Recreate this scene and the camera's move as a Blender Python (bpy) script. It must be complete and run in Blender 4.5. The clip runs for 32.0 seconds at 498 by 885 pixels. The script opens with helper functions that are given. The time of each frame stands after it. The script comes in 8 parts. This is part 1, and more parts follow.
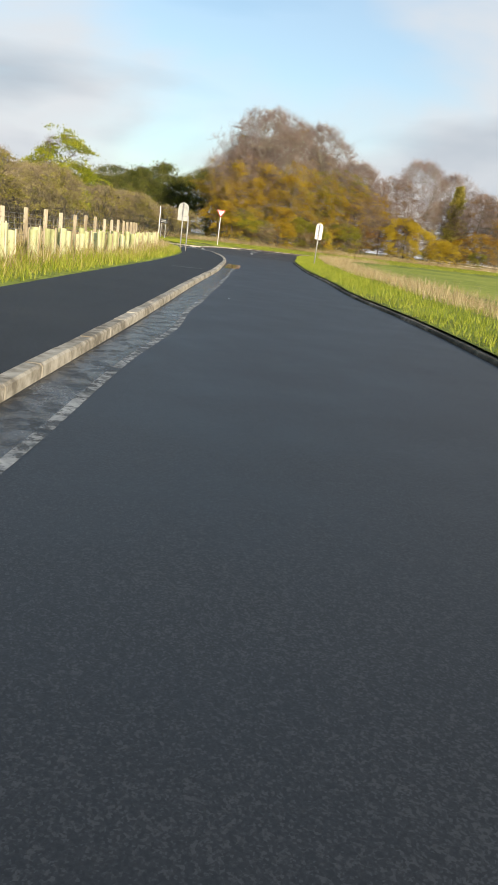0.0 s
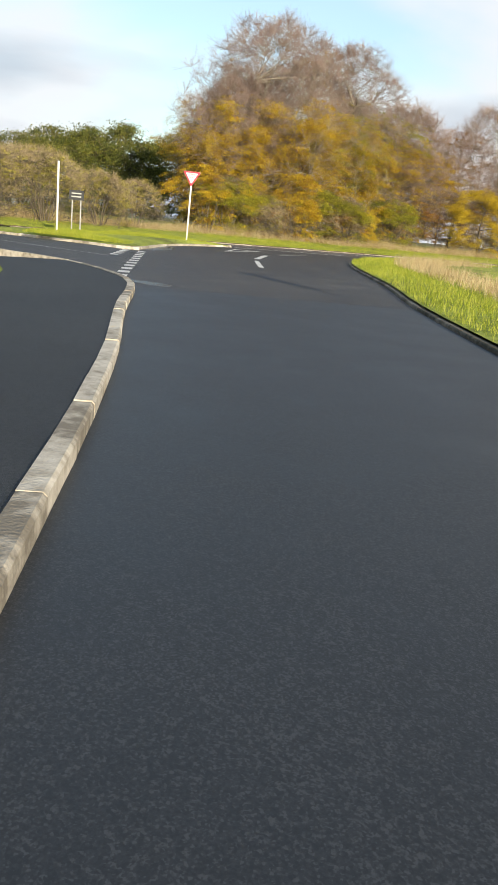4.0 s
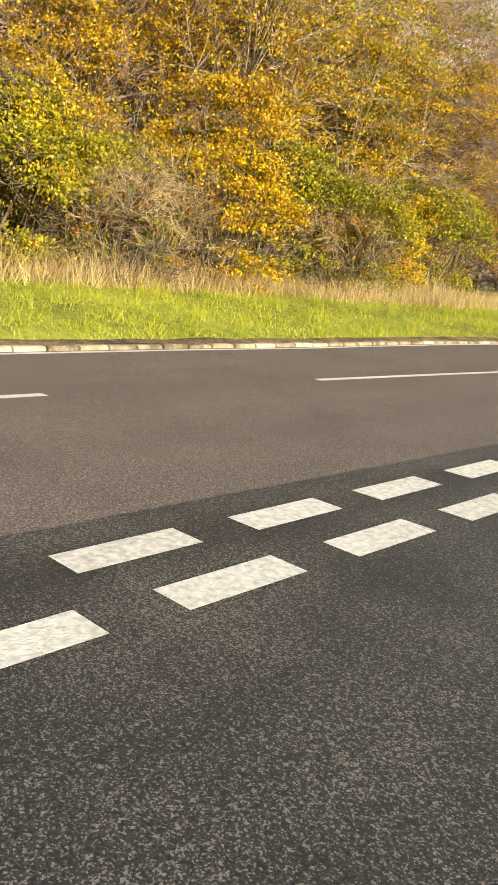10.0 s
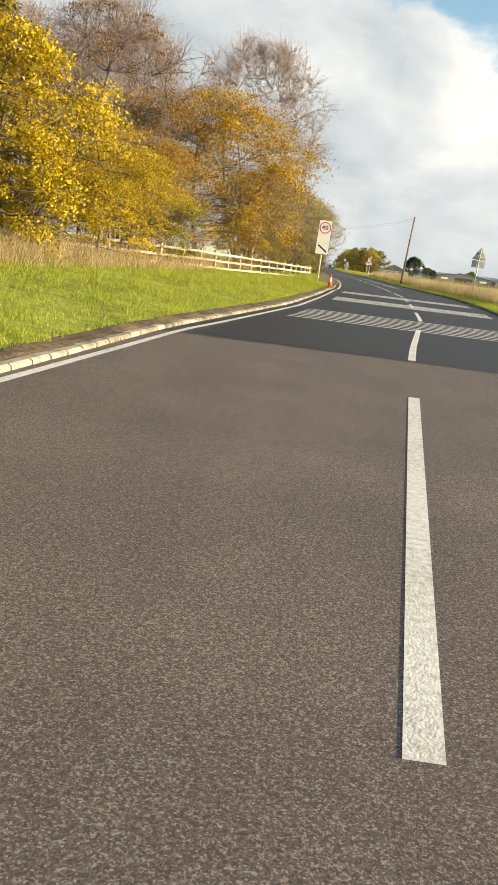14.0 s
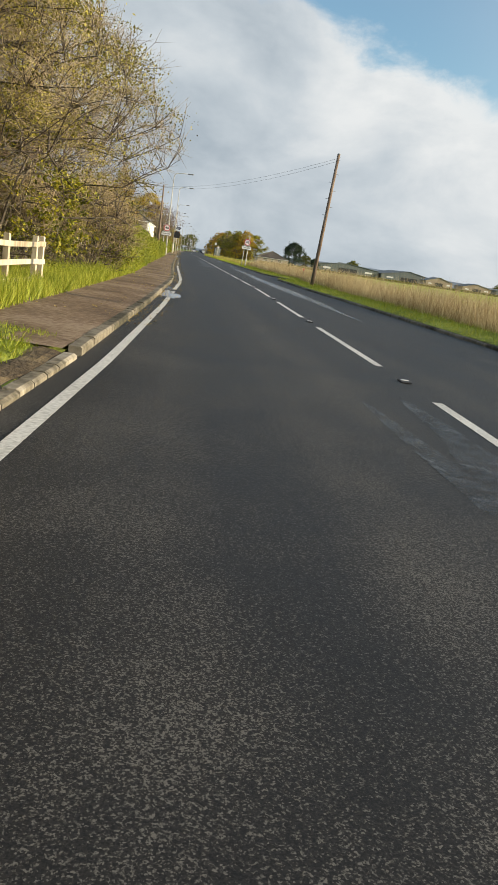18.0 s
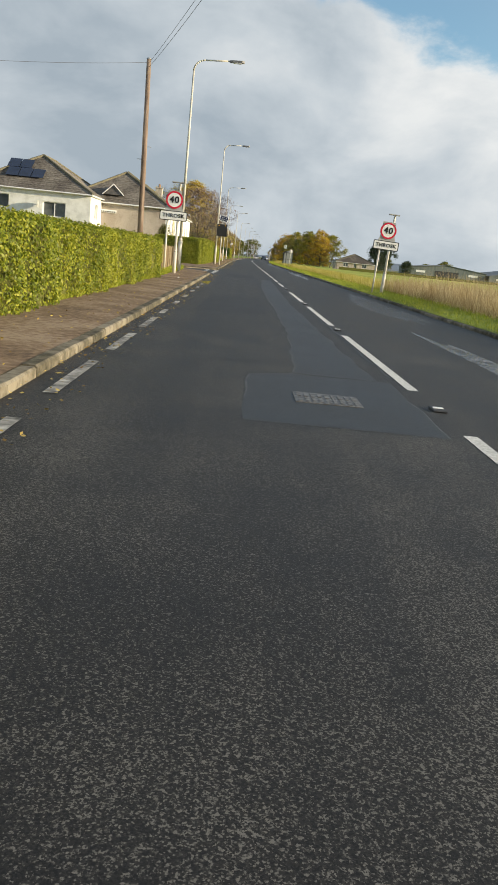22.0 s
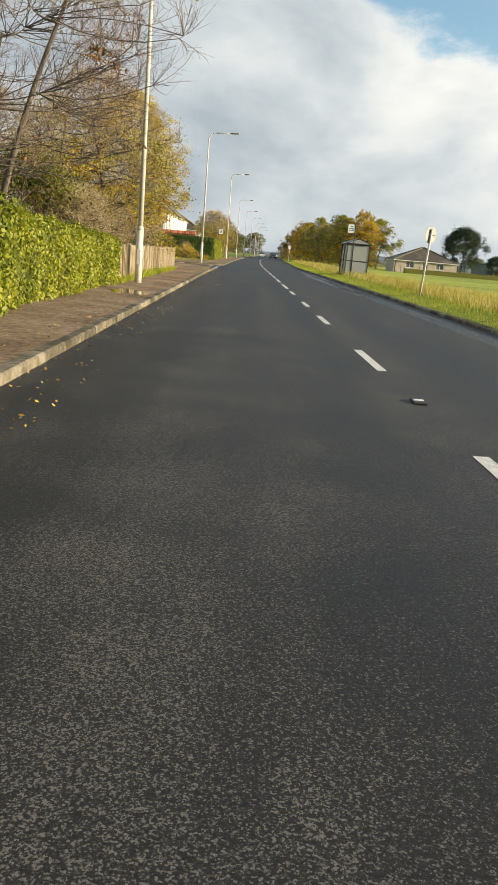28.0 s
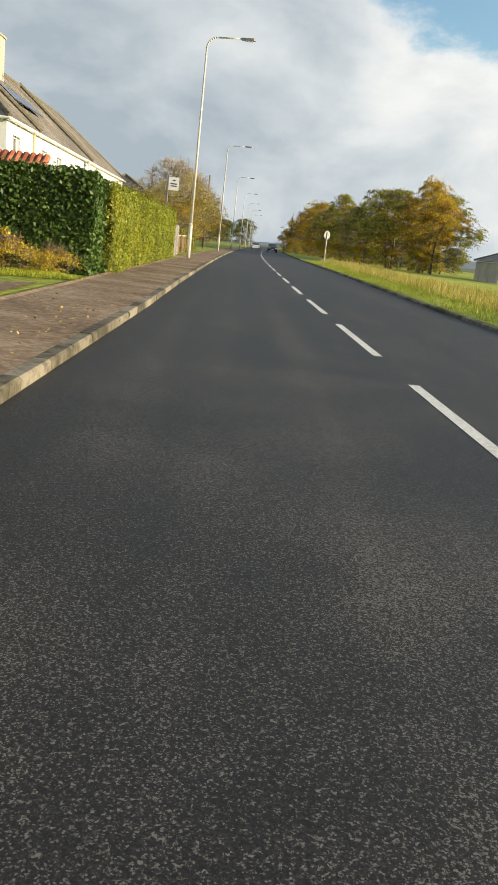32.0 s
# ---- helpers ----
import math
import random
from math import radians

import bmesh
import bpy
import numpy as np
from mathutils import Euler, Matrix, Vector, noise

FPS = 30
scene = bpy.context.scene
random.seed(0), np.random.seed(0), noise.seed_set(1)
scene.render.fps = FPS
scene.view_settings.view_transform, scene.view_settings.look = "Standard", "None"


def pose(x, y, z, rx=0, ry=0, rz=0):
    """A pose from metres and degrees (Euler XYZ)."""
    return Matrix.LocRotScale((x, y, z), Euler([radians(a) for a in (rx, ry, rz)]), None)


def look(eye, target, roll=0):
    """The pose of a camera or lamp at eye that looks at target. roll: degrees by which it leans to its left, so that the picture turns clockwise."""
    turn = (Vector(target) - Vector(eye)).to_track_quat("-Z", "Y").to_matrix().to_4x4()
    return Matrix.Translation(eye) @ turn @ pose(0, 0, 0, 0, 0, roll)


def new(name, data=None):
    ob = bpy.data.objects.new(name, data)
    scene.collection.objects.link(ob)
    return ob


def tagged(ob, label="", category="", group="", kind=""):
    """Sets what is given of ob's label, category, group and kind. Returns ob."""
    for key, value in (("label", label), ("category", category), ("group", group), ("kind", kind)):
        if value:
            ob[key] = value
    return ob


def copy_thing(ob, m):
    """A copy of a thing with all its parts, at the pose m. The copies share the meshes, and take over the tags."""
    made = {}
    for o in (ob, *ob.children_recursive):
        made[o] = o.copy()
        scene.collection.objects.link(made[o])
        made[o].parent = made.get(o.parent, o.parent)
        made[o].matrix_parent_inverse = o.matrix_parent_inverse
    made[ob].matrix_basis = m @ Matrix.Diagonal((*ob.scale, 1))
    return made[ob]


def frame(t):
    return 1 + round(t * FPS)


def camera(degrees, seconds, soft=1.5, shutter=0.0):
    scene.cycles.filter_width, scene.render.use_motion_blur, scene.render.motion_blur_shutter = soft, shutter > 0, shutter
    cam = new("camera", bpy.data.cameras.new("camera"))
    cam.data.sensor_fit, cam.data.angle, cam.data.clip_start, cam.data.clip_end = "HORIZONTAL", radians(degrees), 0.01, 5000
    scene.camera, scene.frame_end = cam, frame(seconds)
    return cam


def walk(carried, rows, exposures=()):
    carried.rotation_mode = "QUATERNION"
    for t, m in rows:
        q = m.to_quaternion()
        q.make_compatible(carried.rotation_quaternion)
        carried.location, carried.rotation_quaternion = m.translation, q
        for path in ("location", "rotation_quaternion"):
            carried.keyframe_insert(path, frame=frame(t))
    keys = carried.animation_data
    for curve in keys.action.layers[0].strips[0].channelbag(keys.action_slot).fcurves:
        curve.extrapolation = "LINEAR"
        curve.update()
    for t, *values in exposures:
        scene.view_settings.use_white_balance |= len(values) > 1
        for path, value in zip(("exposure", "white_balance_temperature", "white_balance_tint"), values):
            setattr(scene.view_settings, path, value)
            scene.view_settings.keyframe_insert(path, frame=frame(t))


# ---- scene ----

# ---- camera and its walk ----
cam = camera(34.82, 32.0)
PATH = [
    (0.0, 70.227, -79.931, 1.263, 54.74, -14.40, -6.50),
    (0.5, 66.394, -77.260, 1.286, 54.64, -14.49, -6.55),
    (1.0, 62.631, -74.629, 1.303, 54.77, -14.95, -6.70),
    (1.5, 58.893, -72.008, 1.275, 54.97, -15.58, -6.52),
    (2.0, 55.191, -69.400, 1.213, 55.03, -15.94, -7.10),
    (2.5, 51.197, -66.592, 1.114, 54.60, -15.74, -7.25),
    (4.5, 31.291, -53.067, 1.371, 54.32, -15.25, -4.72),
    (5.0, 26.768, -49.926, 1.268, 55.09, -15.52, -4.68),
    (5.5, 21.935, -46.651, 1.163, 55.54, -15.30, -5.23),
    (6.0, 17.304, -43.427, 1.156, 55.62, -13.40, -5.92),
    (6.5, 12.911, -40.273, 1.196, 55.23, -13.79, -5.46),
    (7.0, 9.233, -37.522, 1.210, 53.79, -13.66, -5.40),
    (7.5, 6.021, -35.002, 1.198, 51.54, -13.51, -5.33),
    (8.0, 3.536, -32.818, 1.235, 49.49, -13.28, -5.66),
    (8.5, 1.701, -31.135, 1.274, 47.89, -13.14, -5.77),
    (9.0, 0.196, -29.681, 1.300, 46.24, -13.13, -5.84),
    (9.5, -0.639, -28.794, 1.282, 45.15, -13.13, -5.59),
    (10.0, -1.181, -28.184, 1.279, 43.90, -12.92, -5.65),
    (10.5, -1.608, -27.584, 1.260, 42.37, -12.70, -6.13),
    (11.0, -2.153, -26.788, 1.248, 40.09, -12.17, -6.66),
    (11.5, -3.120, -25.387, 1.237, 36.24, -11.82, -7.84),
    (12.0, -4.152, -23.536, 1.227, 30.79, -12.41, -8.91),
    (12.5, -5.055, -21.103, 1.234, 21.01, -12.25, -9.25),
    (13.0, -5.573, -18.641, 1.217, 12.10, -12.40, -7.08),
    (13.5, -6.133, -16.186, 1.195, 6.15, -11.50, -6.77),
    (14.0, -6.429, -12.131, 1.272, 4.03, -13.25, -6.76),
    (14.5, -6.643, -7.980, 1.264, 2.42, -12.75, -7.73),
    (15.0, -6.708, -3.843, 1.251, 0.80, -12.48, -7.88),
    (15.5, -6.640, 0.384, 1.250, -1.39, -12.04, -9.10),
    (17.5, -3.938, 25.925, 1.214, -5.72, -13.19, -7.58),
    (18.0, -3.387, 32.982, 1.230, -4.86, -13.11, -8.08),
    (18.5, -2.764, 40.095, 1.228, -4.08, -12.98, -8.09),
    (19.0, -2.323, 47.431, 1.225, -3.27, -13.07, -7.28),
    (19.5, -2.007, 55.578, 1.241, -2.54, -13.61, -6.03),
    (20.0, -1.871, 63.720, 1.249, -1.70, -13.31, -5.92),
    (20.5, -1.822, 71.863, 1.239, -0.88, -13.50, -5.88),
    (21.0, -1.908, 79.983, 1.262, -0.58, -13.54, -6.41),
    (21.5, -1.931, 87.525, 1.243, -0.37, -13.46, -5.61),
    (22.0, -1.961, 94.672, 1.237, -0.41, -13.26, -5.77),
    (22.5, -2.094, 102.129, 1.240, -0.51, -13.24, -6.41),
    (23.0, -1.882, 109.419, 1.217, -0.34, -13.70, -5.83),
    (23.5, -1.817, 117.143, 1.202, -0.52, -13.39, -6.22),
    (24.0, -1.800, 124.775, 1.199, -0.47, -13.26, -6.03),
    (24.5, -2.008, 132.488, 1.305, -0.61, -13.32, -5.84),
    (25.0, -1.770, 138.923, 1.269, -0.45, -12.84, -5.72),
    (25.5, -1.766, 145.882, 1.280, -0.40, -13.27, -5.13),
    (27.5, -1.857, 176.711, 1.276, -0.42, -13.63, -4.75),
    (28.0, -1.749, 184.475, 1.251, -0.30, -13.49, -4.70),
    (28.5, -1.688, 192.637, 1.236, -0.22, -13.59, -5.66),
    (29.0, -1.782, 200.774, 1.254, -0.33, -13.76, -5.53),
    (29.5, -1.785, 208.611, 1.253, -0.55, -13.77, -5.31),
    (30.0, -1.839, 216.248, 1.231, -0.87, -13.52, -6.52),
    (30.5, -1.786, 223.914, 1.233, -0.81, -13.92, -6.38),
    (31.0, -1.820, 231.828, 1.240, -0.76, -13.82, -6.90),
    (31.5, -1.915, 240.050, 1.234, -0.68, -13.47, -6.23),
    (32.0, -1.977, 248.594, 1.207, -1.23, -14.11, -6.39),
]
walk(cam, [(t, pose(x, y, z, 90 + pitch, roll, yaw)) for t, x, y, z, yaw, pitch, roll in PATH],
     [(0.0, 0.06, 6400, 8), (2.5, 0.20, 6400, 8), (5.0, 0.42, 6400, 8), (7.0, 0.62, 6900, 8), (9.0, 0.78, 7500, 8), (11.5, 0.76, 7600, 8), (13.0, 0.65, 7500, 8), (15.5, 0.42, 6900, 6), (18.0, 0.15, 6600, 6), (25.0, 0.20, 6700, 6), (28.0, 0.35, 6950, 6), (32.0, 0.30, 6800, 6)])

# ---- world, sun ----
SUN_TO = Vector((0.97, -0.23, 0.0)).normalized()
SUN_EL = radians(12.2)
sun_vec = Vector((SUN_TO.x * math.cos(SUN_EL), SUN_TO.y * math.cos(SUN_EL), math.sin(SUN_EL)))


def build_world():
    w = bpy.data.worlds.new("world")
    scene.world = w
    w.use_nodes = True
    nt = w.node_tree
    nt.nodes.clear()
    N, L = nt.nodes.new, nt.links.new
    out, bg = N("ShaderNodeOutputWorld"), N("ShaderNodeBackground")
    sky = N("ShaderNodeTexSky")
    sky.sky_type = "NISHITA"
    sky.sun_disc = False
    sky.sun_elevation = SUN_EL
    sky.sun_rotation = math.atan2(SUN_TO.x, SUN_TO.y)
    sky.altitude, sky.air_density, sky.dust_density, sky.ozone_density = 20, 1.0, 0.6, 1.5
    co = N("ShaderNodeTexCoord")
    sep = N("ShaderNodeSeparateXYZ")
    L(co.outputs["Generated"], sep.inputs[0])

    def span(source, a0, a1, b0, b1, soft=False):
        n = N("ShaderNodeMapRange")
        n.interpolation_type = "SMOOTHSTEP" if soft else "LINEAR"
        n.inputs["From Min"].default_value, n.inputs["From Max"].default_value = a0, a1
        n.inputs["To Min"].default_value, n.inputs["To Max"].default_value = b0, b1
        L(source, n.inputs["Value"])
        return n.outputs[0]

    def plus(p, q):
        n = N("ShaderNodeMath")
        L(p, n.inputs[0]), L(q, n.inputs[1])
        return n.outputs[0]

    def cloud_noise(scale, at, size, detail, roughness):
        mp = N("ShaderNodeMapping")
        mp.inputs["Scale"].default_value, mp.inputs["Location"].default_value = scale, at
        L(co.outputs["Generated"], mp.inputs[0])
        n = N("ShaderNodeTexNoise")
        n.inputs["Scale"].default_value, n.inputs["Detail"].default_value, n.inputs["Roughness"].default_value = size, detail, roughness
        n.inputs["Distortion"].default_value = 0.25
        L(mp.outputs[0], n.inputs["Vector"])
        return n.outputs["Fac"]

    # a cloud bank whose upper rim falls towards the east and thins out overhead
    rim = plus(span(sep.outputs["X"], -0.15, 0.6, 0.05, -0.22), span(sep.outputs["Z"], 0.0, 0.45, 0.74, -0.31))
    rim = plus(rim, span(sep.outputs["X"], -0.35, -0.80, 0.0, -0.33))
    big = cloud_noise((1.6, 1.6, 4.2), (3.4, 1.1, 0.35), 1.3, 6.0, 0.44)
    cover_val = span(plus(plus(big, big), rim), 0.80, 1.25, 0.30, 1.0, True)
    # northwards the bank is closed up to a slanting rim
    north = span(sep.outputs["Y"], 0.86, 0.95, 0.0, 1.0, True)
    fine = cloud_noise((2.6, 2.6, 4.0), (1.7, 0.3, 2.2), 4.0, 8.0, 0.6)
    slant = plus(span(sep.outputs["X"], -0.3, 0.3, 0.41, 0.215), span(sep.outputs["Z"], 0.0, 1.0, 0.0, -1.0))
    slant_rim = plus(slant, span(fine, 0.3, 0.7, -0.022, 0.022))

    def blend(p, q):
        n = N("ShaderNodeMix")
        L(north, n.inputs[0]), L(p, n.inputs[2]), L(q, n.inputs[3])
        return n.outputs[0]
    cover_val = blend(cover_val, span(slant_rim, -0.012, 0.022, 0.0, 1.0, True))
    # shade of the cloud itself: grey below, white towards the rim
    sh = plus(cloud_noise((1.5, 1.5, 6.0), (0.7, 5.2, 1.9), 1.7, 5.0, 0.45), span(sep.outputs["Z"], 0.02, 0.24, -0.08, 0.08))
    sh = plus(sh, span(sep.outputs["X"], -0.30, -0.75, 0.02, 0.21))
    sh = plus(sh, span(sep.outputs["X"], 0.0, 0.32, 0.0, 0.10))
    streak = cloud_noise((2.0, 2.0, 3.6), (2.1, 0.4, 0.9), 2.4, 7.0, 0.55)
    up = plus(span(sep.outputs["Z"], 0.02, 0.28, 0.0, 0.13), span(sep.outputs["X"], -0.22, 0.3, -0.02, 0.13))
    up = plus(up, span(slant_rim, 0.0, 0.06, 0.09, 0.0))
    sh = blend(sh, plus(up, span(streak, 0.3, 0.7, 0.25, 0.56)))
    ramp = N("ShaderNodeValToRGB")
    e = ramp.color_ramp.elements
    e[0].position, e[0].color = 0.38, (0.34, 0.40, 0.47, 1)
    e[1].position, e[1].color = 0.74, (0.74, 0.755, 0.78, 1)
    mid = ramp.color_ramp.elements.new(0.55)
    mid.color = (0.51, 0.56, 0.62, 1)
    L(sh, ramp.inputs[0])
    gain = N("ShaderNodeMix")
    gain.data_type, gain.blend_type = "RGBA", "MULTIPLY"
    gain.inputs["Factor"].default_value = 1.0
    gain.inputs["B"].default_value = (9.2, 9.1, 9.1, 1)
    for s in gain.inputs:
        if s.type == "RGBA" and s.name == "B":
            s.default_value = (9.2, 9.1, 9.1, 1)
        if s.type == "RGBA" and s.name == "A":
            L(ramp.outputs[0], s)
    tint = N("ShaderNodeMix")
    tint.data_type, tint.blend_type = "RGBA", "MULTIPLY"
    tint.inputs["Factor"].default_value = 1.0
    for s in tint.inputs:
        if s.type == "RGBA" and s.name == "B":
            s.default_value = (SKY_GAIN * 0.90, SKY_GAIN, SKY_GAIN * 1.04, 1)
        if s.type == "RGBA" and s.name == "A":
            L(sky.outputs[0], s)
    mix = N("ShaderNodeMix")
    mix.data_type = "RGBA"
    L(cover_val, mix.inputs["Factor"])
    for s in mix.inputs:
        if s.type == "RGBA" and s.name == "A":
            L(tint.outputs[2], s)
        if s.type == "RGBA" and s.name == "B":
            L(gain.outputs[2], s)
    L(mix.outputs[2], bg.inputs["Color"])
    bg.inputs["Strength"].default_value = 0.11
    L(bg.outputs[0], out.inputs[0])


SKY_GAIN = 1.65
build_world()
sun_data = bpy.data.lights.new("sun", "SUN")
sun_data.energy, sun_data.angle, sun_data.color = 7.2, radians(0.6), (1.0, 0.83, 0.60)
sun = new("sun", sun_data)
sun.matrix_world = look((0, 0, 60), Vector((0, 0, 60)) - sun_vec)

# ---- materials ----
def noise_mat(name, stops, scale=4.0, detail=6.0, rough=0.8, bump=0.0, bump_scale=None, coarse=None, coarse_amt=0.35,
              metallic=0.0, spec=0.4, island=0.0, obj_random=0.0, sub=0.0, stretch=(1, 1, 1), rough_var=0.0, bump_dist=0.02):
    """A surface whose colour runs over stops by fine noise, mottled by coarse noise, with bump."""
    m = bpy.data.materials.new(name)
    m.use_nodes = True
    nt = m.node_tree
    nt.nodes.clear()
    N, L = nt.nodes.new, nt.links.new
    out, bs = N("ShaderNodeOutputMaterial"), N("ShaderNodeBsdfPrincipled")
    L(bs.outputs[0], out.inputs[0])
    geo = N("ShaderNodeNewGeometry")
    mp = N("ShaderNodeMapping")
    mp.inputs["Scale"].default_value = stretch
    L(geo.outputs["Position"], mp.inputs[0])
    fine = N("ShaderNodeTexNoise")
    fine.inputs["Scale"].default_value, fine.inputs["Detail"].default_value, fine.inputs["Roughness"].default_value = scale, detail, 0.6
    L(mp.outputs[0], fine.inputs["Vector"])
    val = fine.outputs["Fac"]
    if coarse:
        cn = N("ShaderNodeTexNoise")
        cn.inputs["Scale"].default_value, cn.inputs["Detail"].default_value = coarse, 4.0
        L(mp.outputs[0], cn.inputs["Vector"])
        mx = N("ShaderNodeMath")
        mx.operation = "MULTIPLY_ADD"
        mx.inputs[1].default_value = coarse_amt * 2
        sub_ = N("ShaderNodeMath")
        sub_.operation = "SUBTRACT"
        sub_.inputs[1].default_value = 0.5
        L(cn.outputs["Fac"], sub_.inputs[0])
        L(sub_.outputs[0], mx.inputs[0]), L(val, mx.inputs[2])
        val = mx.outputs[0]
    for amount, source in ((island, geo.outputs["Random Per Island"]), (obj_random, N("ShaderNodeObjectInfo").outputs["Random"])):
        if amount:
            s2 = N("ShaderNodeMath")
            s2.operation = "SUBTRACT"
            s2.inputs[1].default_value = 0.5
            L(source, s2.inputs[0])
            a2 = N("ShaderNodeMath")
            a2.operation = "MULTIPLY_ADD"
            a2.inputs[1].default_value = amount
            L(s2.outputs[0], a2.inputs[0]), L(val, a2.inputs[2])
            val = a2.outputs[0]
    ramp = N("ShaderNodeValToRGB")
    el = ramp.color_ramp.elements
    n = len(stops)
    for i, c in enumerate(stops):
        p = 0.3 + 0.4 * i / max(1, n - 1)
        if i < 2:
            el[i].position, el[i].color = p, (*c, 1)
        else:
            el.new(p).color = (*c, 1)
    L(val, ramp.inputs[0])
    L(ramp.outputs[0], bs.inputs["Base Color"])
    bs.inputs["Roughness"].default_value = rough
    bs.inputs["Metallic"].default_value = metallic
    bs.inputs["Specular IOR Level"].default_value = spec
    if rough_var:
        rv = N("ShaderNodeMapRange")
        rv.inputs["From Min"].default_value, rv.inputs["From Max"].default_value = 0.3, 0.7
        rv.inputs["To Min"].default_value, rv.inputs["To Max"].default_value = rough - rough_var, rough + rough_var
        L(val, rv.inputs["Value"]), L(rv.outputs[0], bs.inputs["Roughness"])
    if bump:
        bn = fine
        if bump_scale:
            bn = N("ShaderNodeTexNoise")
            bn.inputs["Scale"].default_value, bn.inputs["Detail"].default_value = bump_scale, 3.0
            L(geo.outputs["Position"], bn.inputs["Vector"])
        bp = N("ShaderNodeBump")
        bp.inputs["Strength"].default_value, bp.inputs["Distance"].default_value = bump, bump_dist
        L(bn.outputs["Fac"], bp.inputs["Height"]), L(bp.outputs[0], bs.inputs["Normal"])
    if sub:
        tr, ms = N("ShaderNodeBsdfTranslucent"), N("ShaderNodeMixShader")
        ms.inputs[0].default_value = sub
        L(ramp.outputs[0], tr.inputs["Color"])
        L(bs.outputs[0], ms.inputs[1]), L(tr.outputs[0], ms.inputs[2]), L(ms.outputs[0], out.inputs[0])
    return m


def glass_mat(name, tint=(0.9, 0.95, 0.95), rough=0.05, mixin=0.75):
    m = bpy.data.materials.new(name)
    m.use_nodes = True
    nt = m.node_tree
    nt.nodes.clear()
    N, L = nt.nodes.new, nt.links.new
    out, ms = N("ShaderNodeOutputMaterial"), N("ShaderNodeMixShader")
    tr, gl = N("ShaderNodeBsdfTransparent"), N("ShaderNodeBsdfPrincipled")
    tr.inputs[0].default_value = (*tint, 1)
    gl.inputs["Base Color"].default_value, gl.inputs["Roughness"].default_value = (0.5, 0.53, 0.54, 1), rough
    ms.inputs[0].default_value = 1 - mixin
    L(tr.outputs[0], ms.inputs[1]), L(gl.outputs[0], ms.inputs[2]), L(ms.outputs[0], out.inputs[0])
    return m


def asphalt_mat(name, dark, mid_c, chip, chips=75, rough=0.6, spec=0.4, lanes=0.0, bump=0.5, mottle=0.6):
    """Rolled asphalt: tar ground, single pale chippings, worn lanes and mottling."""
    m = bpy.data.materials.new(name)
    m.use_nodes = True
    nt = m.node_tree
    nt.nodes.clear()
    N, L = nt.nodes.new, nt.links.new
    out, bs = N("ShaderNodeOutputMaterial"), N("ShaderNodeBsdfPrincipled")
    L(bs.outputs[0], out.inputs[0])
    geo = N("ShaderNodeNewGeometry")
    vor = N("ShaderNodeTexVoronoi")
    vor.inputs["Scale"].default_value = chips
    L(geo.outputs["Position"], vor.inputs["Vector"])
    sep = N("ShaderNodeSeparateColor")
    L(vor.outputs["Color"], sep.inputs[0])
    mott = N("ShaderNodeTexNoise")
    mott.inputs["Scale"].default_value, mott.inputs["Detail"].default_value, mott.inputs["Roughness"].default_value = 0.9, 8.0, 0.62
    L(geo.outputs["Position"], mott.inputs["Vector"])
    lane = N("ShaderNodeMapping")
    lane.inputs["Scale"].default_value = (1.1, 0.03, 1.0)
    L(geo.outputs["Position"], lane.inputs[0])
    ln = N("ShaderNodeTexNoise")
    ln.inputs["Scale"].default_value, ln.inputs["Detail"].default_value = 1.3, 3.0
    L(lane.outputs[0], ln.inputs["Vector"])

    def madd(a, k, b):
        n = N("ShaderNodeMath")
        n.operation = "MULTIPLY_ADD"
        n.inputs[1].default_value = k
        L(a, n.inputs[0])
        if isinstance(b, float):
            n.inputs[2].default_value = b
        else:
            L(b, n.inputs[2])
        return n.outputs[0]
    grit = N("ShaderNodeTexNoise")
    grit.inputs["Scale"].default_value, grit.inputs["Detail"].default_value, grit.inputs["Roughness"].default_value = 58.0, 4.0, 0.75
    L(geo.outputs["Position"], grit.inputs["Vector"])
    worn = madd(mott.outputs["Fac"], mottle, madd(ln.outputs["Fac"], lanes, -mottle / 2 - lanes / 2))
    val = madd(sep.outputs[0], 0.95, madd(grit.outputs["Fac"], 2.1, madd(worn, 1.5, -1.03)))
    ramp = N("ShaderNodeValToRGB")
    el = ramp.color_ramp.elements
    el[0].position, el[0].color = 0.05, (*dark, 1)
    el[1].position, el[1].color = 1.0, (*chip, 1)
    el.new(0.70).color = (*mid_c, 1)
    L(val, ramp.inputs[0]), L(ramp.outputs[0], bs.inputs["Base Color"])
    rg = N("ShaderNodeMapRange")
    rg.inputs["From Min"].default_value, rg.inputs["From Max"].default_value = -0.3, 0.5
    rg.inputs["To Min"].default_value, rg.inputs["To Max"].default_value = rough - 0.14, rough + 0.16
    L(worn, rg.inputs["Value"]), L(rg.outputs[0], bs.inputs["Roughness"])
    bs.inputs["Specular IOR Level"].default_value = spec
    bp = N("ShaderNodeBump")
    bp.inputs["Strength"].default_value, bp.inputs["Distance"].default_value = bump, 0.004
    L(sep.outputs[1], bp.inputs["Height"]), L(bp.outputs[0], bs.inputs["Normal"])
    return m


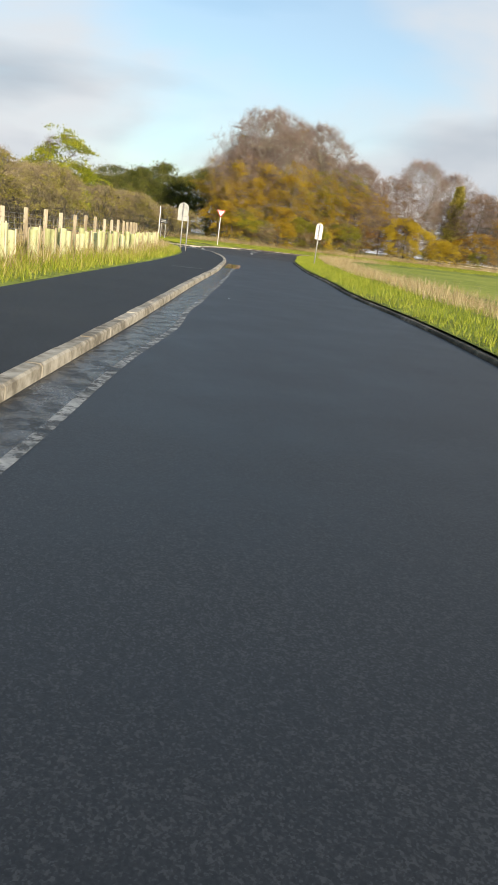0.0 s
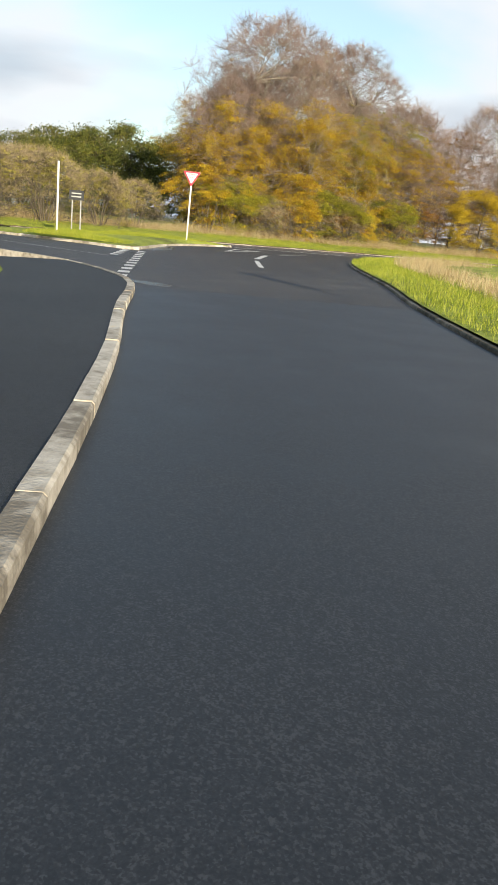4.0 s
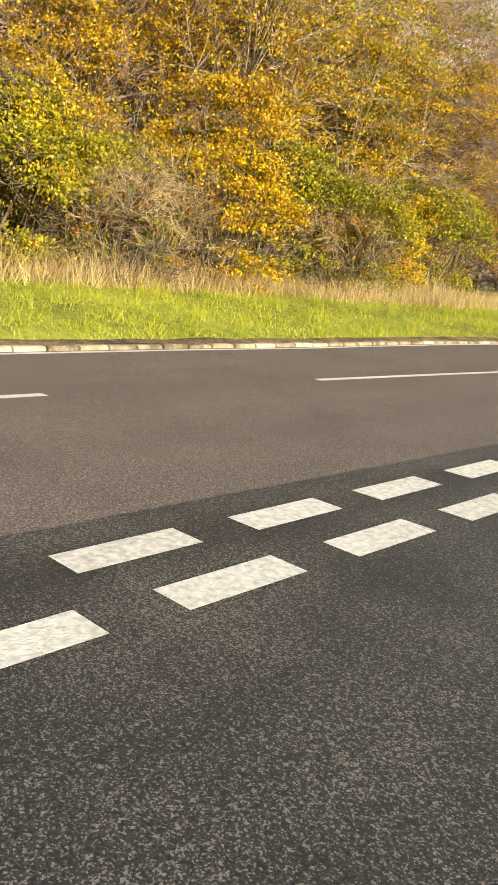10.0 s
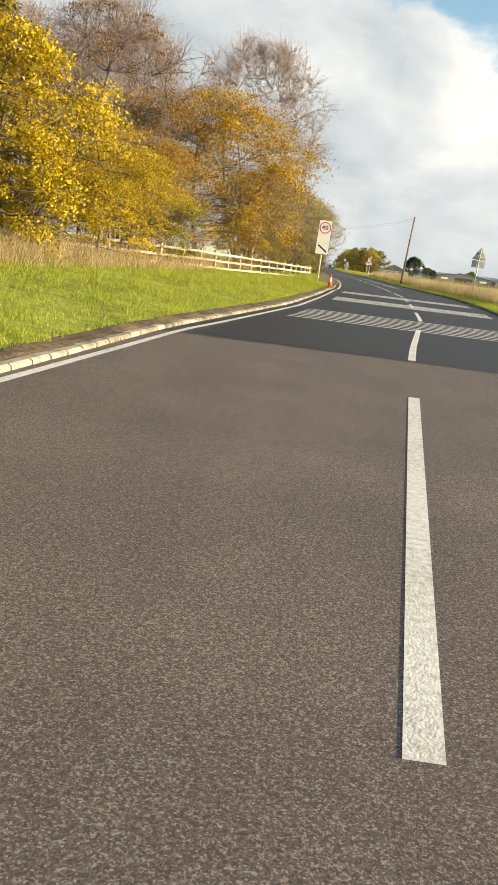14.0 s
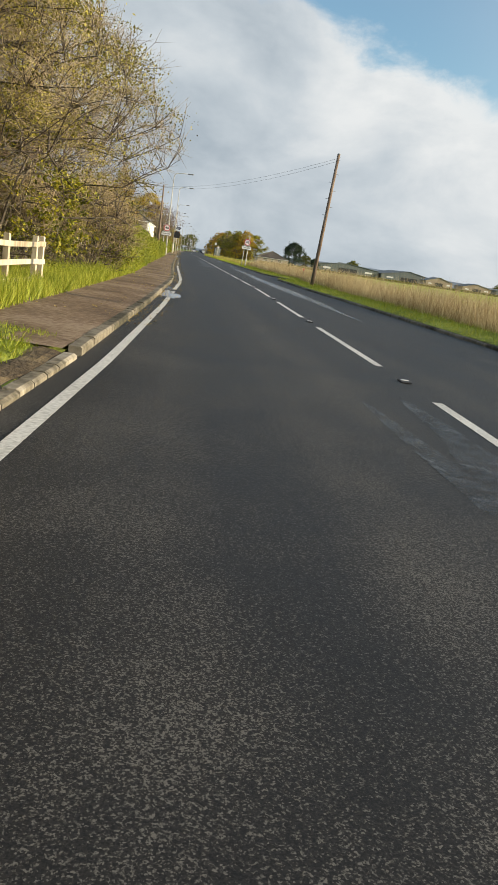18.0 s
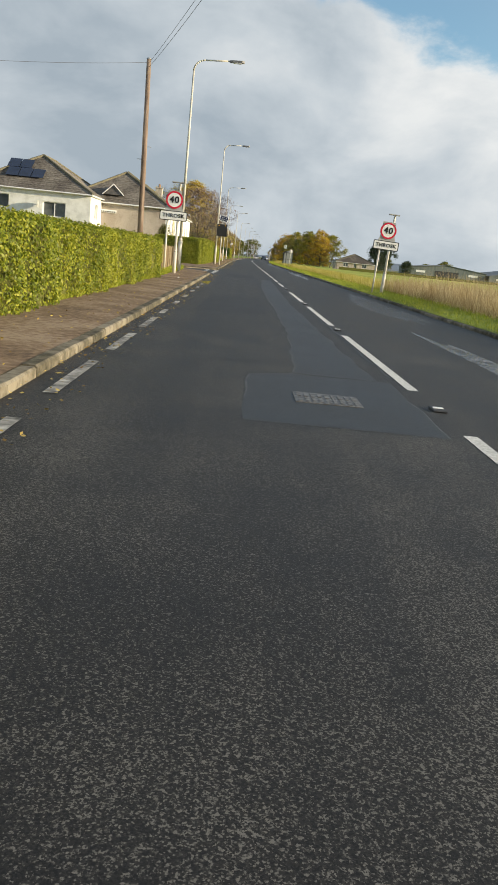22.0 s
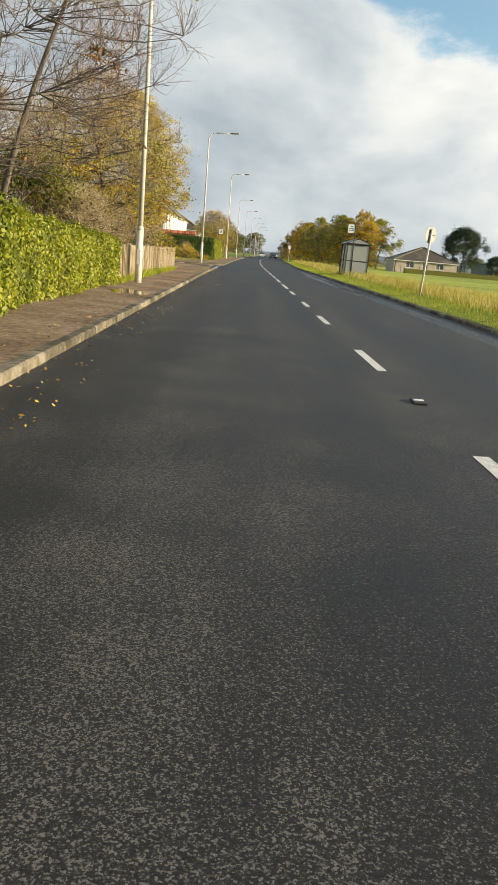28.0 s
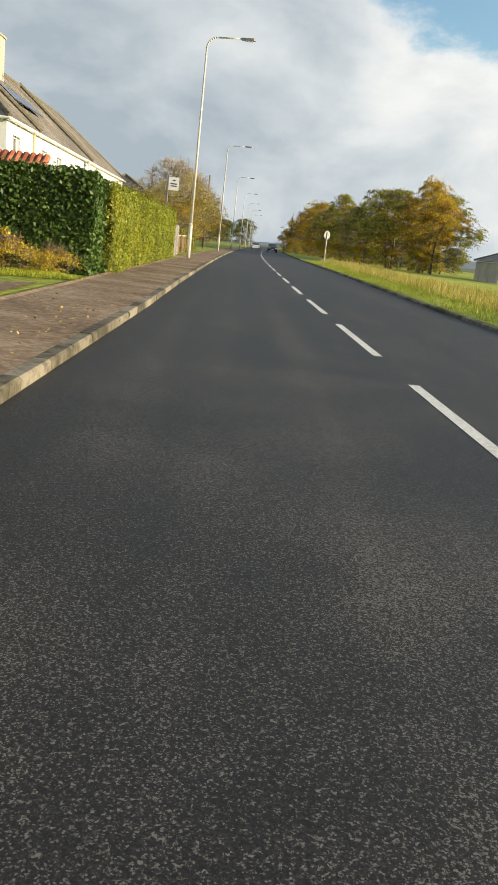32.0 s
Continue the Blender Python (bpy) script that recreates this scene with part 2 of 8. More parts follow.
M = {}
M["asphalt"] = asphalt_mat("asphalt", (0.011, 0.011, 0.0115), (0.029, 0.0275, 0.026), (0.155, 0.146, 0.132), 185, 0.64, 0.24, 0.5)
M["asphalt_access"] = asphalt_mat("asphalt_access", (0.016, 0.0155, 0.016), (0.046, 0.0435, 0.042), (0.20, 0.187, 0.172), 185, 0.62, 0.3, 0.5)
M["asphalt_main"] = asphalt_mat("asphalt_main", (0.072, 0.060, 0.054), (0.155, 0.130, 0.116), (0.30, 0.26, 0.235), 185, 0.85, 0.2, 0.15, mottle=0.35)
M["asphalt_smooth"] = asphalt_mat("asphalt_smooth", (0.012, 0.014, 0.016), (0.022, 0.024, 0.027), (0.046, 0.049, 0.053), 125, 0.57, 0.5, 0.0, 0.25)
M["footpath_new"] = noise_mat("footpath_new", [(0.013, 0.015, 0.018), (0.022, 0.025, 0.029), (0.042, 0.046, 0.05)], 60, 4, 0.7, 0.4, 120, 0.6, 0.2)
M["pavement_old"] = noise_mat("pavement_old", [(0.11, 0.070, 0.042), (0.215, 0.145, 0.09), (0.32, 0.24, 0.165)], 9, 8, 0.9, 0.5, 60, 0.8, 0.45)
M["patch_damp"] = asphalt_mat("patch_damp", (0.010, 0.011, 0.012), (0.020, 0.021, 0.023), (0.05, 0.052, 0.055), 120, 0.58, 0.45, 0.1)
M["patch"] = asphalt_mat("patch", (0.010, 0.010, 0.011), (0.020, 0.020, 0.021), (0.06, 0.06, 0.06), 90, 0.68, 0.35, 0.2)
M["tar"] = noise_mat("tar", [(0.03, 0.03, 0.03), (0.07, 0.07, 0.068), (0.15, 0.15, 0.145)], 9, 6, 0.6, 0.3, 60)
M["iron"] = noise_mat("iron", [(0.05, 0.045, 0.04), (0.14, 0.13, 0.12), (0.28, 0.27, 0.25)], 25, 5, 0.5, 0.4, 60, metallic=0.4)
def damp_mat(name, base, lo=0.44, hi=0.58, most=0.85):
    """Patchy dampness: a glossy dark film that breaks up into dry ground."""
    m = base
    nt = m.node_tree
    N, L = nt.nodes.new, nt.links.new
    out = [n for n in nt.nodes if n.type == "OUTPUT_MATERIAL"][0]
    bs = [n for n in nt.nodes if n.type == "BSDF_PRINCIPLED"][0]
    geo, nz, mr = N("ShaderNodeNewGeometry"), N("ShaderNodeTexNoise"), N("ShaderNodeMapRange")
    nz.inputs["Scale"].default_value, nz.inputs["Detail"].default_value, nz.inputs["Roughness"].default_value = 4.5, 8.0, 0.7
    L(geo.outputs["Position"], nz.inputs["Vector"])
    mr.inputs["From Min"].default_value, mr.inputs["From Max"].default_value = lo, hi
    mr.inputs["To Min"].default_value, mr.inputs["To Max"].default_value = 0.0, most
    L(nz.outputs["Fac"], mr.inputs["Value"])
    tr, mx = N("ShaderNodeBsdfTransparent"), N("ShaderNodeMixShader")
    L(mr.outputs[0], mx.inputs[0]), L(tr.outputs[0], mx.inputs[1]), L(bs.outputs[0], mx.inputs[2]), L(mx.outputs[0], out.inputs[0])
    return m


M["wet"] = noise_mat("wet", [(0.012, 0.013, 0.014), (0.032, 0.034, 0.036), (0.09, 0.092, 0.094)], 45, 5, 0.36, 0.5, 75, 1.5, 0.35, spec=0.5, rough_var=0.16)
M["damp"] = damp_mat("damp", noise_mat("damp", [(0.012, 0.013, 0.014), (0.04, 0.042, 0.046), (0.13, 0.137, 0.145)], 45, 5, 0.20, 0.35, 75, 1.5, 0.35, spec=0.9, rough_var=0.12), 0.36, 0.54, 0.85)
M["damp_thin"] = damp_mat("damp_thin", noise_mat("damp_thin", [(0.010, 0.011, 0.012), (0.025, 0.027, 0.03), (0.07, 0.074, 0.08)], 45, 5, 0.28, 0.45, 75, 1.5, 0.35, spec=0.75, rough_var=0.12), 0.40, 0.62, 0.7)
M["puddle"] = noise_mat("puddle", [(0.02, 0.02, 0.018), (0.045, 0.042, 0.036)], 8, 4, 0.06, 0.05, 14, spec=0.6)
M["silt"] = damp_mat("silt", noise_mat("silt", [(0.14, 0.15, 0.15), (0.34, 0.35, 0.35), (0.52, 0.53, 0.52)], 14, 8, 0.8, 0.3, 60, 2.0, 0.4), 0.41, 0.52, 0.85)
M["line"] = noise_mat("line", [(0.42, 0.41, 0.38), (0.64, 0.63, 0.59), (0.80, 0.79, 0.75)], 26, 9, 0.7, 0.25, 90, 1.2, 0.18)
M["line_worn"] = noise_mat("line_worn", [(0.09, 0.09, 0.085), (0.30, 0.29, 0.27), (0.62, 0.61, 0.57)], 7, 9, 0.75, 0.3, 80, 1.0, 0.35)
M["kerb"] = noise_mat("kerb", [(0.20, 0.175, 0.135), (0.42, 0.38, 0.31), (0.58, 0.54, 0.46)], 7, 8, 0.85, 0.4, 40, 1.0, 0.3, obj_random=0.25)
M["sett"] = noise_mat("sett", [(0.11, 0.095, 0.065), (0.27, 0.235, 0.175), (0.44, 0.40, 0.32)], 6, 8, 0.9, 0.5, 40, 0.8, 0.4, obj_random=0.3)
M["kerb_old"] = noise_mat("kerb_old", [(0.05, 0.045, 0.027), (0.13, 0.112, 0.078), (0.25, 0.22, 0.165)], 6, 8, 0.9, 0.5, 40, 0.8, 0.4, obj_random=0.3)
M["ground"] = noise_mat("ground", [(0.045, 0.055, 0.02), (0.10, 0.12, 0.04), (0.19, 0.19, 0.08)], 0.6, 9, 0.95, 0.6, 8, 0.03, 0.5)
M["soil_grass"] = noise_mat("soil_grass", [(0.105, 0.11, 0.02), (0.225, 0.275, 0.03), (0.35, 0.38, 0.055)], 5, 9, 0.95, 0.5, 30, 0.35, 0.4, bump_dist=0.05)
M["field"] = noise_mat("field", [(0.17, 0.21, 0.018), (0.30, 0.35, 0.03), (0.42, 0.41, 0.06)], 1.2, 9, 0.95, 0.3, 20, 0.05, 0.45, bump_dist=0.05)
M["blade"] = noise_mat("blade", [(0.17, 0.22, 0.014), (0.31, 0.37, 0.025), (0.46, 0.46, 0.07)], 0.9, 5, 0.6, island=0.55, sub=0.35)
M["straw_green"] = noise_mat("straw_green", [(0.24, 0.22, 0.03), (0.40, 0.35, 0.07), (0.54, 0.46, 0.16)], 0.5, 5, 0.7, island=0.6, sub=0.35)
M["straw"] = noise_mat("straw", [(0.27, 0.19, 0.09), (0.44, 0.34, 0.18), (0.60, 0.50, 0.30)], 0.8, 5, 0.75, island=0.55, sub=0.3)
M["bark"] = noise_mat("bark", [(0.045, 0.036, 0.028), (0.11, 0.09, 0.07), (0.20, 0.18, 0.14)], 14, 8, 0.95, 0.8, 30, 1.0, 0.3, stretch=(1, 1, 0.35))
M["bark_pale"] = noise_mat("bark_pale", [(0.13, 0.11, 0.08), (0.27, 0.24, 0.19), (0.42, 0.39, 0.33)], 9, 8, 0.9, 0.5, 30, 1.0, 0.3)
M["twig"] = noise_mat("twig", [(0.10, 0.062, 0.045), (0.19, 0.13, 0.10), (0.29, 0.22, 0.18)], 0.7, 4, 0.9, island=0.4)
M["twig_tan"] = noise_mat("twig_tan", [(0.18, 0.135, 0.075), (0.34, 0.27, 0.155), (0.50, 0.41, 0.26)], 0.7, 4, 0.9, island=0.4)
M["leaf_yellow"] = noise_mat("leaf_yellow", [(0.21, 0.100, 0.005), (0.43, 0.25, 0.008), (0.33, 0.29, 0.012), (0.64, 0.45, 0.02)], 0.7, 4, 0.55, island=0.55, sub=0.3)
M["twig_red"] = noise_mat("twig_red", [(0.13, 0.09, 0.08), (0.26, 0.19, 0.165), (0.38, 0.30, 0.27)], 0.7, 4, 0.9, island=0.4)
M["leaf_lime"] = noise_mat("leaf_lime", [(0.09, 0.10, 0.010), (0.22, 0.23, 0.014), (0.38, 0.34, 0.02)], 0.5, 4, 0.55, island=0.6, sub=0.3)
M["leaf_fresh"] = noise_mat("leaf_fresh", [(0.16, 0.21, 0.010), (0.30, 0.34, 0.016), (0.46, 0.46, 0.03)], 0.5, 4, 0.55, island=0.6, sub=0.3)
M["leaf_orange"] = noise_mat("leaf_orange", [(0.22, 0.11, 0.008), (0.44, 0.25, 0.012), (0.54, 0.37, 0.02)], 0.5, 4, 0.6, island=0.6, sub=0.3)
M["leaf_maple"] = noise_mat("leaf_maple", [(0.30, 0.18, 0.01), (0.55, 0.36, 0.02), (0.50, 0.44, 0.03), (0.66, 0.52, 0.06)], 0.5, 4, 0.55, island=0.6, sub=0.3)
M["leaf_willow"] = noise_mat("leaf_willow", [(0.16, 0.14, 0.03), (0.32, 0.28, 0.05), (0.48, 0.42, 0.09)], 0.5, 4, 0.6, island=0.6, sub=0.35)
M["leaf_gold"] = noise_mat("leaf_gold", [(0.24, 0.17, 0.006), (0.46, 0.33, 0.010), (0.66, 0.50, 0.03)], 0.5, 4, 0.55, island=0.6, sub=0.3)
M["leaf_rust"] = noise_mat("leaf_rust", [(0.16, 0.06, 0.012), (0.33, 0.15, 0.022), (0.46, 0.25, 0.03)], 0.5, 4, 0.6, island=0.6, sub=0.35)
M["leaf_brown"] = noise_mat("leaf_brown", [(0.13, 0.065, 0.025), (0.24, 0.135, 0.05), (0.36, 0.22, 0.09)], 0.5, 4, 0.7, island=0.6, sub=0.3)
M["leaf_olive"] = noise_mat("leaf_olive", [(0.07, 0.08, 0.012), (0.16, 0.165, 0.02), (0.29, 0.26, 0.04)], 0.5, 4, 0.55, island=0.6, sub=0.35)
M["leaf_green"] = noise_mat("leaf_green", [(0.045, 0.062, 0.010), (0.11, 0.13, 0.018), (0.20, 0.19, 0.03)], 0.5, 4, 0.5, island=0.6, sub=0.3)
M["leaf_hedge"] = noise_mat("leaf_hedge", [(0.11, 0.145, 0.012), (0.22, 0.26, 0.018), (0.34, 0.34, 0.03)], 0.9, 5, 0.5, island=0.55, sub=0.35)
M["leaf_dark"] = noise_mat("leaf_dark", [(0.025, 0.055, 0.010), (0.06, 0.115, 0.016), (0.11, 0.18, 0.03)], 0.9, 5, 0.5, island=0.55, sub=0.25)
M["leaf_needle"] = noise_mat("leaf_needle", [(0.014, 0.028, 0.016), (0.035, 0.06, 0.03), (0.07, 0.10, 0.05)], 0.9, 5, 0.7, island=0.5, sub=0.2)
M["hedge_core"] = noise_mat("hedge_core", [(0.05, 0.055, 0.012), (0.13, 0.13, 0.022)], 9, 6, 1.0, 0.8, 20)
M["galv"] = noise_mat("galv", [(0.30, 0.30, 0.30), (0.45, 0.45, 0.45)], 5, 5, 0.5, 0.1, 60, 0.6, 0.3, metallic=0.35)
M["post_cream"] = noise_mat("post_cream", [(0.36, 0.34, 0.29), (0.52, 0.50, 0.44), (0.60, 0.58, 0.52)], 3, 6, 0.6, 0.15, 60, 0.4, 0.3)
M["lamp_grey"] = noise_mat("lamp_grey", [(0.12, 0.12, 0.125), (0.22, 0.22, 0.225)], 5, 4, 0.5, metallic=0.3)
M["white_plate"] = noise_mat("white_plate", [(0.70, 0.70, 0.69), (0.80, 0.80, 0.79)], 3, 5, 0.4, 0.05, 60, 0.8, 0.2)
M["grey_plate"] = noise_mat("grey_plate", [(0.33, 0.34, 0.33), (0.46, 0.47, 0.46)], 3, 5, 0.5, 0.05, 60, 0.8, 0.2, metallic=0.2)
M["red_plate"] = noise_mat("red_plate", [(0.50, 0.012, 0.04), (0.62, 0.02, 0.06)], 3, 4, 0.4)
M["black_plate"] = noise_mat("black_plate", [(0.012, 0.012, 0.013), (0.025, 0.025, 0.026)], 3, 4, 0.5)
M["dark_grey"] = noise_mat("dark_grey", [(0.025, 0.027, 0.03), (0.05, 0.052, 0.056)], 6, 4, 0.6)
M["wood_pole"] = noise_mat("wood_pole", [(0.09, 0.06, 0.045), (0.20, 0.145, 0.11), (0.32, 0.25, 0.20)], 9, 7, 0.9, 0.5, 40, stretch=(1, 1, 0.12))
M["timber"] = noise_mat("timber", [(0.30, 0.24, 0.16), (0.48, 0.40, 0.28), (0.62, 0.55, 0.42)], 8, 7, 0.8, 0.3, 40, 1.0, 0.3, stretch=(1, 1, 0.2), obj_random=0.4)
M["fence_board"] = noise_mat("fence_board", [(0.13, 0.095, 0.05), (0.25, 0.19, 0.11), (0.36, 0.29, 0.18)], 8, 7, 0.85, 0.4, 40, 1.0, 0.3, stretch=(1, 1, 0.15), obj_random=0.5)
M["fence_pale"] = noise_mat("fence_pale", [(0.17, 0.13, 0.075), (0.29, 0.235, 0.145), (0.40, 0.34, 0.23)], 8, 7, 0.85, 0.4, 40, 1.0, 0.3, stretch=(1, 1, 0.15), obj_random=0.4)
M["fence_grey"] = noise_mat("fence_grey", [(0.20, 0.19, 0.165), (0.33, 0.31, 0.275), (0.43, 0.41, 0.37)], 8, 7, 0.85, 0.4, 40, 1.0, 0.3, stretch=(1, 1, 0.15), obj_random=0.4)
M["tube"] = noise_mat("tube", [(0.42, 0.44, 0.20), (0.56, 0.58, 0.30), (0.66, 0.67, 0.42)], 3, 4, 0.5, obj_random=0.4, sub=0.3)
M["wire"] = noise_mat("wire", [(0.20, 0.20, 0.20), (0.32, 0.32, 0.32)], 5, 3, 0.5, metallic=0.6)
M["cable"] = noise_mat("cable", [(0.03, 0.03, 0.035), (0.06, 0.06, 0.065)], 5, 3, 0.6)
M["render_white"] = noise_mat("render_white", [(0.66, 0.66, 0.62), (0.78, 0.78, 0.74), (0.84, 0.84, 0.81)], 2.0, 8, 0.9, 0.4, 60, 0.5, 0.3)
M["pebbledash"] = noise_mat("pebbledash", [(0.26, 0.22, 0.18), (0.44, 0.38, 0.32), (0.58, 0.52, 0.45)], 22, 6, 0.95, 0.9, 60, 0.6, 0.25)
M["slate"] = noise_mat("slate", [(0.085, 0.072, 0.060), (0.165, 0.145, 0.12), (0.26, 0.23, 0.19)], 5, 8, 0.8, 0.5, 18, 0.5, 0.4, obj_random=0.5)
M["slate_dark"] = noise_mat("slate_dark", [(0.05, 0.048, 0.05), (0.10, 0.095, 0.095), (0.16, 0.15, 0.145)], 5, 8, 0.8, 0.5, 18, 0.5, 0.4, obj_random=0.5)
M["ridge_tile"] = noise_mat("ridge_tile", [(0.10, 0.09, 0.06), (0.20, 0.18, 0.12)], 5, 6, 0.9, 0.4, 20)
M["pantile"] = noise_mat("pantile", [(0.24, 0.07, 0.035), (0.42, 0.14, 0.07), (0.52, 0.22, 0.12)], 4, 6, 0.8, 0.3, 20, obj_random=0.4)
M["brick_red"] = noise_mat("brick_red", [(0.15, 0.085, 0.06), (0.26, 0.165, 0.115)], 10, 6, 0.9, 0.5, 30, obj_random=0.5)
M["stone_chim"] = noise_mat("stone_chim", [(0.30, 0.27, 0.22), (0.50, 0.46, 0.39)], 8, 6, 0.9, 0.4, 30)
M["clay_pot"] = noise_mat("clay_pot", [(0.16, 0.10, 0.07), (0.28, 0.19, 0.13)], 8, 5, 0.85)
M["upvc"] = noise_mat("upvc", [(0.72, 0.72, 0.71), (0.80, 0.80, 0.79)], 2, 3, 0.35)
M["pane"] = noise_mat("pane", [(0.05, 0.06, 0.065), (0.20, 0.21, 0.21)], 0.7, 3, 0.06, spec=0.7)
M["solar"] = noise_mat("solar", [(0.010, 0.014, 0.03), (0.022, 0.03, 0.06)], 2, 3, 0.12, spec=0.7)
M["cream_pipe"] = noise_mat("cream_pipe", [(0.55, 0.46, 0.22), (0.66, 0.58, 0.33)], 4, 4, 0.5)
M["cone_orange"] = noise_mat("cone_orange", [(0.45, 0.09, 0.02), (0.68, 0.16, 0.03)], 5, 6, 0.6, coarse=3.0, coarse_amt=0.3)
M["cone_white"] = noise_mat("cone_white", [(0.42, 0.38, 0.30), (0.66, 0.62, 0.54)], 6, 6, 0.6)
M["barn_wall"] = noise_mat("barn_wall", [(0.10, 0.12, 0.12), (0.17, 0.19, 0.19)], 0.6, 5, 0.7, stretch=(3, 3, 0.2))
M["barn_tan"] = noise_mat("barn_tan", [(0.28, 0.22, 0.16), (0.40, 0.33, 0.25)], 0.6, 5, 0.8)
M["barn_roof"] = noise_mat("barn_roof", [(0.12, 0.13, 0.13), (0.22, 0.23, 0.23)], 0.5, 5, 0.7)
M["car_white"] = noise_mat("car_white", [(0.70, 0.71, 0.72), (0.78, 0.79, 0.80)], 1, 2, 0.25, spec=0.6)
M["car_dark"] = noise_mat("car_dark", [(0.015, 0.018, 0.03), (0.025, 0.03, 0.045)], 1, 2, 0.25, spec=0.6)
M["tyre"] = noise_mat("tyre", [(0.012, 0.012, 0.012), (0.03, 0.03, 0.03)], 9, 3, 0.9)
M["red_lens"] = noise_mat("red_lens", [(0.45, 0.01, 0.01), (0.6, 0.02, 0.02)], 9, 3, 0.3)
M["amber"] = noise_mat("amber", [(0.75, 0.35, 0.02), (0.85, 0.45, 0.03)], 9, 3, 0.3)
M["lens"] = noise_mat("lens", [(0.6, 0.6, 0.58), (0.75, 0.75, 0.72)], 9, 3, 0.15)
# blue-grey of distance haze put straight into the hill colour
M["hill"] = noise_mat("hill", [(0.13, 0.17, 0.22), (0.19, 0.23, 0.28)], 0.01, 5, 1.0)
M["fruit_glass"] = glass_mat("shelter_glass", (0.82, 0.84, 0.82), 0.25, 0.55)
M["litter"] = noise_mat("litter", [(0.6, 0.6, 0.6), (0.8, 0.8, 0.8)], 5, 3, 0.6)
M["dead_leaf"] = noise_mat("dead_leaf", [(0.20, 0.12, 0.03), (0.42, 0.30, 0.07), (0.5, 0.38, 0.10)], 1, 3, 0.8, island=0.6)


# ---- building helpers ----
class Geo:
    """Collects vertices and faces of one mesh."""

    def __init__(self):
        self.v, self.f = [], []

    def add(self, vs, fs):
        b = len(self.v)
        self.v += [tuple(p) for p in vs]
        self.f += [tuple(b + i for i in q) for q in fs]
        return self

    def box(self, c, s, rz=0.0, bevel=0.0, m=None):
        hx, hy, hz = s[0] / 2, s[1] / 2, s[2] / 2
        vs = [Vector((x * hx, y * hy, z * hz)) for z in (-1, 1) for x, y in ((-1, -1), (1, -1), (1, 1), (-1, 1))]
        fs = [(3, 2, 1, 0), (4, 5, 6, 7), (0, 1, 5, 4), (1, 2, 6, 5), (2, 3, 7, 6), (3, 0, 4, 7)]
        if bevel:
            b = min(bevel, hx * 0.9, hy * 0.9, hz * 0.9)
            ring = lambda z, i: [Vector((x * (hx - i), y * (hy - i), z)) for x, y in ((-1, -1), (1, -1), (1, 1), (-1, 1))]
            vs = ring(-hz, b) + ring(-hz + b, 0) + ring(hz - b, 0) + ring(hz, b)
            fs = [(3, 2, 1, 0), (12, 13, 14, 15)]
            for k in range(3):
                fs += [(4 * k + i, 4 * k + (i + 1) % 4, 4 * k + 4 + (i + 1) % 4, 4 * k + 4 + i) for i in range(4)]
        mat_ = (m or Matrix()) @ Matrix.Translation(c) @ Matrix.Rotation(rz, 4, "Z")
        return self.add([mat_ @ p for p in vs], fs)

    def cyl(self, p0, p1, r0, r1=None, n=10, caps=True):
        p0, p1 = Vector(p0), Vector(p1)
        r1 = r0 if r1 is None else r1
        z = (p1 - p0).normalized()
        x = z.orthogonal().normalized()
        y = z.cross(x)
        vs = []
        for p, r in ((p0, r0), (p1, r1)):
            vs += [p + (x * math.cos(a) + y * math.sin(a)) * r for a in (2 * math.pi * i / n for i in range(n))]
        fs = [(i, (i + 1) % n, n + (i + 1) % n, n + i) for i in range(n)]
        if caps:
            fs += [tuple(range(n - 1, -1, -1)), tuple(range(n, 2 * n))]
        return self.add(vs, fs)

    def tube(self, pts, radii, n=8):
        for i in range(len(pts) - 1):
            self.cyl(pts[i], pts[i + 1], radii[i], radii[i + 1], n)
        return self

    def plate(self, outline, origin, right, up, depth):
        """A flat plate: 2D outline in the right/up plane, extruded back by depth."""
        o, r, u = Vector(origin), Vector(right), Vector(up)
        nrm = r.cross(u)
        n = len(outline)
        vs = [o + r * a + u * b for a, b in outline] + [o + r * a + u * b - nrm * depth for a, b in outline]
        fs = [tuple(range(n)), tuple(range(2 * n - 1, n - 1, -1))] + [(i, n + i, n + (i + 1) % n, (i + 1) % n) for i in range(n)]
        return self.add(vs, fs)

    def mesh(self, name, smooth=False):
        me = bpy.data.meshes.new(name)
        me.from_pydata(self.v, [], self.f)
        if smooth:
            me.polygons.foreach_set("use_smooth", [True] * len(me.polygons))
        me.update()
        return me


def part(name, geo, material, parent=None, label="", smooth=False):
    me = geo.mesh(name, smooth) if isinstance(geo, Geo) else geo
    if material and not me.materials:
        me.materials.append(material)
    ob = new(name, me)
    ob.parent = parent
    if label:
        tagged(ob, label)
    return ob


def thing(name, label, category, group="", at=None, kind=""):
    ob = tagged(new(name), label, category, group, kind)
    ob.empty_display_size = 0.2
    if at is not None:
        ob.matrix_world = at
    return ob


def structure(name, geo, material, label, category="", kind="structure"):
    return tagged(part(name, geo, material), label, category, "", kind)


def fast_mesh(name, verts, quads, material, tris=False):
    k = 3 if tris else 4
    verts = np.ascontiguousarray(verts, np.float32)
    quads = np.ascontiguousarray(quads, np.int32)
    me = bpy.data.meshes.new(name)
    me.vertices.add(len(verts))
    me.vertices.foreach_set("co", verts.ravel())
    me.loops.add(quads.size)
    me.loops.foreach_set("vertex_index", quads.ravel())
    me.polygons.add(len(quads))
    me.polygons.foreach_set("loop_start", np.arange(0, quads.size, k, dtype=np.int32))
    me.update(calc_edges=True)
    me.materials.append(material)
    return me


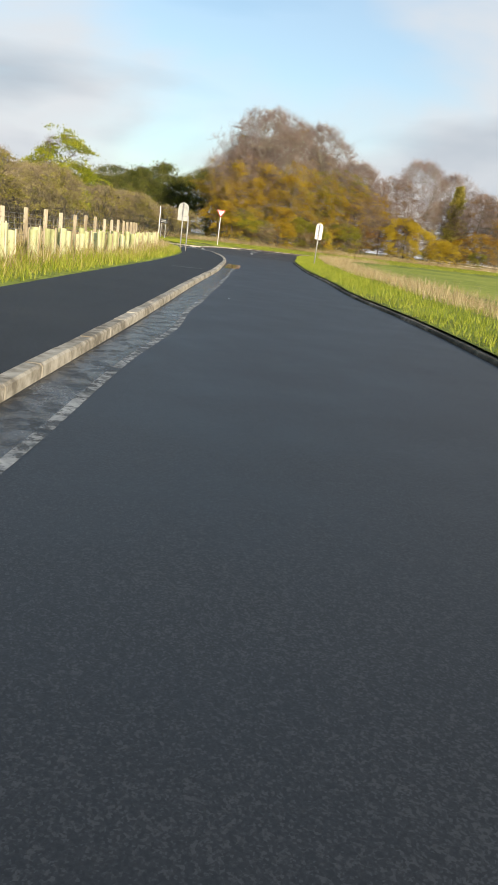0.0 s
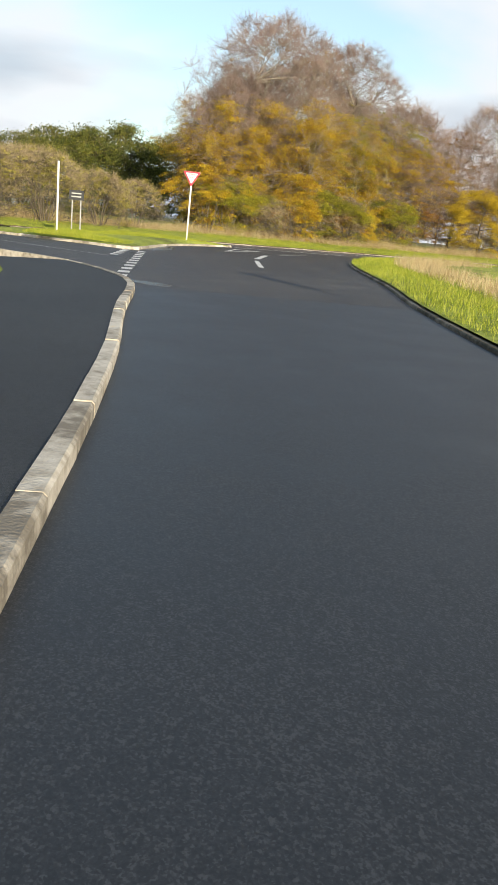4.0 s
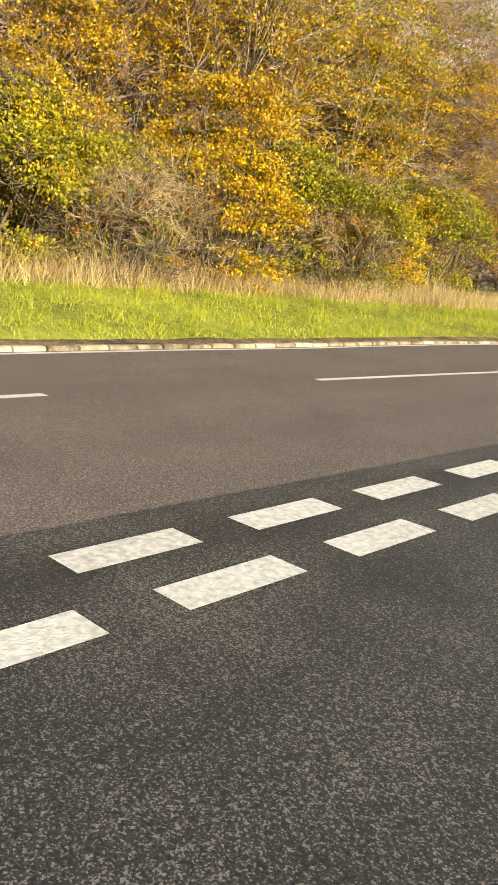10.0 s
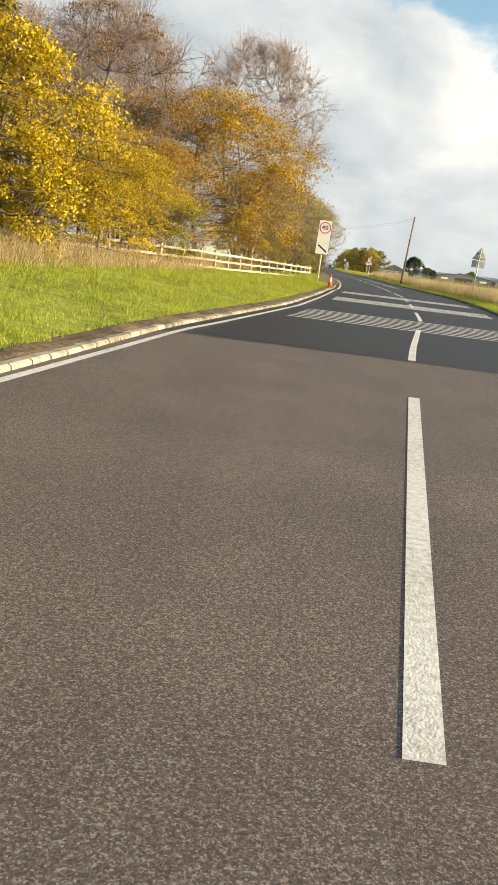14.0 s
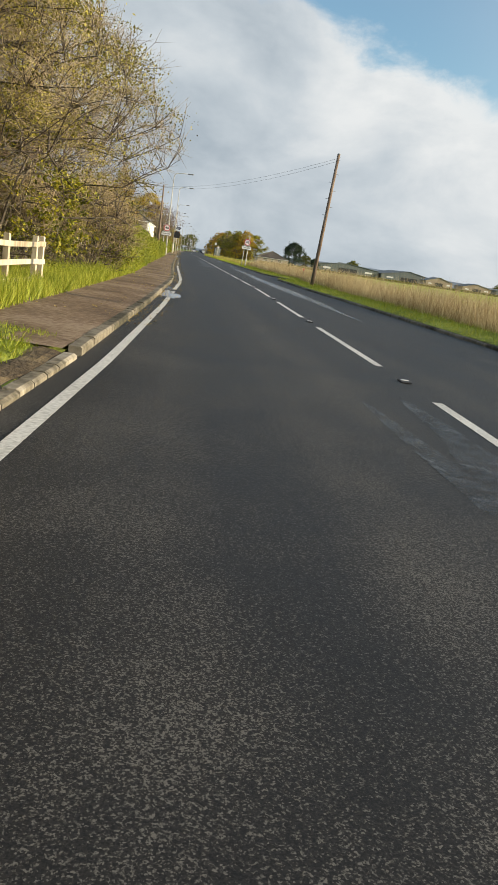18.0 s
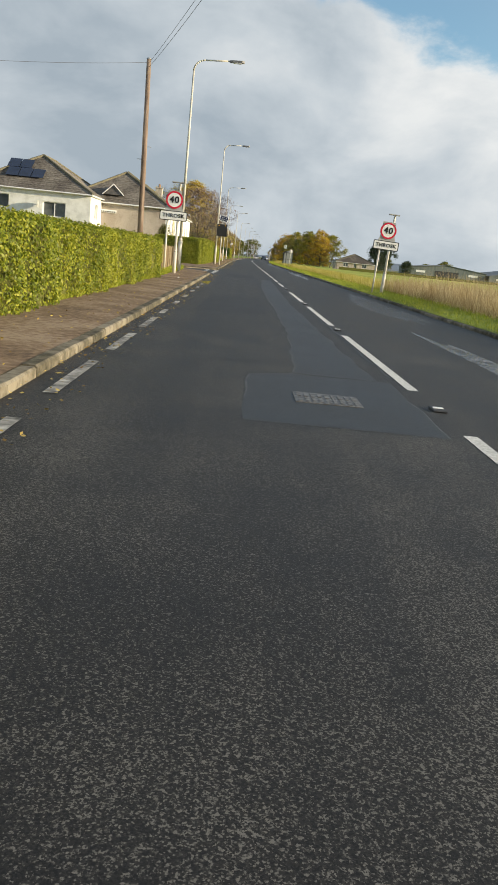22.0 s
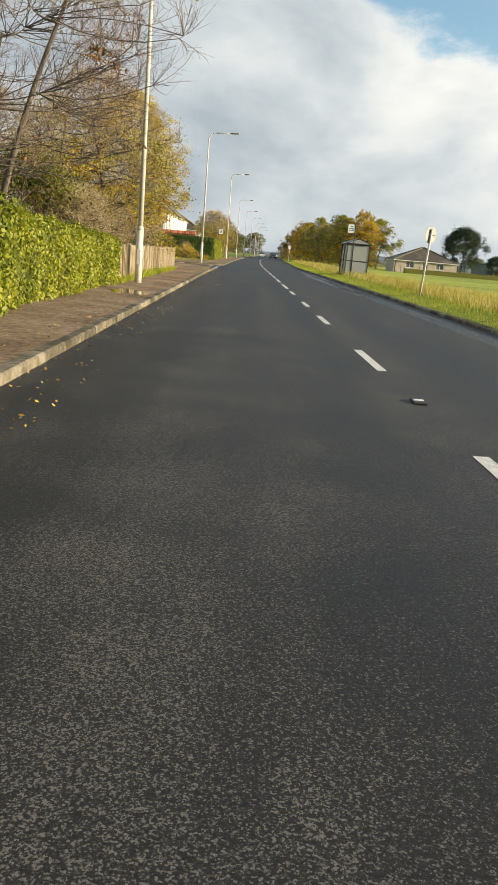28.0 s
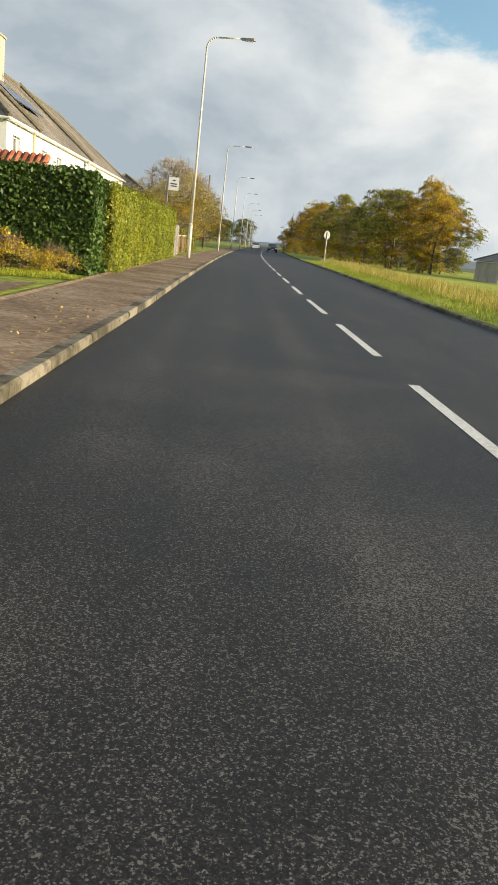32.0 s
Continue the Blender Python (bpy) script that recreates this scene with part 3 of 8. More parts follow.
def rounded(w, h, r, n=4):
    pts = []
    for cx, cy, a0 in ((w / 2 - r, h / 2 - r, 0), (-w / 2 + r, h / 2 - r, 90), (-w / 2 + r, -h / 2 + r, 180), (w / 2 - r, -h / 2 + r, 270)):
        pts += [(cx + r * math.cos(radians(a0 + 90 * i / n)), cy + r * math.sin(radians(a0 + 90 * i / n))) for i in range(n + 1)]
    return pts


def disc(r, n=32, sx=1.0):
    return [(r * math.cos(2 * math.pi * i / n) * sx, r * math.sin(2 * math.pi * i / n)) for i in range(n)]


def words(name, text, size, origin, right, up, material, parent, depth=0.003):
    """Raised lettering, centred on origin."""
    cu = bpy.data.curves.new(name, "FONT")
    cu.body, cu.size, cu.extrude, cu.align_x, cu.align_y = text, size, depth, "CENTER", "CENTER"
    cu.resolution_u, cu.space_character = 3, 1.12
    cu.offset = size * 0.022
    tmp = new(name, cu)
    me = bpy.data.meshes.new_from_object(tmp.evaluated_get(bpy.context.evaluated_depsgraph_get()))
    bpy.data.objects.remove(tmp)
    me.materials.clear()
    me.materials.append(material)
    r, u = Vector(right), Vector(up)
    nrm = r.cross(u)
    m = Matrix(((r.x, u.x, nrm.x, origin[0]), (r.y, u.y, nrm.y, origin[1]), (r.z, u.z, nrm.z, origin[2]), (0, 0, 0, 1)))
    me.transform(m)
    ob = new(name, me)
    ob.parent = parent
    return ob


def along(pts):
    """Points, directions and lengths of a polyline in plan."""
    p = np.array(pts, float)
    seg = np.diff(p, axis=0)
    ln = np.hypot(seg[:, 0], seg[:, 1])
    s = np.r_[0, np.cumsum(ln)]
    return p, s


def sample(pts, step):
    p, s = along(pts)
    q = np.arange(0, s[-1] - step * 0.2, step)
    q = np.r_[q, s[-1]]
    xy = np.stack([np.interp(q, s, p[:, 0]), np.interp(q, s, p[:, 1])], 1)
    t = np.gradient(xy, axis=0)
    t /= np.linalg.norm(t, axis=1)[:, None]
    return xy, t, q


def smooth_line(pts, step=1.0, rounds=2):
    p = np.array(pts, float)
    for _ in range(rounds):
        a, b = p[:-1] * 0.75 + p[1:] * 0.25, p[:-1] * 0.25 + p[1:] * 0.75
        p = np.vstack([p[:1], np.stack([a, b], 1).reshape(-1, 2), p[-1:]])
    return p


def ribbon(pts, profile, step=1.0, wob=0.0):
    """A sheet along a plan line: profile rows are (offset to the left of the line, height)."""
    xy, t, q = sample(pts, step)
    left = np.stack([-t[:, 1], t[:, 0]], 1)
    k = len(profile)
    V = []
    rng = np.random.RandomState(len(xy) + k)
    for o, z in profile:
        w = rng.normal(0, wob, len(xy)) if wob else np.zeros(len(xy))
        V.append(np.c_[xy + left * (o + w * 0)[:, None] if wob else xy + left * o, np.full(len(xy), z) + w])
    V = np.stack(V, 1).reshape(-1, 3)
    n = len(xy)
    i, j = np.meshgrid(np.arange(n - 1), np.arange(k - 1), indexing="ij")
    a = (i * k + j).ravel()
    F = np.stack([a, a + 1, a + k + 1, a + k], 1)
    up = profile[0][0] > profile[-1][0]
    g = Geo()
    g.v = [tuple(p) for p in V]
    g.f = [tuple(r) if up else tuple(r[::-1]) for r in F.tolist()]
    return g


def polygon(pts, z):
    bm = bmesh.new()
    f = bm.faces.new([bm.verts.new((x, y, z)) for x, y in pts])
    if f.normal.z < 0:
        f.normal_flip()
    bm.normal_update()
    if f.normal.z < 0:
        f.normal_flip()
    bmesh.ops.triangulate(bm, faces=bm.faces[:])
    me = bpy.data.meshes.new("sheet")
    bm.to_mesh(me)
    bm.free()
    return me

# ---- plan of the roads ----
CY = [-150, -110, -80, -60, -40, -26, -20.9, -16.8, -13.1, -10.7, -2.9, 1.2, 8.2, 12.2, 19.9, 27, 34.7, 41.3, 49.5, 58, 66, 80, 255, 270, 285, 300, 315, 335, 370, 900]
CX = [-1.0, -4.2, -6.0, -6.7, -7.05, -7.0, -6.9, -6.7, -6.4, -6.0, -5.0, -4.5, -3.4, -2.8, -2.0, -1.3, -0.7, -0.45, -0.3, -0.15, 0, 0, 0, 0.08, 0.28, 0.52, 0.82, 1.32, 2.6, 26.5]
LY, LO = [-150, -25, -18, -11, 0, 20, 30, 50, 62, 85, 228, 262, 900], [2.6, 2.3, 2.65, 3.45, 3.9, 4.0, 4.1, 3.6, 3.45, 3.68, 3.68, 3.28, 3.28]
RY, RO = [-150, -29, -12, 20, 45, 62, 75, 89.5, 91.5, 95, 98, 104, 150, 190, 270, 300, 900], [3.1, 3.15, 3.3, 3.7, 4.3, 3.8, 3.4, 3.42, 5.6, 5.3, 4.2, 3.8, 3.7, 3.6, 3.6, 4.2, 4.2]


def mid(y):
    return float(np.interp(y, CY, CX))


def edge_l(y):
    return mid(y) - float(np.interp(y, LY, LO))


def edge_r(y):
    return mid(y) + float(np.interp(y, RY, RO))


def line_of(fn, y0, y1, step=1.5, off=0.0):
    ys = np.arange(y0, y1 + 0.01, step)
    return [(fn(y) + off, y) for y in ys]


ACC_L = smooth_line([(92, -98.5), (80, -89.4), (65.1, -78.2), (59.5, -74.0), (53.2, -69.4), (46.3, -64.2), (42.2, -61.3), (36.1, -57.0), (30, -53.2), (26.2, -51.2),
                     (23.9, -49.8), (22.4, -49.0), (20.8, -48.5), (18.4, -48.1), (16.8, -48.2), (12, -49.6), (4, -53.5), (-3.5, -58)])
ACC_R = smooth_line([(92, -92), (75, -79.3), (63.5, -70.9), (58.3, -67.4), (53.5, -64.5), (49.0, -61.2), (44.0, -57.8), (40.7, -55.6), (34.4, -51.0), (25.3, -44.3),
                     (20.4, -40.0), (16.0, -36.6), (10.3, -32.1), (5.9, -28.1), (1.5, -23.2), (-0.6, -19.6), (-2.1, -15.5), (-2.9, -11.5)])
ISLE = smooth_line([(7.7, -41.2), (6.6, -40.1), (4.5, -38.5), (1.7, -36.2), (-0.7, -33.4), (-2.4, -30.6), (-3.3, -28.9), (-3.75, -28.9), (-3.95, -29.7), (-3.95, -33), (-3.9, -40), (-3.75, -46.5),
                    (0, -45.0), (3.0, -43.5), (5.1, -42.3), (7.3, -41.7), (7.7, -41.2)], rounds=1)

# ---- ground and roads ----
g = Geo()
R = [-3000, -1500, -700, -300, -120, -40, 60, 160, 300, 700, 1500, 3000]
for i, x in enumerate(R):
    for j, y in enumerate(R):
        g.v.append((x, y + 100, -0.07))
n = len(R)
g.f = [(i * n + j, (i + 1) * n + j, (i + 1) * n + j + 1, i * n + j + 1) for i in range(n - 1) for j in range(n - 1)]
structure("ground", g, M["ground"], "rough autumn grassland reaching to the horizon", "ground")

ys = np.concatenate([np.arange(-150, 88, 2.0), np.arange(88, 106, 0.5), np.arange(106, 700, 2.0)])
g = Geo()
for y in ys:
    g.v += [(edge_l(y), y, 0), (mid(y), y, 0), (edge_r(y), y, 0)]
g.f = [(3 * i + c, 3 * i + c + 1, 3 * i + c + 4, 3 * i + c + 3) for i in range(len(ys) - 1) for c in range(2)]
me = g.mesh("road_main")
me.materials.append(M["asphalt_main"])
me.materials.append(M["asphalt"])
for p in me.polygons:
    if p.center.y > 0:
        p.material_index = 1
structure("road_main", me, None, "worn grey asphalt main road with faded surface", "road")

acc_poly = [tuple(p) for p in ACC_L] + [(-3.82, -58.2), (-4.1, -40), (-4.2, -28.9), (-4.05, -22), (-3.6, -16), (-2.95, -11.4)] + [tuple(p) for p in ACC_R[::-1]]
clean = []
for p in acc_poly:
    if not clean or math.hypot(p[0] - clean[-1][0], p[1] - clean[-1][1]) > 0.05:
        clean.append(p)
structure("road_access", polygon(clean, 0.003), M["asphalt_access"], "dark asphalt access road running up to the give way line", "road")

# newer smooth surfacing on the first stretch of the access road
seam_a, seam_b = (22.3, -49.0), (25.2, -44.2)
first = [tuple(p) for p in ACC_L if p[0] > 22.6] + [seam_a, seam_b] + [tuple(p) for p in ACC_R[::-1] if p[0] > 25.4]
structure("road_new_surface", polygon(first, 0.006), M["asphalt_smooth"], "smooth dark new asphalt laid on the access road", "road")


for nm, ya, yb, yc, yd in (("road_side_1", 136.5, 143.2, 149.2, 155), ("road_side_2", 235, 241.2, 246.8, 252.5)):
    structure(nm, polygon([(-3.6, ya), (-9, ya), (-9, yb), (-60, yb), (-60, yc), (-9, yc), (-9, yd), (-3.3, yd)][::-1], 0.004), M["asphalt"], "asphalt mouth of a side street with damp patches", "road")


def mound(name, poly, mat, z0, z1, label, rings=5):
    c = np.mean(poly, axis=0)
    p = np.array(poly, float)
    g = Geo()
    k = len(p)
    for r in range(rings + 1):
        f = r / rings
        z = z0 + (z1 - z0) * (1 - (1 - f) ** 2)
        g.v += [(*(p[i] * (1 - f * 0.98) + c * f * 0.98), z) for i in range(k)]
    for r in range(rings):
        g.f += [(r * k + i, r * k + (i + 1) % k, (r + 1) * k + (i + 1) % k, (r + 1) * k + i) for i in range(k)]
    g.f.append(tuple(rings * k + i for i in range(k)))
    return structure(name, g, mat, label, "verge")


mound("verge_island", ISLE[:-1][::-1], M["soil_grass"], 0.09, 0.32, "raised grass island between the two roads")
# banks and verges beside the main road
structure("verge_bank", ribbon(line_of(edge_l, -120, 42), [(42, 0.9), (20, 0.85), (12, 0.75), (8, 0.6), (5, 0.42), (2.5, 0.24), (0.9, 0.13), (0.15, 0.045)]), M["soil_grass"],
          "mown green bank rising from the kerb to the trees", "verge")
structure("garden_ground", ribbon(line_of(edge_l, 42, 140.2), [(60, 0.2), (8, 0.15), (1.62, 0.14)]), M["soil_grass"], "garden ground behind the roadside hedge", "verge")
structure("garden_ground_2", ribbon(line_of(edge_l, 152.9, 230.2), [(60, 0.13), (9.0, 0.112), (4.0, 0.104), (1.7, 0.10)]), M["soil_grass"], "garden ground behind hedge and fence", "verge")
structure("garden_ground_3", ribbon(line_of(edge_l, 250.3, 700), [(60, 0.13), (9.0, 0.112), (4.0, 0.104), (1.62, 0.10)]), M["soil_grass"], "garden ground behind the last hedges", "verge")
structure("verge_right", ribbon(line_of(edge_r, -11, 700), [(-0.12, 0.09), (-0.7, 0.13), (-1.6, 0.16), (-3.0, 0.12), (-5, 0.06), (-9, -0.05)]), M["soil_grass"],
          "rough grass verge between road and field", "verge")
structure("verge_access_right", ribbon(ACC_R[::-1], [(8, -0.05), (5, 0.08), (2.5, 0.16), (1.0, 0.14), (0.12, 0.10)]), M["soil_grass"], "grass verge beside the access road", "verge")
structure("verge_access_left", ribbon([p for p in ACC_L if p[0] > 17.5], [(30, -0.05), (14, 0.05), (6, 0.2), (4.4, 0.22), (3.2, 0.16), (2.4, 0.105)]), M["soil_grass"],
          "weedy verge behind the new footpath", "verge")
FIELD = [(7, -23), (14, -30.5), (24, -37.5), (40, -49.5), (60, -63), (92, -86), (400, -300), (400, 480), (11, 480), (9.5, 100), (9.0, 40), (6, 10), (4, -10)]
structure("field", polygon(FIELD, 0.0), M["field"], "bright green grass field", "field")

M["soil"] = noise_mat("soil", [(0.05, 0.035, 0.02), (0.11, 0.08, 0.045), (0.20, 0.15, 0.08)], 9, 8, 0.95, 0.8, 30, 1.2, 0.4, bump_dist=0.03)
structure("verge_soil", ribbon(line_of(edge_l, -60, 41, 0.5), [(0.42, 0.082), (0.34, 0.09), (0.22, 0.072), (0.12, 0.05)], 0.5, 0.008), M["soil"], "bare brown soil and leaf litter behind the setts", "verge")
# footpaths
structure("footpath_new", ribbon([p for p in ACC_L if p[0] > 17.2], [(2.45, 0.05), (2.4, 0.108), (1.0, 0.112), (0.14, 0.105)]), M["footpath_new"], "freshly laid black asphalt footpath", "footpath")
structure("pavement_left_1", ribbon(line_of(edge_l, 41, 138.6), [(1.68, 0.145), (1.6, 0.12), (0.8, 0.115), (0.14, 0.10)]), M["pavement_old"], "worn brown asphalt pavement with moss", "pavement")
structure("pavement_left_2", ribbon(line_of(edge_l, 153.0, 236), [(1.72, 0.145), (1.62, 0.12), (0.8, 0.115), (0.14, 0.10)]), M["pavement_old"], "worn brown asphalt pavement with moss", "pavement")
structure("pavement_left_3", ribbon(line_of(edge_l, 250.6, 420), [(1.68, 0.145), (1.6, 0.12), (0.8, 0.115), (0.14, 0.10)]), M["pavement_old"], "worn brown asphalt pavement", "pavement")
for nm, poly in (("pavement_corner_1", [(-3.8, 138.3), (-3.9, 140.6), (-4.35, 141.6), (-5.4, 143.1), (-7, 143.6), (-26, 143.6), (-26, 141.4), (-9.0, 141.3), (-7.2, 140.6), (-5.4, 138.3)]),
                 ("pavement_corner_2", [(-3.8, 153.1), (-3.85, 152.5), (-4.6, 151.3), (-5.6, 149.9), (-7.2, 149.2), (-26, 149.1), (-26, 158.8), (-10, 159.2), (-5.5, 160), (-5.4, 153.1)]),
                 ("pavement_corner_3", [(-3.7, 235.9), (-3.7, 237.7), (-4.3, 238.6), (-5.4, 240.6), (-7.0, 241.2), (-26, 241.2), (-26, 229.2), (-5.4, 229.2)]),
                 ("pavement_corner_4", [(-3.55, 252), (-3.55, 250.4), (-4.7, 249.3), (-6.0, 247.8), (-7.6, 246.8), (-26, 246.8), (-26, 249.6), (-10.5, 250.6), (-8.0, 254.7), (-7.2, 260), (-5.3, 263), (-5.1, 252)])):
    structure(nm, polygon(poly, 0.122), M["pavement_old"], "worn asphalt pavement at the street corner", "pavement")

structure("pavement_corner_5", polygon([(-26, 153.4), (-5.6, 153.4), (-5.5, 159.5), (-26, 159.3)], 0.127), M["pavement_old"], "worn asphalt forecourt before the corner hedge", "pavement")

# ---- road markings ----
def mark(name, pts, label, mat="line", z=0.007):
    return tagged(part(name, polygon(pts, z), M[mat]), label, "road marking", "painted road markings", "structure")


def stripe(name, p0, p1, w, label, mat="line", z=0.007):
    p0, p1 = np.array(p0, float), np.array(p1, float)
    d = (p1 - p0) / np.linalg.norm(p1 - p0)
    nrm = np.array([-d[1], d[0]]) * w / 2
    return mark(name, [tuple(p0 + nrm), tuple(p1 + nrm), tuple(p1 - nrm), tuple(p0 - nrm)], label, mat, z)


def centre_dash(y0, y1, w=0.12, mat="line"):
    g = Geo()
    ys = np.linspace(y0, y1, 4)
    g.v = [(mid(y) + s * w / 2, y, 0.0036) for y in ys for s in (-1, 1)]
    g.f = [(2 * i, 2 * i + 1, 2 * i + 3, 2 * i + 2) for i in range(3)]
    tagged(part("centre_dash", g, M[mat]), "white painted centre line dash on asphalt", "road marking", "centre line dashes", "structure")


DASHES = [(-60, -54), (-51, -45), (-42, -36), (-33.2, -24.5), (-20.9, -12.7), (-10.2, -3.6), (0.2, 7.6), (11.5, 16.8), (20.4, 24.6), (27.4, 32.0), (34.7, 41.2), (44.0, 49.8), (52.4, 58.2)]
DASHES += [(61.0, 67.2), (69.8, 75.2), (78.0, 84.4), (86.4, 92.6), (94.8, 100.9), (103.1, 109.1), (111.2, 117.2), (119.6, 126.0), (131.5, 136.0), (138.5, 143.0), (146.4, 151.0), (154.2, 158.7), (161.6, 166.2), (168.8, 173.2)]
DASHES += [(175.2 + 6.26 * k, 177.3 + 6.26 * k) for k in range(3)] + [(193.9, 196.0), (200.2, 202.3), (205.3, 207.3), (211.3, 213.4), (215.5, 219.6)]
DASHES += [(222.0 + 6.1 * k, 226.0 + 6.1 * k) for k in range(33)]
for a, b in DASHES:
    centre_dash(a, b)
for a, b in zip(DASHES[9:30], DASHES[10:31]):
    yc = (a[1] + b[0]) / 2
    s = thing("road_stud", "white raised road stud between the centre dashes", "road stud", "road studs", pose(mid(yc), yc, 0.0))
    part("casing", Geo().box((0, 0, 0.012), (0.13, 0.24, 0.024), bevel=0.01), M["dark_grey"], s)
    part("reflector", Geo().box((0, 0, 0.022), (0.10, 0.05, 0.02), bevel=0.006), M["white_plate"], s)


def edge_line(y0, y1, off, w=0.11, mat="line"):
    g = Geo()
    ys = np.arange(y0, y1 + 0.01, 1.0)
    g.v = [(edge_l(y) + (off if y > 3 else float(np.interp(y, [-6, 3], [0.15, off]))) + s * w / 2, y, 0.006) for y in ys for s in (-1, 1)]
    g.f = [(2 * i, 2 * i + 1, 2 * i + 3, 2 * i + 2) for i in range(len(ys) - 1)]
    tagged(part("edge_line", g, M[mat]), "white painted edge line beside the kerb", "road marking", "edge lines", "structure")


edge_line(-60, 33, 0.30)
edge_line(34, 56, 0.28)
edge_line(57, 88, 0.27)
for y in np.arange(89, 127, 3.0):
    edge_line(y, y + (2.0 if y < 110 else 1.2), 0.27, mat="line_worn")

# give way lines at the main road
for row, x0 in ((0, -3.78), (1, -3.28)):
    for i in range(9):
        a = -28.5 + 1.03 * i + (0.15 if row else 0)
        stripe("give_way_mark", (x0 + 0.02 * i, a), (x0 + 0.02 * i, a + 0.68), 0.22, "white give way line dash across the junction", "line")
# warning triangle on the approach
TRI = [(3.2, -33.9), (-0.75, -30.5), (0.1, -29.2)]
tri_c = np.mean(TRI, axis=0)
inner = [tuple(np.array(p) * 0.70 + tri_c * 0.30) for p in TRI]
for i in range(3):
    j = (i + 1) % 3
    mark("triangle_side", [TRI[i], TRI[j], inner[j], inner[i]], "side of the white painted give way triangle")
# curved centre marks where the access road splits
stripe("centre_mark", (14.25, -39.85), (10.1, -37.0), 0.18, "white centre mark curving into the junction")
mark("centre_mark", [(8.6, -35.72), (8.45, -35.92), (6.8, -34.45), (5.44, -33.27), (4.5, -32.4), (4.66, -32.2), (5.58, -33.05), (6.95, -34.25)], "white curved centre mark at the junction")
stripe("centre_mark", (3.0, -30.3), (0.0, -25.9), 0.2, "white centre mark leading to the main road")
stripe("centre_mark", (-3.0, -22.2), (-5.0, -18.2), 0.14, "white centre mark leading to the main road")
# give way line of the small side road on the access road
for row in (0, 1):
    for i in range(11 if row == 0 else 5):
        f = i / 10.0
        p = np.array((20.2, -48.2)) * (1 - f) + np.array((9.2, -41.7)) * f
        if row:
            p = np.array((11.9, -44.2)) * (1 - i / 4) + np.array((8.5, -42.0)) * i / 4
        d = np.array((-11, 6.5)) / 12.8
        stripe("give_way_mark", p, p + d * 0.65, 0.28, "white give way dash at the small side road")
stripe("centre_mark", (12.6, -44.7), (3.0, -47.6), 0.14, "thin white centre line of the small side road", "line_worn")
stripe("path_mark", (46.75, -66.3), (47.1, -65.2), 0.10, "pale bar across the black footpath", "line_worn", 0.1145)
# rumble bars before the village
for y0, n_bar, gap in ((7.0, 8, 0.55), (19.4, 10, 0.36), (29.2, 8, 0.36)):
    for i in range(n_bar):
        yb = y0 + gap * i
        stripe("rumble_bar", (edge_l(yb) + 0.8, yb), (edge_r(yb) - 0.6, yb + 0.05), 0.17 if y0 < 15 else 0.22, "raised white rumble bar across the lane", "line")
# side street give way marks
for ym, half in ((147.0, 4.7), (244.0, 5.4)):
    for row in (0, 1):
        y = ym - half + (0 if row == 0 else half + 0.4)
        while y < ym + half - 0.3:
            stripe("give_way_mark", (-3.68 - 0.6 * row, y), (-3.68 - 0.6 * row, y + 0.75), 0.24, "worn white give way dash at the side street", "line")
            y += 1.2
    stripe("centre_mark", (-4.7, ym + 0.3), (-30, ym + 0.3), 0.1, "thin white centre line of the side street", "line_worn")

# ---- repairs, wet ground ----
structure("patch_1", ribbon(line_of(mid, 0, 34), [(3.4, 0.002), (-3.0, 0.002)]), M["patch"], "darker resurfaced band across the road", "road patch")


def ragged(pts, step=0.5, amp=0.035, seed=1):
    """A plan outline broken into short steps with a ragged edge."""
    rg = random.Random(seed)
    out = []
    for (xa, ya), (xb, yb) in zip(pts, pts[1:] + pts[:1]):
        n = max(1, int(math.hypot(xb - xa, yb - ya) / step))
        out += [(xa + (xb - xa) * i / n + rg.uniform(-amp, amp), ya + (yb - ya) * i / n + rg.uniform(-amp, amp)) for i in range(n)]
    return out


PATCHES = [[(-1.86, 100.7), (-1.8, 103.2), (-1.3, 103.5), (-1.1, 103.5), (-0.2, 103.5), (-0.2, 100.7)], [(-1.25, 103.6), (-1.05, 109), (-1.1, 128), (-0.75, 140), (-0.3, 140), (-0.5, 118), (-0.35, 103.6)],
           [(-2.9, 112), (-1.3, 112.2), (-1.35, 119), (-2.8, 118.6)], [(-2.9, 139), (-1.2, 139.2), (-1.2, 146), (-2.7, 146)], [(-2.2, 160), (-0.8, 160), (-0.8, 160.9), (-2.2, 160.8)], [(-3.3, 213.4), (-2.2, 213.5), (-2.2, 214.6), (-3.3, 214.5)],
           [(-3.5, 240.1), (3.4, 241.3), (3.4, 243.4), (-3.5, 243.6)]]
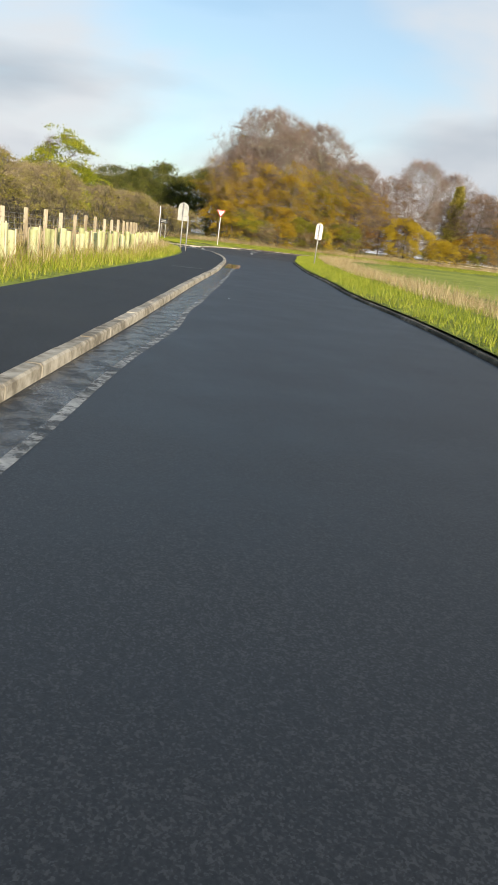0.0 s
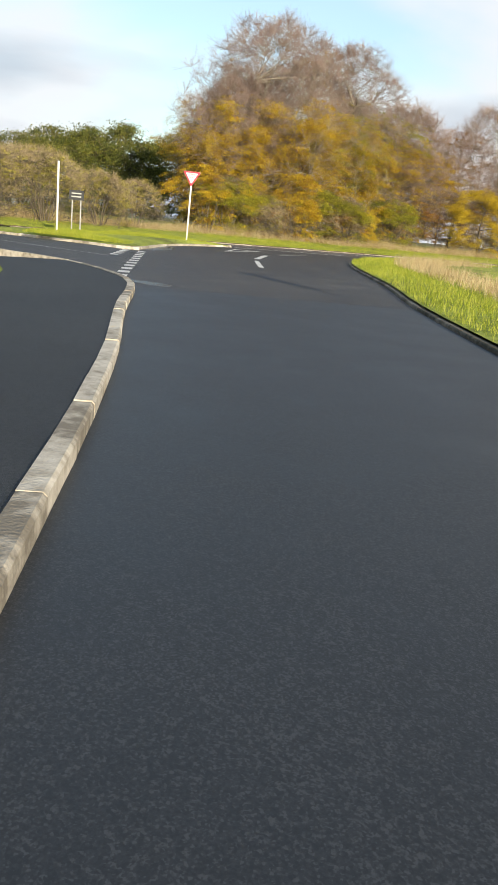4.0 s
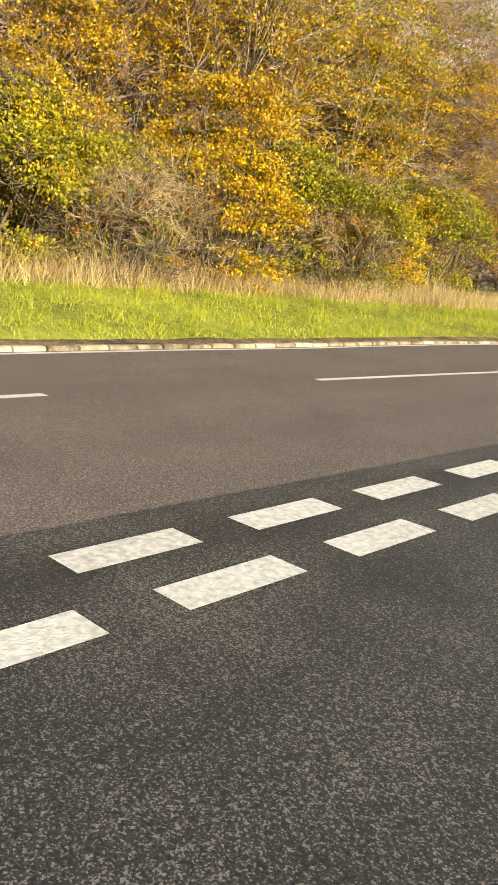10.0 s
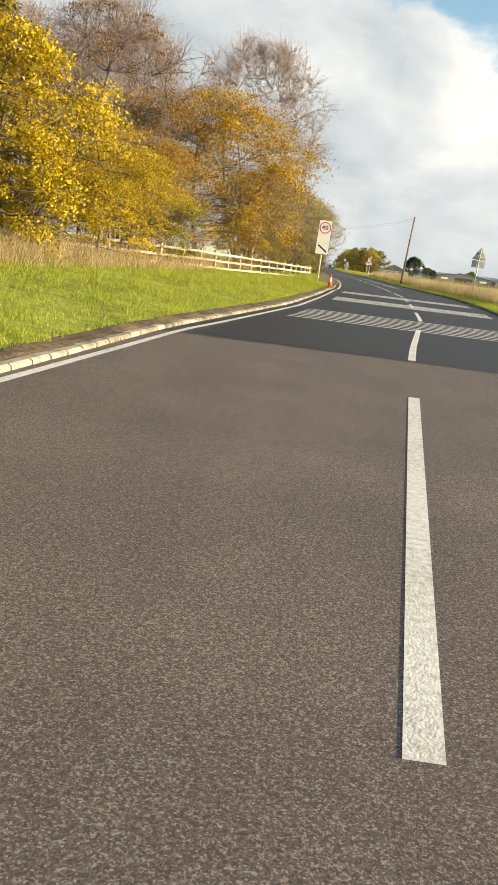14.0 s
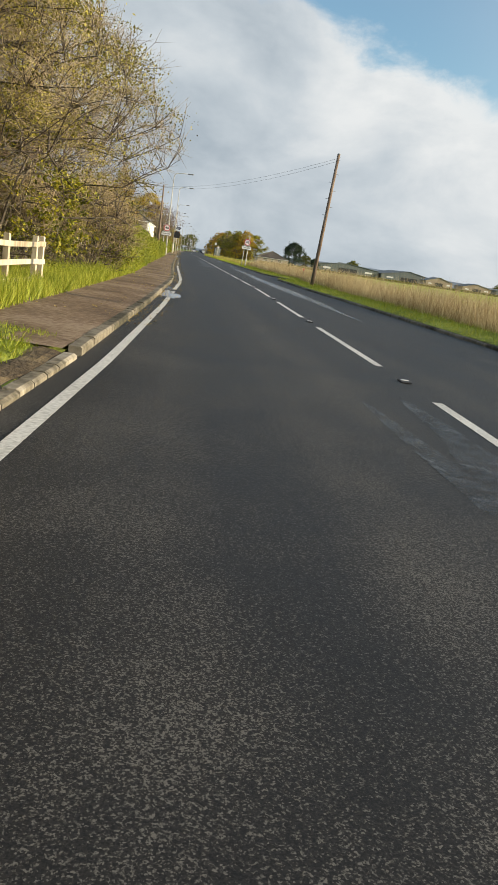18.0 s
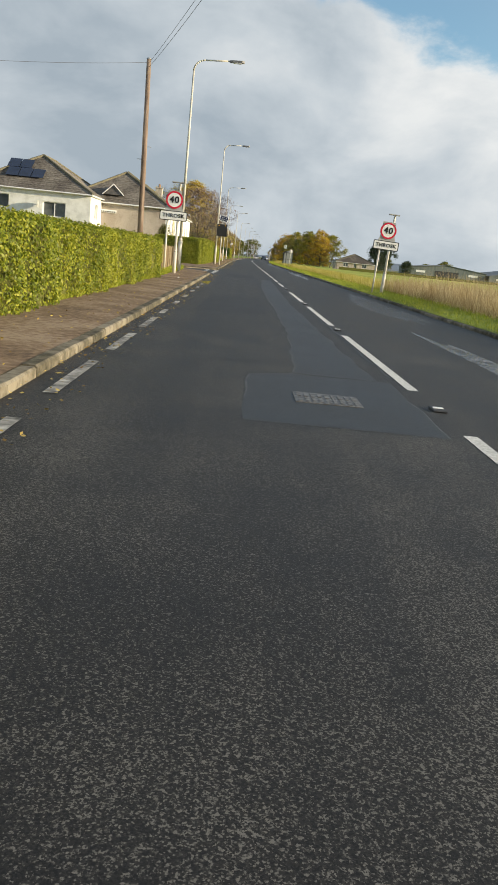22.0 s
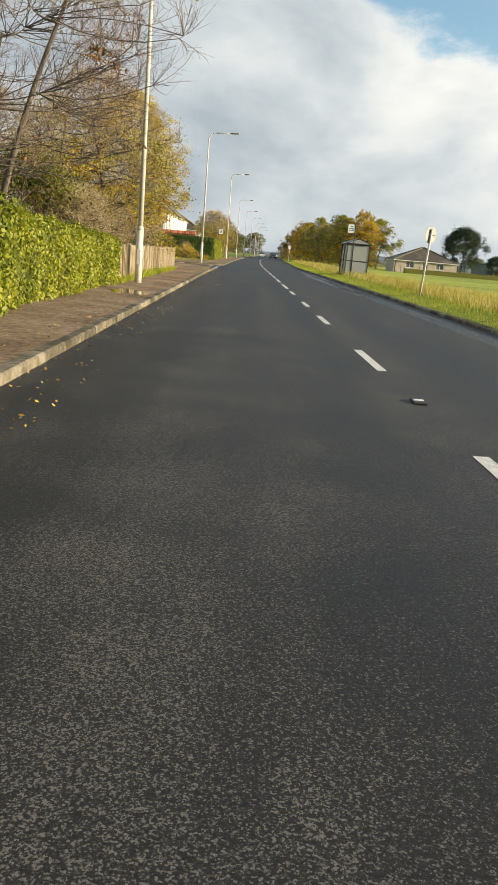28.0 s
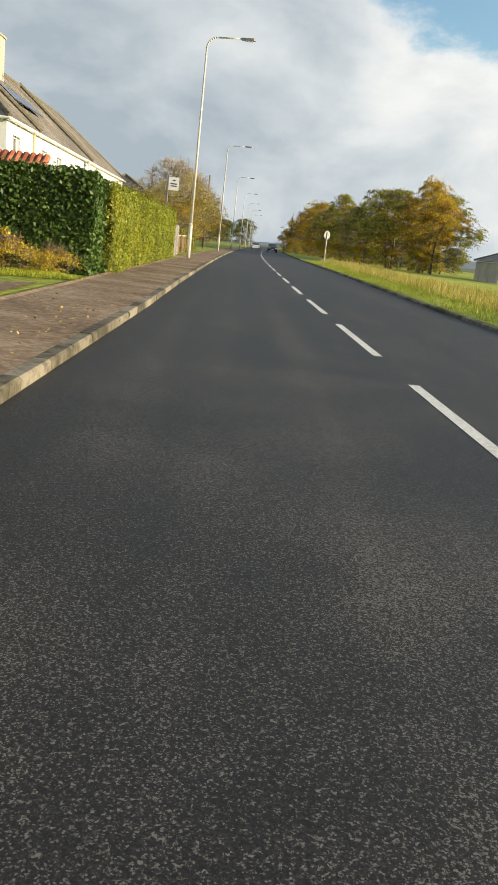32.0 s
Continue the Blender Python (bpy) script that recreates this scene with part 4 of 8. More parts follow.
for i, pts in enumerate(PATCHES):
    pts = ragged(pts, 0.5, 0.035, i)
    structure("patch_%d" % (i + 2), polygon(pts, 0.0012), M["patch_damp" if i < 2 else "patch"], "dark tar repair patch in the lane", "road patch")
    if i < 2:
        g = Geo()
        rg = random.Random(i)
        for (xa, ya), (xb, yb) in zip(pts, pts[1:] + pts[:1]):
            if rg.random() < 0.72:
                d = math.hypot(xb - xa, yb - ya) or 1
                nx, ny = -(yb - ya) / d * 0.008 * rg.uniform(0.5, 1.6), (xb - xa) / d * 0.008 * rg.uniform(0.5, 1.6)
                g.add([(xa - nx, ya - ny, 0.002), (xb - nx, yb - ny, 0.002), (xb + nx, yb + ny, 0.002), (xa + nx, ya + ny, 0.002)], [(0, 1, 2, 3)])
        structure("patch_seam_%d" % (i + 1), g, M["tar"], "pale broken sealing line round a repair", "road patch")
# long cracks; the second, at y 214, is the round sign's shadow painted on
for i, (x0, y0, x1, y1) in enumerate(((-2.0, 86.5, 1.9, 88.2), (-3.4, 213.9, 3.4, 214.3), (-0.1, 104, -0.12, 128), (-3.2, 196.2, -1.1, 196.4))):
    rg = random.Random(40 + i)
    n = max(8, int(math.hypot(x1 - x0, y1 - y0) / 0.35))
    pts = [(x0 + (x1 - x0) * k / n + rg.uniform(-0.03, 0.03), y0 + (y1 - y0) * k / n + rg.uniform(-0.05, 0.05)) for k in range(n + 1)]
    g = Geo()
    for p, q in zip(pts, pts[1:]):
        d = math.hypot(q[0] - p[0], q[1] - p[1]) or 1
        nx, ny = -(q[1] - p[1]) / d * 0.014, (q[0] - p[0]) / d * 0.014
        g.add([(p[0] - nx, p[1] - ny, 0.0026), (p[0] + nx, p[1] + ny, 0.0026), (q[0] + nx, q[1] + ny, 0.0026), (q[0] - nx, q[1] - ny, 0.0026)], [(3, 2, 1, 0)])
    structure("crack_%d" % (i + 1), g, M["black_plate"], "thin dark line on the road, sealed crack and painted sign shadow", "road crack")


def manhole(x, y, sx, sy):
    ob = thing("manhole_cover", "worn iron manhole cover let into the road", "manhole cover", "", pose(x, y, 0.0))
    part("frame", Geo().box((0, 0, 0.003), (sx, sy, 0.008)), M["iron"], ob)
    for r in range(2):
        for i in range(9):
            part("tread_bar", Geo().box((-sx * 0.42 + sx * 0.105 * i, (r - 0.5) * sy * 0.45, 0.009), (sx * 0.06, sy * 0.36, 0.006), 0.0, 0.002), M["iron"], ob)


manhole(-1.05, 102.0, 0.62, 0.55)
manhole(-2.75, 213.9, 0.6, 0.45)


def blob(cx, cy, rx, ry, seed, rot=0.0, n=64):
    rng = random.Random(seed)
    ph = [rng.uniform(0, 6.28) for _ in range(4)]
    out = []
    for i in range(n):
        a = 2 * math.pi * i / n
        k = 1 + 0.22 * math.sin(2 * a + ph[0]) + 0.14 * math.sin(3 * a + ph[1]) + 0.10 * math.sin(5 * a + ph[2]) + 0.06 * math.sin(9 * a + ph[3])
        x, y = rx * k * math.cos(a), ry * k * math.sin(a)
        out.append((cx + x * math.cos(rot) - y * math.sin(rot), cy + x * math.sin(rot) + y * math.cos(rot)))
    return out


def on_access(s0, s1, o0, o1, z, wob=0.15, seed=1):
    """A wavy strip beside the left kerb of the access road, offsets measured into the road."""
    xy, t, q = sample(ACC_L[::1], 0.5)
    keep = (q >= s0) & (q <= s1)
    xy, t = xy[keep], t[keep]
    rgt = np.stack([t[:, 1], -t[:, 0]], 1)
    rng = np.random.RandomState(seed)
    w = np.convolve(rng.normal(0, 1, len(xy) + 12), np.hanning(13) / 6, "valid") * wob * 1.6
    a = xy + rgt * (o0 + w * (0.2 if o0 < 0.05 else 1))[:, None]
    b = xy + rgt * (o1 + w)[:, None]
    return [tuple(p) for p in a] + [tuple(p) for p in b[::-1]]


structure("water_1", polygon(on_access(16, 66, 0.03, 0.47, 0, 0.05, 3), 0.0075), M["damp"], "shallow wet strip along the kerb", "water")
structure("silt_line", polygon(on_access(16, 63, 0.45, 0.54, 0, 0.05, 3), 0.0085), M["silt"], "pale dried silt line at the edge of the wet strip", "silt")
structure("water_2", polygon(blob(21.5, -48.25, 0.75, 0.28, 5, 0.35), 0.0045), M["damp"], "puddle by the kerb at the road split", "water")
structure("water_4", polygon(blob(4.9, -38.3, 2.4, 0.5, 8, 2.45), 0.0045), M["damp"], "wet patch beside the island kerb", "water")
structure("water_5", polygon(blob(-3.56, 54.4, 0.28, 1.6, 9), 0.0072), M["puddle"], "clear puddle along the kerb with reflections", "water")
structure("water_6", polygon(blob(-3.6, 57.6, 0.2, 1.0, 10), 0.003), M["damp"], "wet patch along the kerb", "water")
for i, (x, y, rx, ry, w) in enumerate(((1.75, 82, 0.40, 24, "wet"), (2.7, 122, 0.5, 9, "wet"), (2.9, 166, 0.5, 12, "wet"), (2.9, 232, 0.45, 16, "wet"), (-3.35, 128, 0.22, 1.3, "puddle"),
                                       (-1.4, 241.6, 2.4, 0.9, "wet"), (-3.2, 241.8, 0.6, 0.5, "wet"), (3.0, 205, 0.35, 40, "wet"), (-1.2, 30, 0.4, 12, "wet"), (-4.4, 203.5, 0.5, 0.8, "puddle"))):
    structure("water_%d" % (i + 7), polygon(blob(x, y, rx, ry, 20 + i, 0.0, 60), 0.0035 if x > -3.66 else (0.118 if y < 235 else 0.006)), M[("damp" if i in (0, 2, 3) else "damp_thin") if w == "wet" else w], "wet patch left by rain on the asphalt", "water")


# ---- kerbs ----
def kerb_run(name, line, side, mat, label, w=0.13, h=0.105, ln=0.915, top_in=0.02, gap=0.016):
    """Kerb stones one by one along a line; side +1 lays them to the left of it."""
    xy, t, q = sample(line, ln)
    holder = tagged(new(name), label, "kerb", "", "structure")
    g = Geo()
    hx = (ln - gap) / 2
    sec = [(0, -0.1), (0, h - 0.02), (top_in, h), (w, h), (w, -0.1)]
    vs = [(-hx, a, b) for a, b in sec] + [(hx, a, b) for a, b in sec]
    k = len(sec)
    g.add(vs, [tuple(range(k)), tuple(range(2 * k - 1, k - 1, -1))] + [(i, k + i, k + (i + 1) % k, (i + 1) % k) for i in range(k)])
    me = g.mesh("kerb_stone")
    me.materials.append(M[mat])
    rng = random.Random(len(xy))
    for i in range(len(xy) - 1):
        d = xy[i + 1] - xy[i]
        if np.hypot(*d) < ln * 0.5:
            continue
        c = (xy[i] + xy[i + 1]) / 2
        ob = new("kerb_stone", me)
        ob.parent = holder
        a = math.atan2(d[1], d[0])
        ob.matrix_world = Matrix.Translation((c[0], c[1], rng.uniform(-0.006, 0.006))) @ Matrix.Rotation(a + rng.uniform(-0.008, 0.008), 4, "Z") @ Matrix.Diagonal((1, side, 1, 1))
    return holder


kerb_run("kerb_access_left", [p for p in ACC_L if p[0] > 6], 1, "kerb", "pale new concrete kerb of the footpath", 0.14, 0.12)
kerb_run("kerb_access_right", [p for p in ACC_R if p[0] < 80], -1, "kerb_old", "low dark kerb beside the field verge", 0.11, 0.07)
kerb_run("kerb_island", [tuple(p) for p in ISLE], 1, "kerb", "concrete kerb round the grass island", 0.14, 0.11)
kerb_run("kerb_bank", line_of(edge_l, -40, 41, 1.0), 1, "sett", "low mossy setts along the foot of the bank", 0.13, 0.055, 0.46, 0.03, 0.035)
kerb_run("kerb_main_left", line_of(edge_l, 41.3, 139.3, 1.0), 1, "kerb_old", "weathered stone kerb with moss in the joints", 0.14, 0.10)
kerb_run("kerb_village_1", line_of(edge_l, 153.2, 237, 1.0), 1, "kerb_old", "weathered concrete kerb of the village pavement", 0.14, 0.10)
kerb_run("kerb_village_2", line_of(edge_l, 250.6, 420, 1.0), 1, "kerb_old", "weathered concrete kerb of the village pavement", 0.14, 0.10)
kerb_run("kerb_main_right", line_of(edge_r, -11, 340, 1.0), -1, "kerb_old", "low dark kerb beside the field verge", 0.12, 0.08)
for nm, pts in (("kerb_corner_1", [(-3.68, 139.5), (-3.8, 140.6), (-4.3, 141.6), (-5.4, 143.2), (-7, 143.7), (-20, 143.7)]), ("kerb_corner_2", [(-3.7, 153.1), (-3.85, 152.5), (-4.6, 151.3), (-5.6, 149.9), (-7.2, 149.2), (-20, 149.1)][::-1]),
                ("kerb_corner_3", [(-3.6, 236), (-3.68, 237.7), (-4.3, 238.6), (-5.4, 240.6), (-7, 241.2), (-20, 241.2)]), ("kerb_corner_4", [(-3.43, 250.6), (-4.6, 249.3), (-6, 247.8), (-7.6, 246.8), (-20, 246.8)][::-1])):
    kerb_run(nm, smooth_line(pts), 1, "kerb_old", "curved kerb at the street corner", 0.13, 0.09, 0.6)

# ---- plants ----
def tubes_np(p0, p1, r0, r1, n):
    p0, p1 = np.asarray(p0, float), np.asarray(p1, float)
    d = p1 - p0
    d /= np.linalg.norm(d, axis=1)[:, None] + 1e-9
    ref = np.where(np.abs(d[:, 2:3]) < 0.9, np.array([[0, 0, 1.0]]), np.array([[1.0, 0, 0]]))
    u = np.cross(d, ref)
    u /= np.linalg.norm(u, axis=1)[:, None]
    w = np.cross(d, u)
    a = 2 * np.pi * np.arange(n) / n
    ring = u[:, None] * np.cos(a)[None, :, None] + w[:, None] * np.sin(a)[None, :, None]
    V = np.concatenate([p0[:, None] + ring * np.asarray(r0)[:, None, None], p1[:, None] + ring * np.asarray(r1)[:, None, None]], 1)
    m = len(p0)
    i = np.arange(n)
    F = np.stack([i, (i + 1) % n, n + (i + 1) % n, n + i], 1)
    F = (F[None] + (np.arange(m) * 2 * n)[:, None, None]).reshape(-1, 4)
    return V.reshape(-1, 3), F


def quads_np(c, size, rng, out=None, flat=0.0, slim=0.6):
    """Small leaf quads at points c; out: directions that they mostly face."""
    n = len(c)
    nr = rng.normal(0, 1, (n, 3))
    if out is not None:
        nr = nr * 0.75 + out * 1.3
    nr[:, 2] += flat
    nr /= np.linalg.norm(nr, axis=1)[:, None] + 1e-9
    t = np.cross(nr, rng.normal(0, 1, (n, 3)))
    t /= np.linalg.norm(t, axis=1)[:, None] + 1e-9
    b = np.cross(nr, t)
    s = (size * rng.uniform(0.6, 1.4, n))[:, None]
    V = np.stack([c - t * s, c - b * s * slim, c + t * s, c + b * s * slim], 1).reshape(-1, 3)
    return V, np.arange(4 * n).reshape(-1, 4)


class Plant:
    """A plant held as branch segments by level, with the points where its leaves grow."""

    def __init__(self, seed):
        self.rng = np.random.RandomState(seed)
        self.seg = {}
        self.tips = []

    def strand(self, level, p, q, r0, r1, arch, n):
        """Curved branches from points p to points q, n pieces each; returns the points along them."""
        d = q - p
        ln = np.linalg.norm(d, axis=1)[:, None]
        c = p + d * 0.5 + self.rng.normal(0, 0.09, p.shape) * ln
        c[:, 2:3] += arch * ln
        t = np.linspace(0, 1, n + 1)[None, :, None]
        b = p[:, None] * (1 - t) ** 2 + c[:, None] * 2 * t * (1 - t) + q[:, None] * t ** 2
        r = r0[:, None] * (1 - t[:, :, 0]) + r1[:, None] * t[:, :, 0]
        self.seg.setdefault(level, []).append((b[:, :-1].reshape(-1, 3), b[:, 1:].reshape(-1, 3), r[:, :-1].ravel(), r[:, 1:].ravel()))
        return b

    def build(self, name, label, category, group, bark, twig, crowns, trunk_levels=1):
        ob = thing(name, label, category, group)
        lv = sorted(self.seg)
        sets = [("trunk", [k for k in lv if k < trunk_levels], 7, bark), ("branching", [k for k in lv if trunk_levels <= k < max(lv)], 4, bark), ("fine_branching", [max(lv)], 3, twig)]
        for nm, ks, n, mat in sets:
            rows = [s for k in ks for s in self.seg[k]]
            if rows:
                V, F = tubes_np(np.vstack([s[0] for s in rows]), np.vstack([s[1] for s in rows]), np.concatenate([s[2] for s in rows]), np.concatenate([s[3] for s in rows]), n)
                part(nm, fast_mesh(nm, V, F, mat), None, ob)
        tips = np.array(self.tips)
        z = tips[:, 2]
        for nm, mat, n, size, z0, z1, spread in crowns:
            if not n:
                continue
            w = np.clip((z - z0) / 0.6 + 0.5, 0, 1) * np.clip((z1 - z) / (0.25 * (z1 - z0)) + 0.5, 0.0, 1) + 0.004
            # leaves gather in sprays, with bare gaps between
            if name not in ("conifer", "birch"):
                w *= np.clip(np.sin(tips[:, 0] * 1.3 + 0.7 * z) * np.sin(tips[:, 1] * 1.5 - 0.6 * z + 1.0) * 1.1 + 0.8 * np.sin(2.7 * z + 0.9 * tips[:, 0] + 0.7 * tips[:, 1]) + 0.5, 0.05, 1.6)
            if name in ("conifer", "birch"):
                c = tips[self.rng.choice(len(tips), n, p=w / w.sum())] + self.rng.normal(0, spread, (n, 3))
            else:
                k = max(40, n // 55)
                mids = tips[self.rng.choice(len(tips), k, p=w / w.sum())]
                out_ = mids[:, :2] / (np.linalg.norm(mids[:, :2], axis=1)[:, None] + 0.3)
                pick = self.rng.randint(0, k, n)
                wide_ = spread * 1.15 * self.rng.uniform(0.6, 1.4, k)[pick][:, None]
                off = self.rng.normal(0, 1, (n, 3)) * np.c_[wide_, wide_, wide_ * 0.3]
                off[:, 2] -= 0.35 * (off[:, :2] * out_[pick]).sum(1)
                c = mids[pick] + off
            c[:, 2] = np.maximum(c[:, 2], 0.06)
            V, F = quads_np(c, size, self.rng, flat=0.35 if name == "conifer" else 0.6)
            part(nm, fast_mesh(nm, V, F, mat), None, ob)
        return ob


def nearest(pts, q, up=1.6):
    """For each q the point of pts from which a branch would reach it."""
    out = np.empty(len(q), int)
    for i in range(0, len(q), 400):
        d = q[i:i + 400, None] - pts[None]
        cost = np.linalg.norm(d, axis=2) + up * np.clip(-d[:, :, 2], 0, None)
        out[i:i + 400] = cost.argmin(1)
    return out


def crown_points(rng, n, h, R, low, wide, inner, ph):
    u = rng.uniform(0, 1, n) ** (0.85 if wide > 0.1 else 1.35)
    a = rng.uniform(0, 6.283, n)
    prof = np.where(u > wide, np.sqrt(np.clip(1 - ((u - wide) / (1 - wide)) ** 2, 0, 1)), 0.72 + 0.28 * u / wide)
    if wide <= 0.1:
        prof = 0.05 + 0.95 * (1 - u) ** 0.8
    lump = 1 + 0.15 * np.sin(3 * a + 5 * u + ph[0]) + 0.13 * np.sin(5 * a - 7 * u + ph[1]) + 0.12 * np.sin(9 * a + 11 * u + ph[2])
    r = R * prof * lump * np.sqrt(rng.uniform(inner ** 2, 1.0, n))
    zt = h * (low + (1 - low) * (u * (1 + 0.05 * np.sin(4 * a + ph[3]))))
    zt = np.minimum(zt, h)
    return np.stack([r * np.cos(a), r * np.sin(a), zt], 1)


def grown(kind, seed, h, R, low, label, crowns, twig="twig", bark="bark", group="roadside trees", counts=(14, 110, 900, 3000), wide=0.42, stems=1, arch=0.12, girth=0.018, twig_len=0.6, fine=1.0, category="tree"):
    """A tree or shrub grown into a domed outline: stems, limbs, boughs, twigs, then leaves on the twigs."""
    P = Plant(seed)
    rng = P.rng
    ph = rng.uniform(0, 6.3, 4)
    k1, k2, k3, k4 = counts
    if stems == 1:
        base = np.array([[0, 0, -0.2]])
        top = np.array([[rng.normal(0, 0.05) * h, rng.normal(0, 0.05) * h, h * 0.72]])
    else:
        a = np.arange(stems) * 6.283 / stems + rng.uniform(-0.3, 0.3, stems)
        base = np.stack([0.3 * np.cos(a), 0.3 * np.sin(a), np.full(stems, -0.15)], 1) * np.array([R / 4, R / 4, 1])
        top = np.stack([R * 0.55 * np.cos(a), R * 0.55 * np.sin(a), h * rng.uniform(0.6, 0.85, stems)], 1)
    g = np.full(len(base), h * girth)
    tr = P.strand(0, base, top, g, g * 0.3, 0.06, 10)
    nodes = tr[:, 2 if stems == 1 else 1:].reshape(-1, 3)
    q1 = crown_points(rng, k1, h * 0.92, R * 0.72, low, wide, 0.75, ph)
    s1 = nodes[nearest(nodes, q1, 3.0)]
    b1 = P.strand(1, s1, q1, np.full(k1, h * girth * 0.34), np.full(k1, h * girth * 0.09), arch, 6)
    n1 = np.vstack([b1[:, 1:].reshape(-1, 3), nodes[len(nodes) // 2:]])
    q2 = crown_points(rng, k2, h * 0.97, R * 0.92, low, wide, 0.5, ph)
    s2 = n1[nearest(n1, q2)]
    b2 = P.strand(2, s2, q2, np.full(k2, h * girth * 0.09 + 0.004), np.full(k2, 0.008), arch * 0.6, 4)
    n2 = b2[:, 1:].reshape(-1, 3)
    q3 = crown_points(rng, k3, h, R, low, wide, 0.55, ph)
    s3 = n2[nearest(n2, q3)]
    d3 = q3 - s3
    l3 = np.linalg.norm(d3, axis=1)[:, None] + 1e-6
    far = l3[:, 0] > 0.16 * R + 0.3
    j = rng.randint(0, len(n2), k3)
    s3[far] = n2[j[far]]
    d3[far] = s3[far] - n2[np.maximum(j[far] - 1, 0)]
    d3[far] /= np.linalg.norm(d3[far], axis=1)[:, None] + 1e-6
    d3[far] += rng.normal(0, 0.5, (far.sum(), 3)) + np.array([0, 0, 0.2])
    q3[far] = s3[far] + d3[far] * (0.12 * R + 0.2) * rng.uniform(0.4, 1.1, (far.sum(), 1))
    q3[:, 2] = np.minimum(q3[:, 2], h)
    b3 = P.strand(3, s3, q3, np.full(k3, 0.009 * fine), np.full(k3, 0.005 * fine), 0.05, 3)
    n3 = b3[:, 1:].reshape(-1, 3)
    dirs = np.repeat(b3[:, -1] - b3[:, -2], 3, 0)
    lift = np.clip((n3[:, 2] / h - 0.25) / 0.35, 0.12, 1.0)
    i = rng.choice(len(n3), k4, p=lift / lift.sum())
    d = dirs[i] / (np.linalg.norm(dirs[i], axis=1)[:, None] + 1e-6) + rng.normal(0, 0.55, (k4, 3)) + np.array([0, 0, 0.25])
    d /= np.linalg.norm(d, axis=1)[:, None]
    e = n3[i] + d * (twig_len * rng.uniform(0.4, 1.3, k4))[:, None]
    e[:, 2] = np.maximum(e[:, 2], 0.05)
    P.strand(4, n3[i], e, np.full(k4, 0.005 * fine), np.full(k4, 0.0025 * fine), 0.03, 1)
    P.tips = np.vstack([n3, e, (n3[i] + e) / 2])
    rows = [(nm, M[m], n, s, z0 * h, z1 * h, sp) for nm, m, n, s, z0, z1, sp in crowns]
    return P.build(kind, label, category, group, M[bark], M[twig], rows)


def tree(seed, h, R, low, label, crowns, **kw):
    return grown("tree", seed, h, R, low, label, crowns, **kw)


def shrub(seed, h, R, label, crowns, **kw):
    kw.setdefault("counts", (16, 90, 600, 2000))
    kw.setdefault("stems", 7)
    kw.setdefault("group", "shrubs")
    return grown("shrub", seed, h, R, 0.02, label, crowns, girth=0.010, twig_len=0.4, wide=0.35, category="shrub", **kw)


def place(ob, x, y, z=0.0, rot=0.0, s=1.0, sz=None):
    ob.matrix_world = Matrix.Translation((x, y, z)) @ Matrix.Rotation(rot, 4, "Z") @ Matrix.Diagonal((s, s, sz or s, 1))
    return ob


def again(ob, x, y, z=0.0, rot=0.0, s=1.0, sz=None, label=""):
    made = copy_thing(ob, Matrix())
    place(made, x, y, z, rot, s, sz)
    return tagged(made, label)


rng = random.Random(4)
# the beech clump across the junction
BIG = (34, 420, 4400, 26000)
big = [place(tree(11, 17.6, 8.4, 0.05, "huge domed beech, bare above and golden below", [("crown", "leaf_yellow", 140000, 0.042, 0.0, 0.56, 0.24), ("upper_crown", "leaf_brown", 2500, 0.04, 0.4, 1.0, 0.2)],
                  twig="twig_red", bark="bark_pale", counts=BIG, fine=1.2, arch=0.05, twig_len=0.85, girth=0.014), -24.0, -11.5, 0.6, 0.4),
       place(tree(12, 17.0, 8.2, 0.05, "broad half-bare beech with olive and yellow lower leaves", [("crown", "leaf_yellow", 96000, 0.042, 0.0, 0.58, 0.24), ("upper_crown", "leaf_lime", 60000, 0.042, 0.0, 0.60, 0.22)],
                  twig="twig_red", bark="bark_pale", counts=BIG, fine=1.2, arch=0.05, twig_len=0.85, girth=0.014), -24.0, -3.8, 0.6, 1.9),
       place(tree(13, 14.0, 6.6, 0.05, "reddish half-bare beech at the wood end", [("crown", "leaf_yellow", 80000, 0.042, 0.0, 0.65, 0.22), ("upper_crown", "leaf_brown", 3000, 0.045, 0.3, 1.0, 0.2)],
                  twig="twig_red", counts=(30, 340, 3200, 24000), fine=1.15, arch=0.05, twig_len=0.8, girth=0.014), -23.2, -15.4, 0.6, 3.0, 0.88)]
again(big[1], -31, -2.0, 0.6, 2.2, 0.98), again(big[0], -31.5, -8.6, 0.6, 4.4, 0.85), again(big[2], -22.2, 3.6, 0.6, 1.1, 0.92), again(big[2], -30, 4, 0.6, 5.0, 1.0)
under = [place(shrub(21, 5.0, 2.6, "bushy hazel with bright yellow autumn leaves", [("leaves", "leaf_yellow", 22000, 0.04, 0.0, 1.0, 0.16)], counts=(14, 70, 450, 900)), -16.6, -13.5, 0.5),
         place(shrub(22, 4.2, 2.4, "golden leaved shrub at the wood edge", [("leaves", "leaf_gold", 20000, 0.04, 0.0, 1.0, 0.16)], counts=(14, 70, 450, 900)), -17.9, -18.5, 0.55),
         place(shrub(23, 3.8, 2.4, "olive and rusty leaved shrub at the wood edge", [("leaves", "leaf_lime", 19000, 0.04, 0.0, 1.0, 0.16)], counts=(14, 70, 450, 900)), -17.0, -7.2, 0.5),
         place(shrub(29, 2.4, 2.2, "tangle of bare brown brambles and twigs", [("leaves", "leaf_rust", 900, 0.04, 0.0, 1.0, 0.12)], stems=11, twig="twig_tan"), -16.0, -17.0, 0.5)]
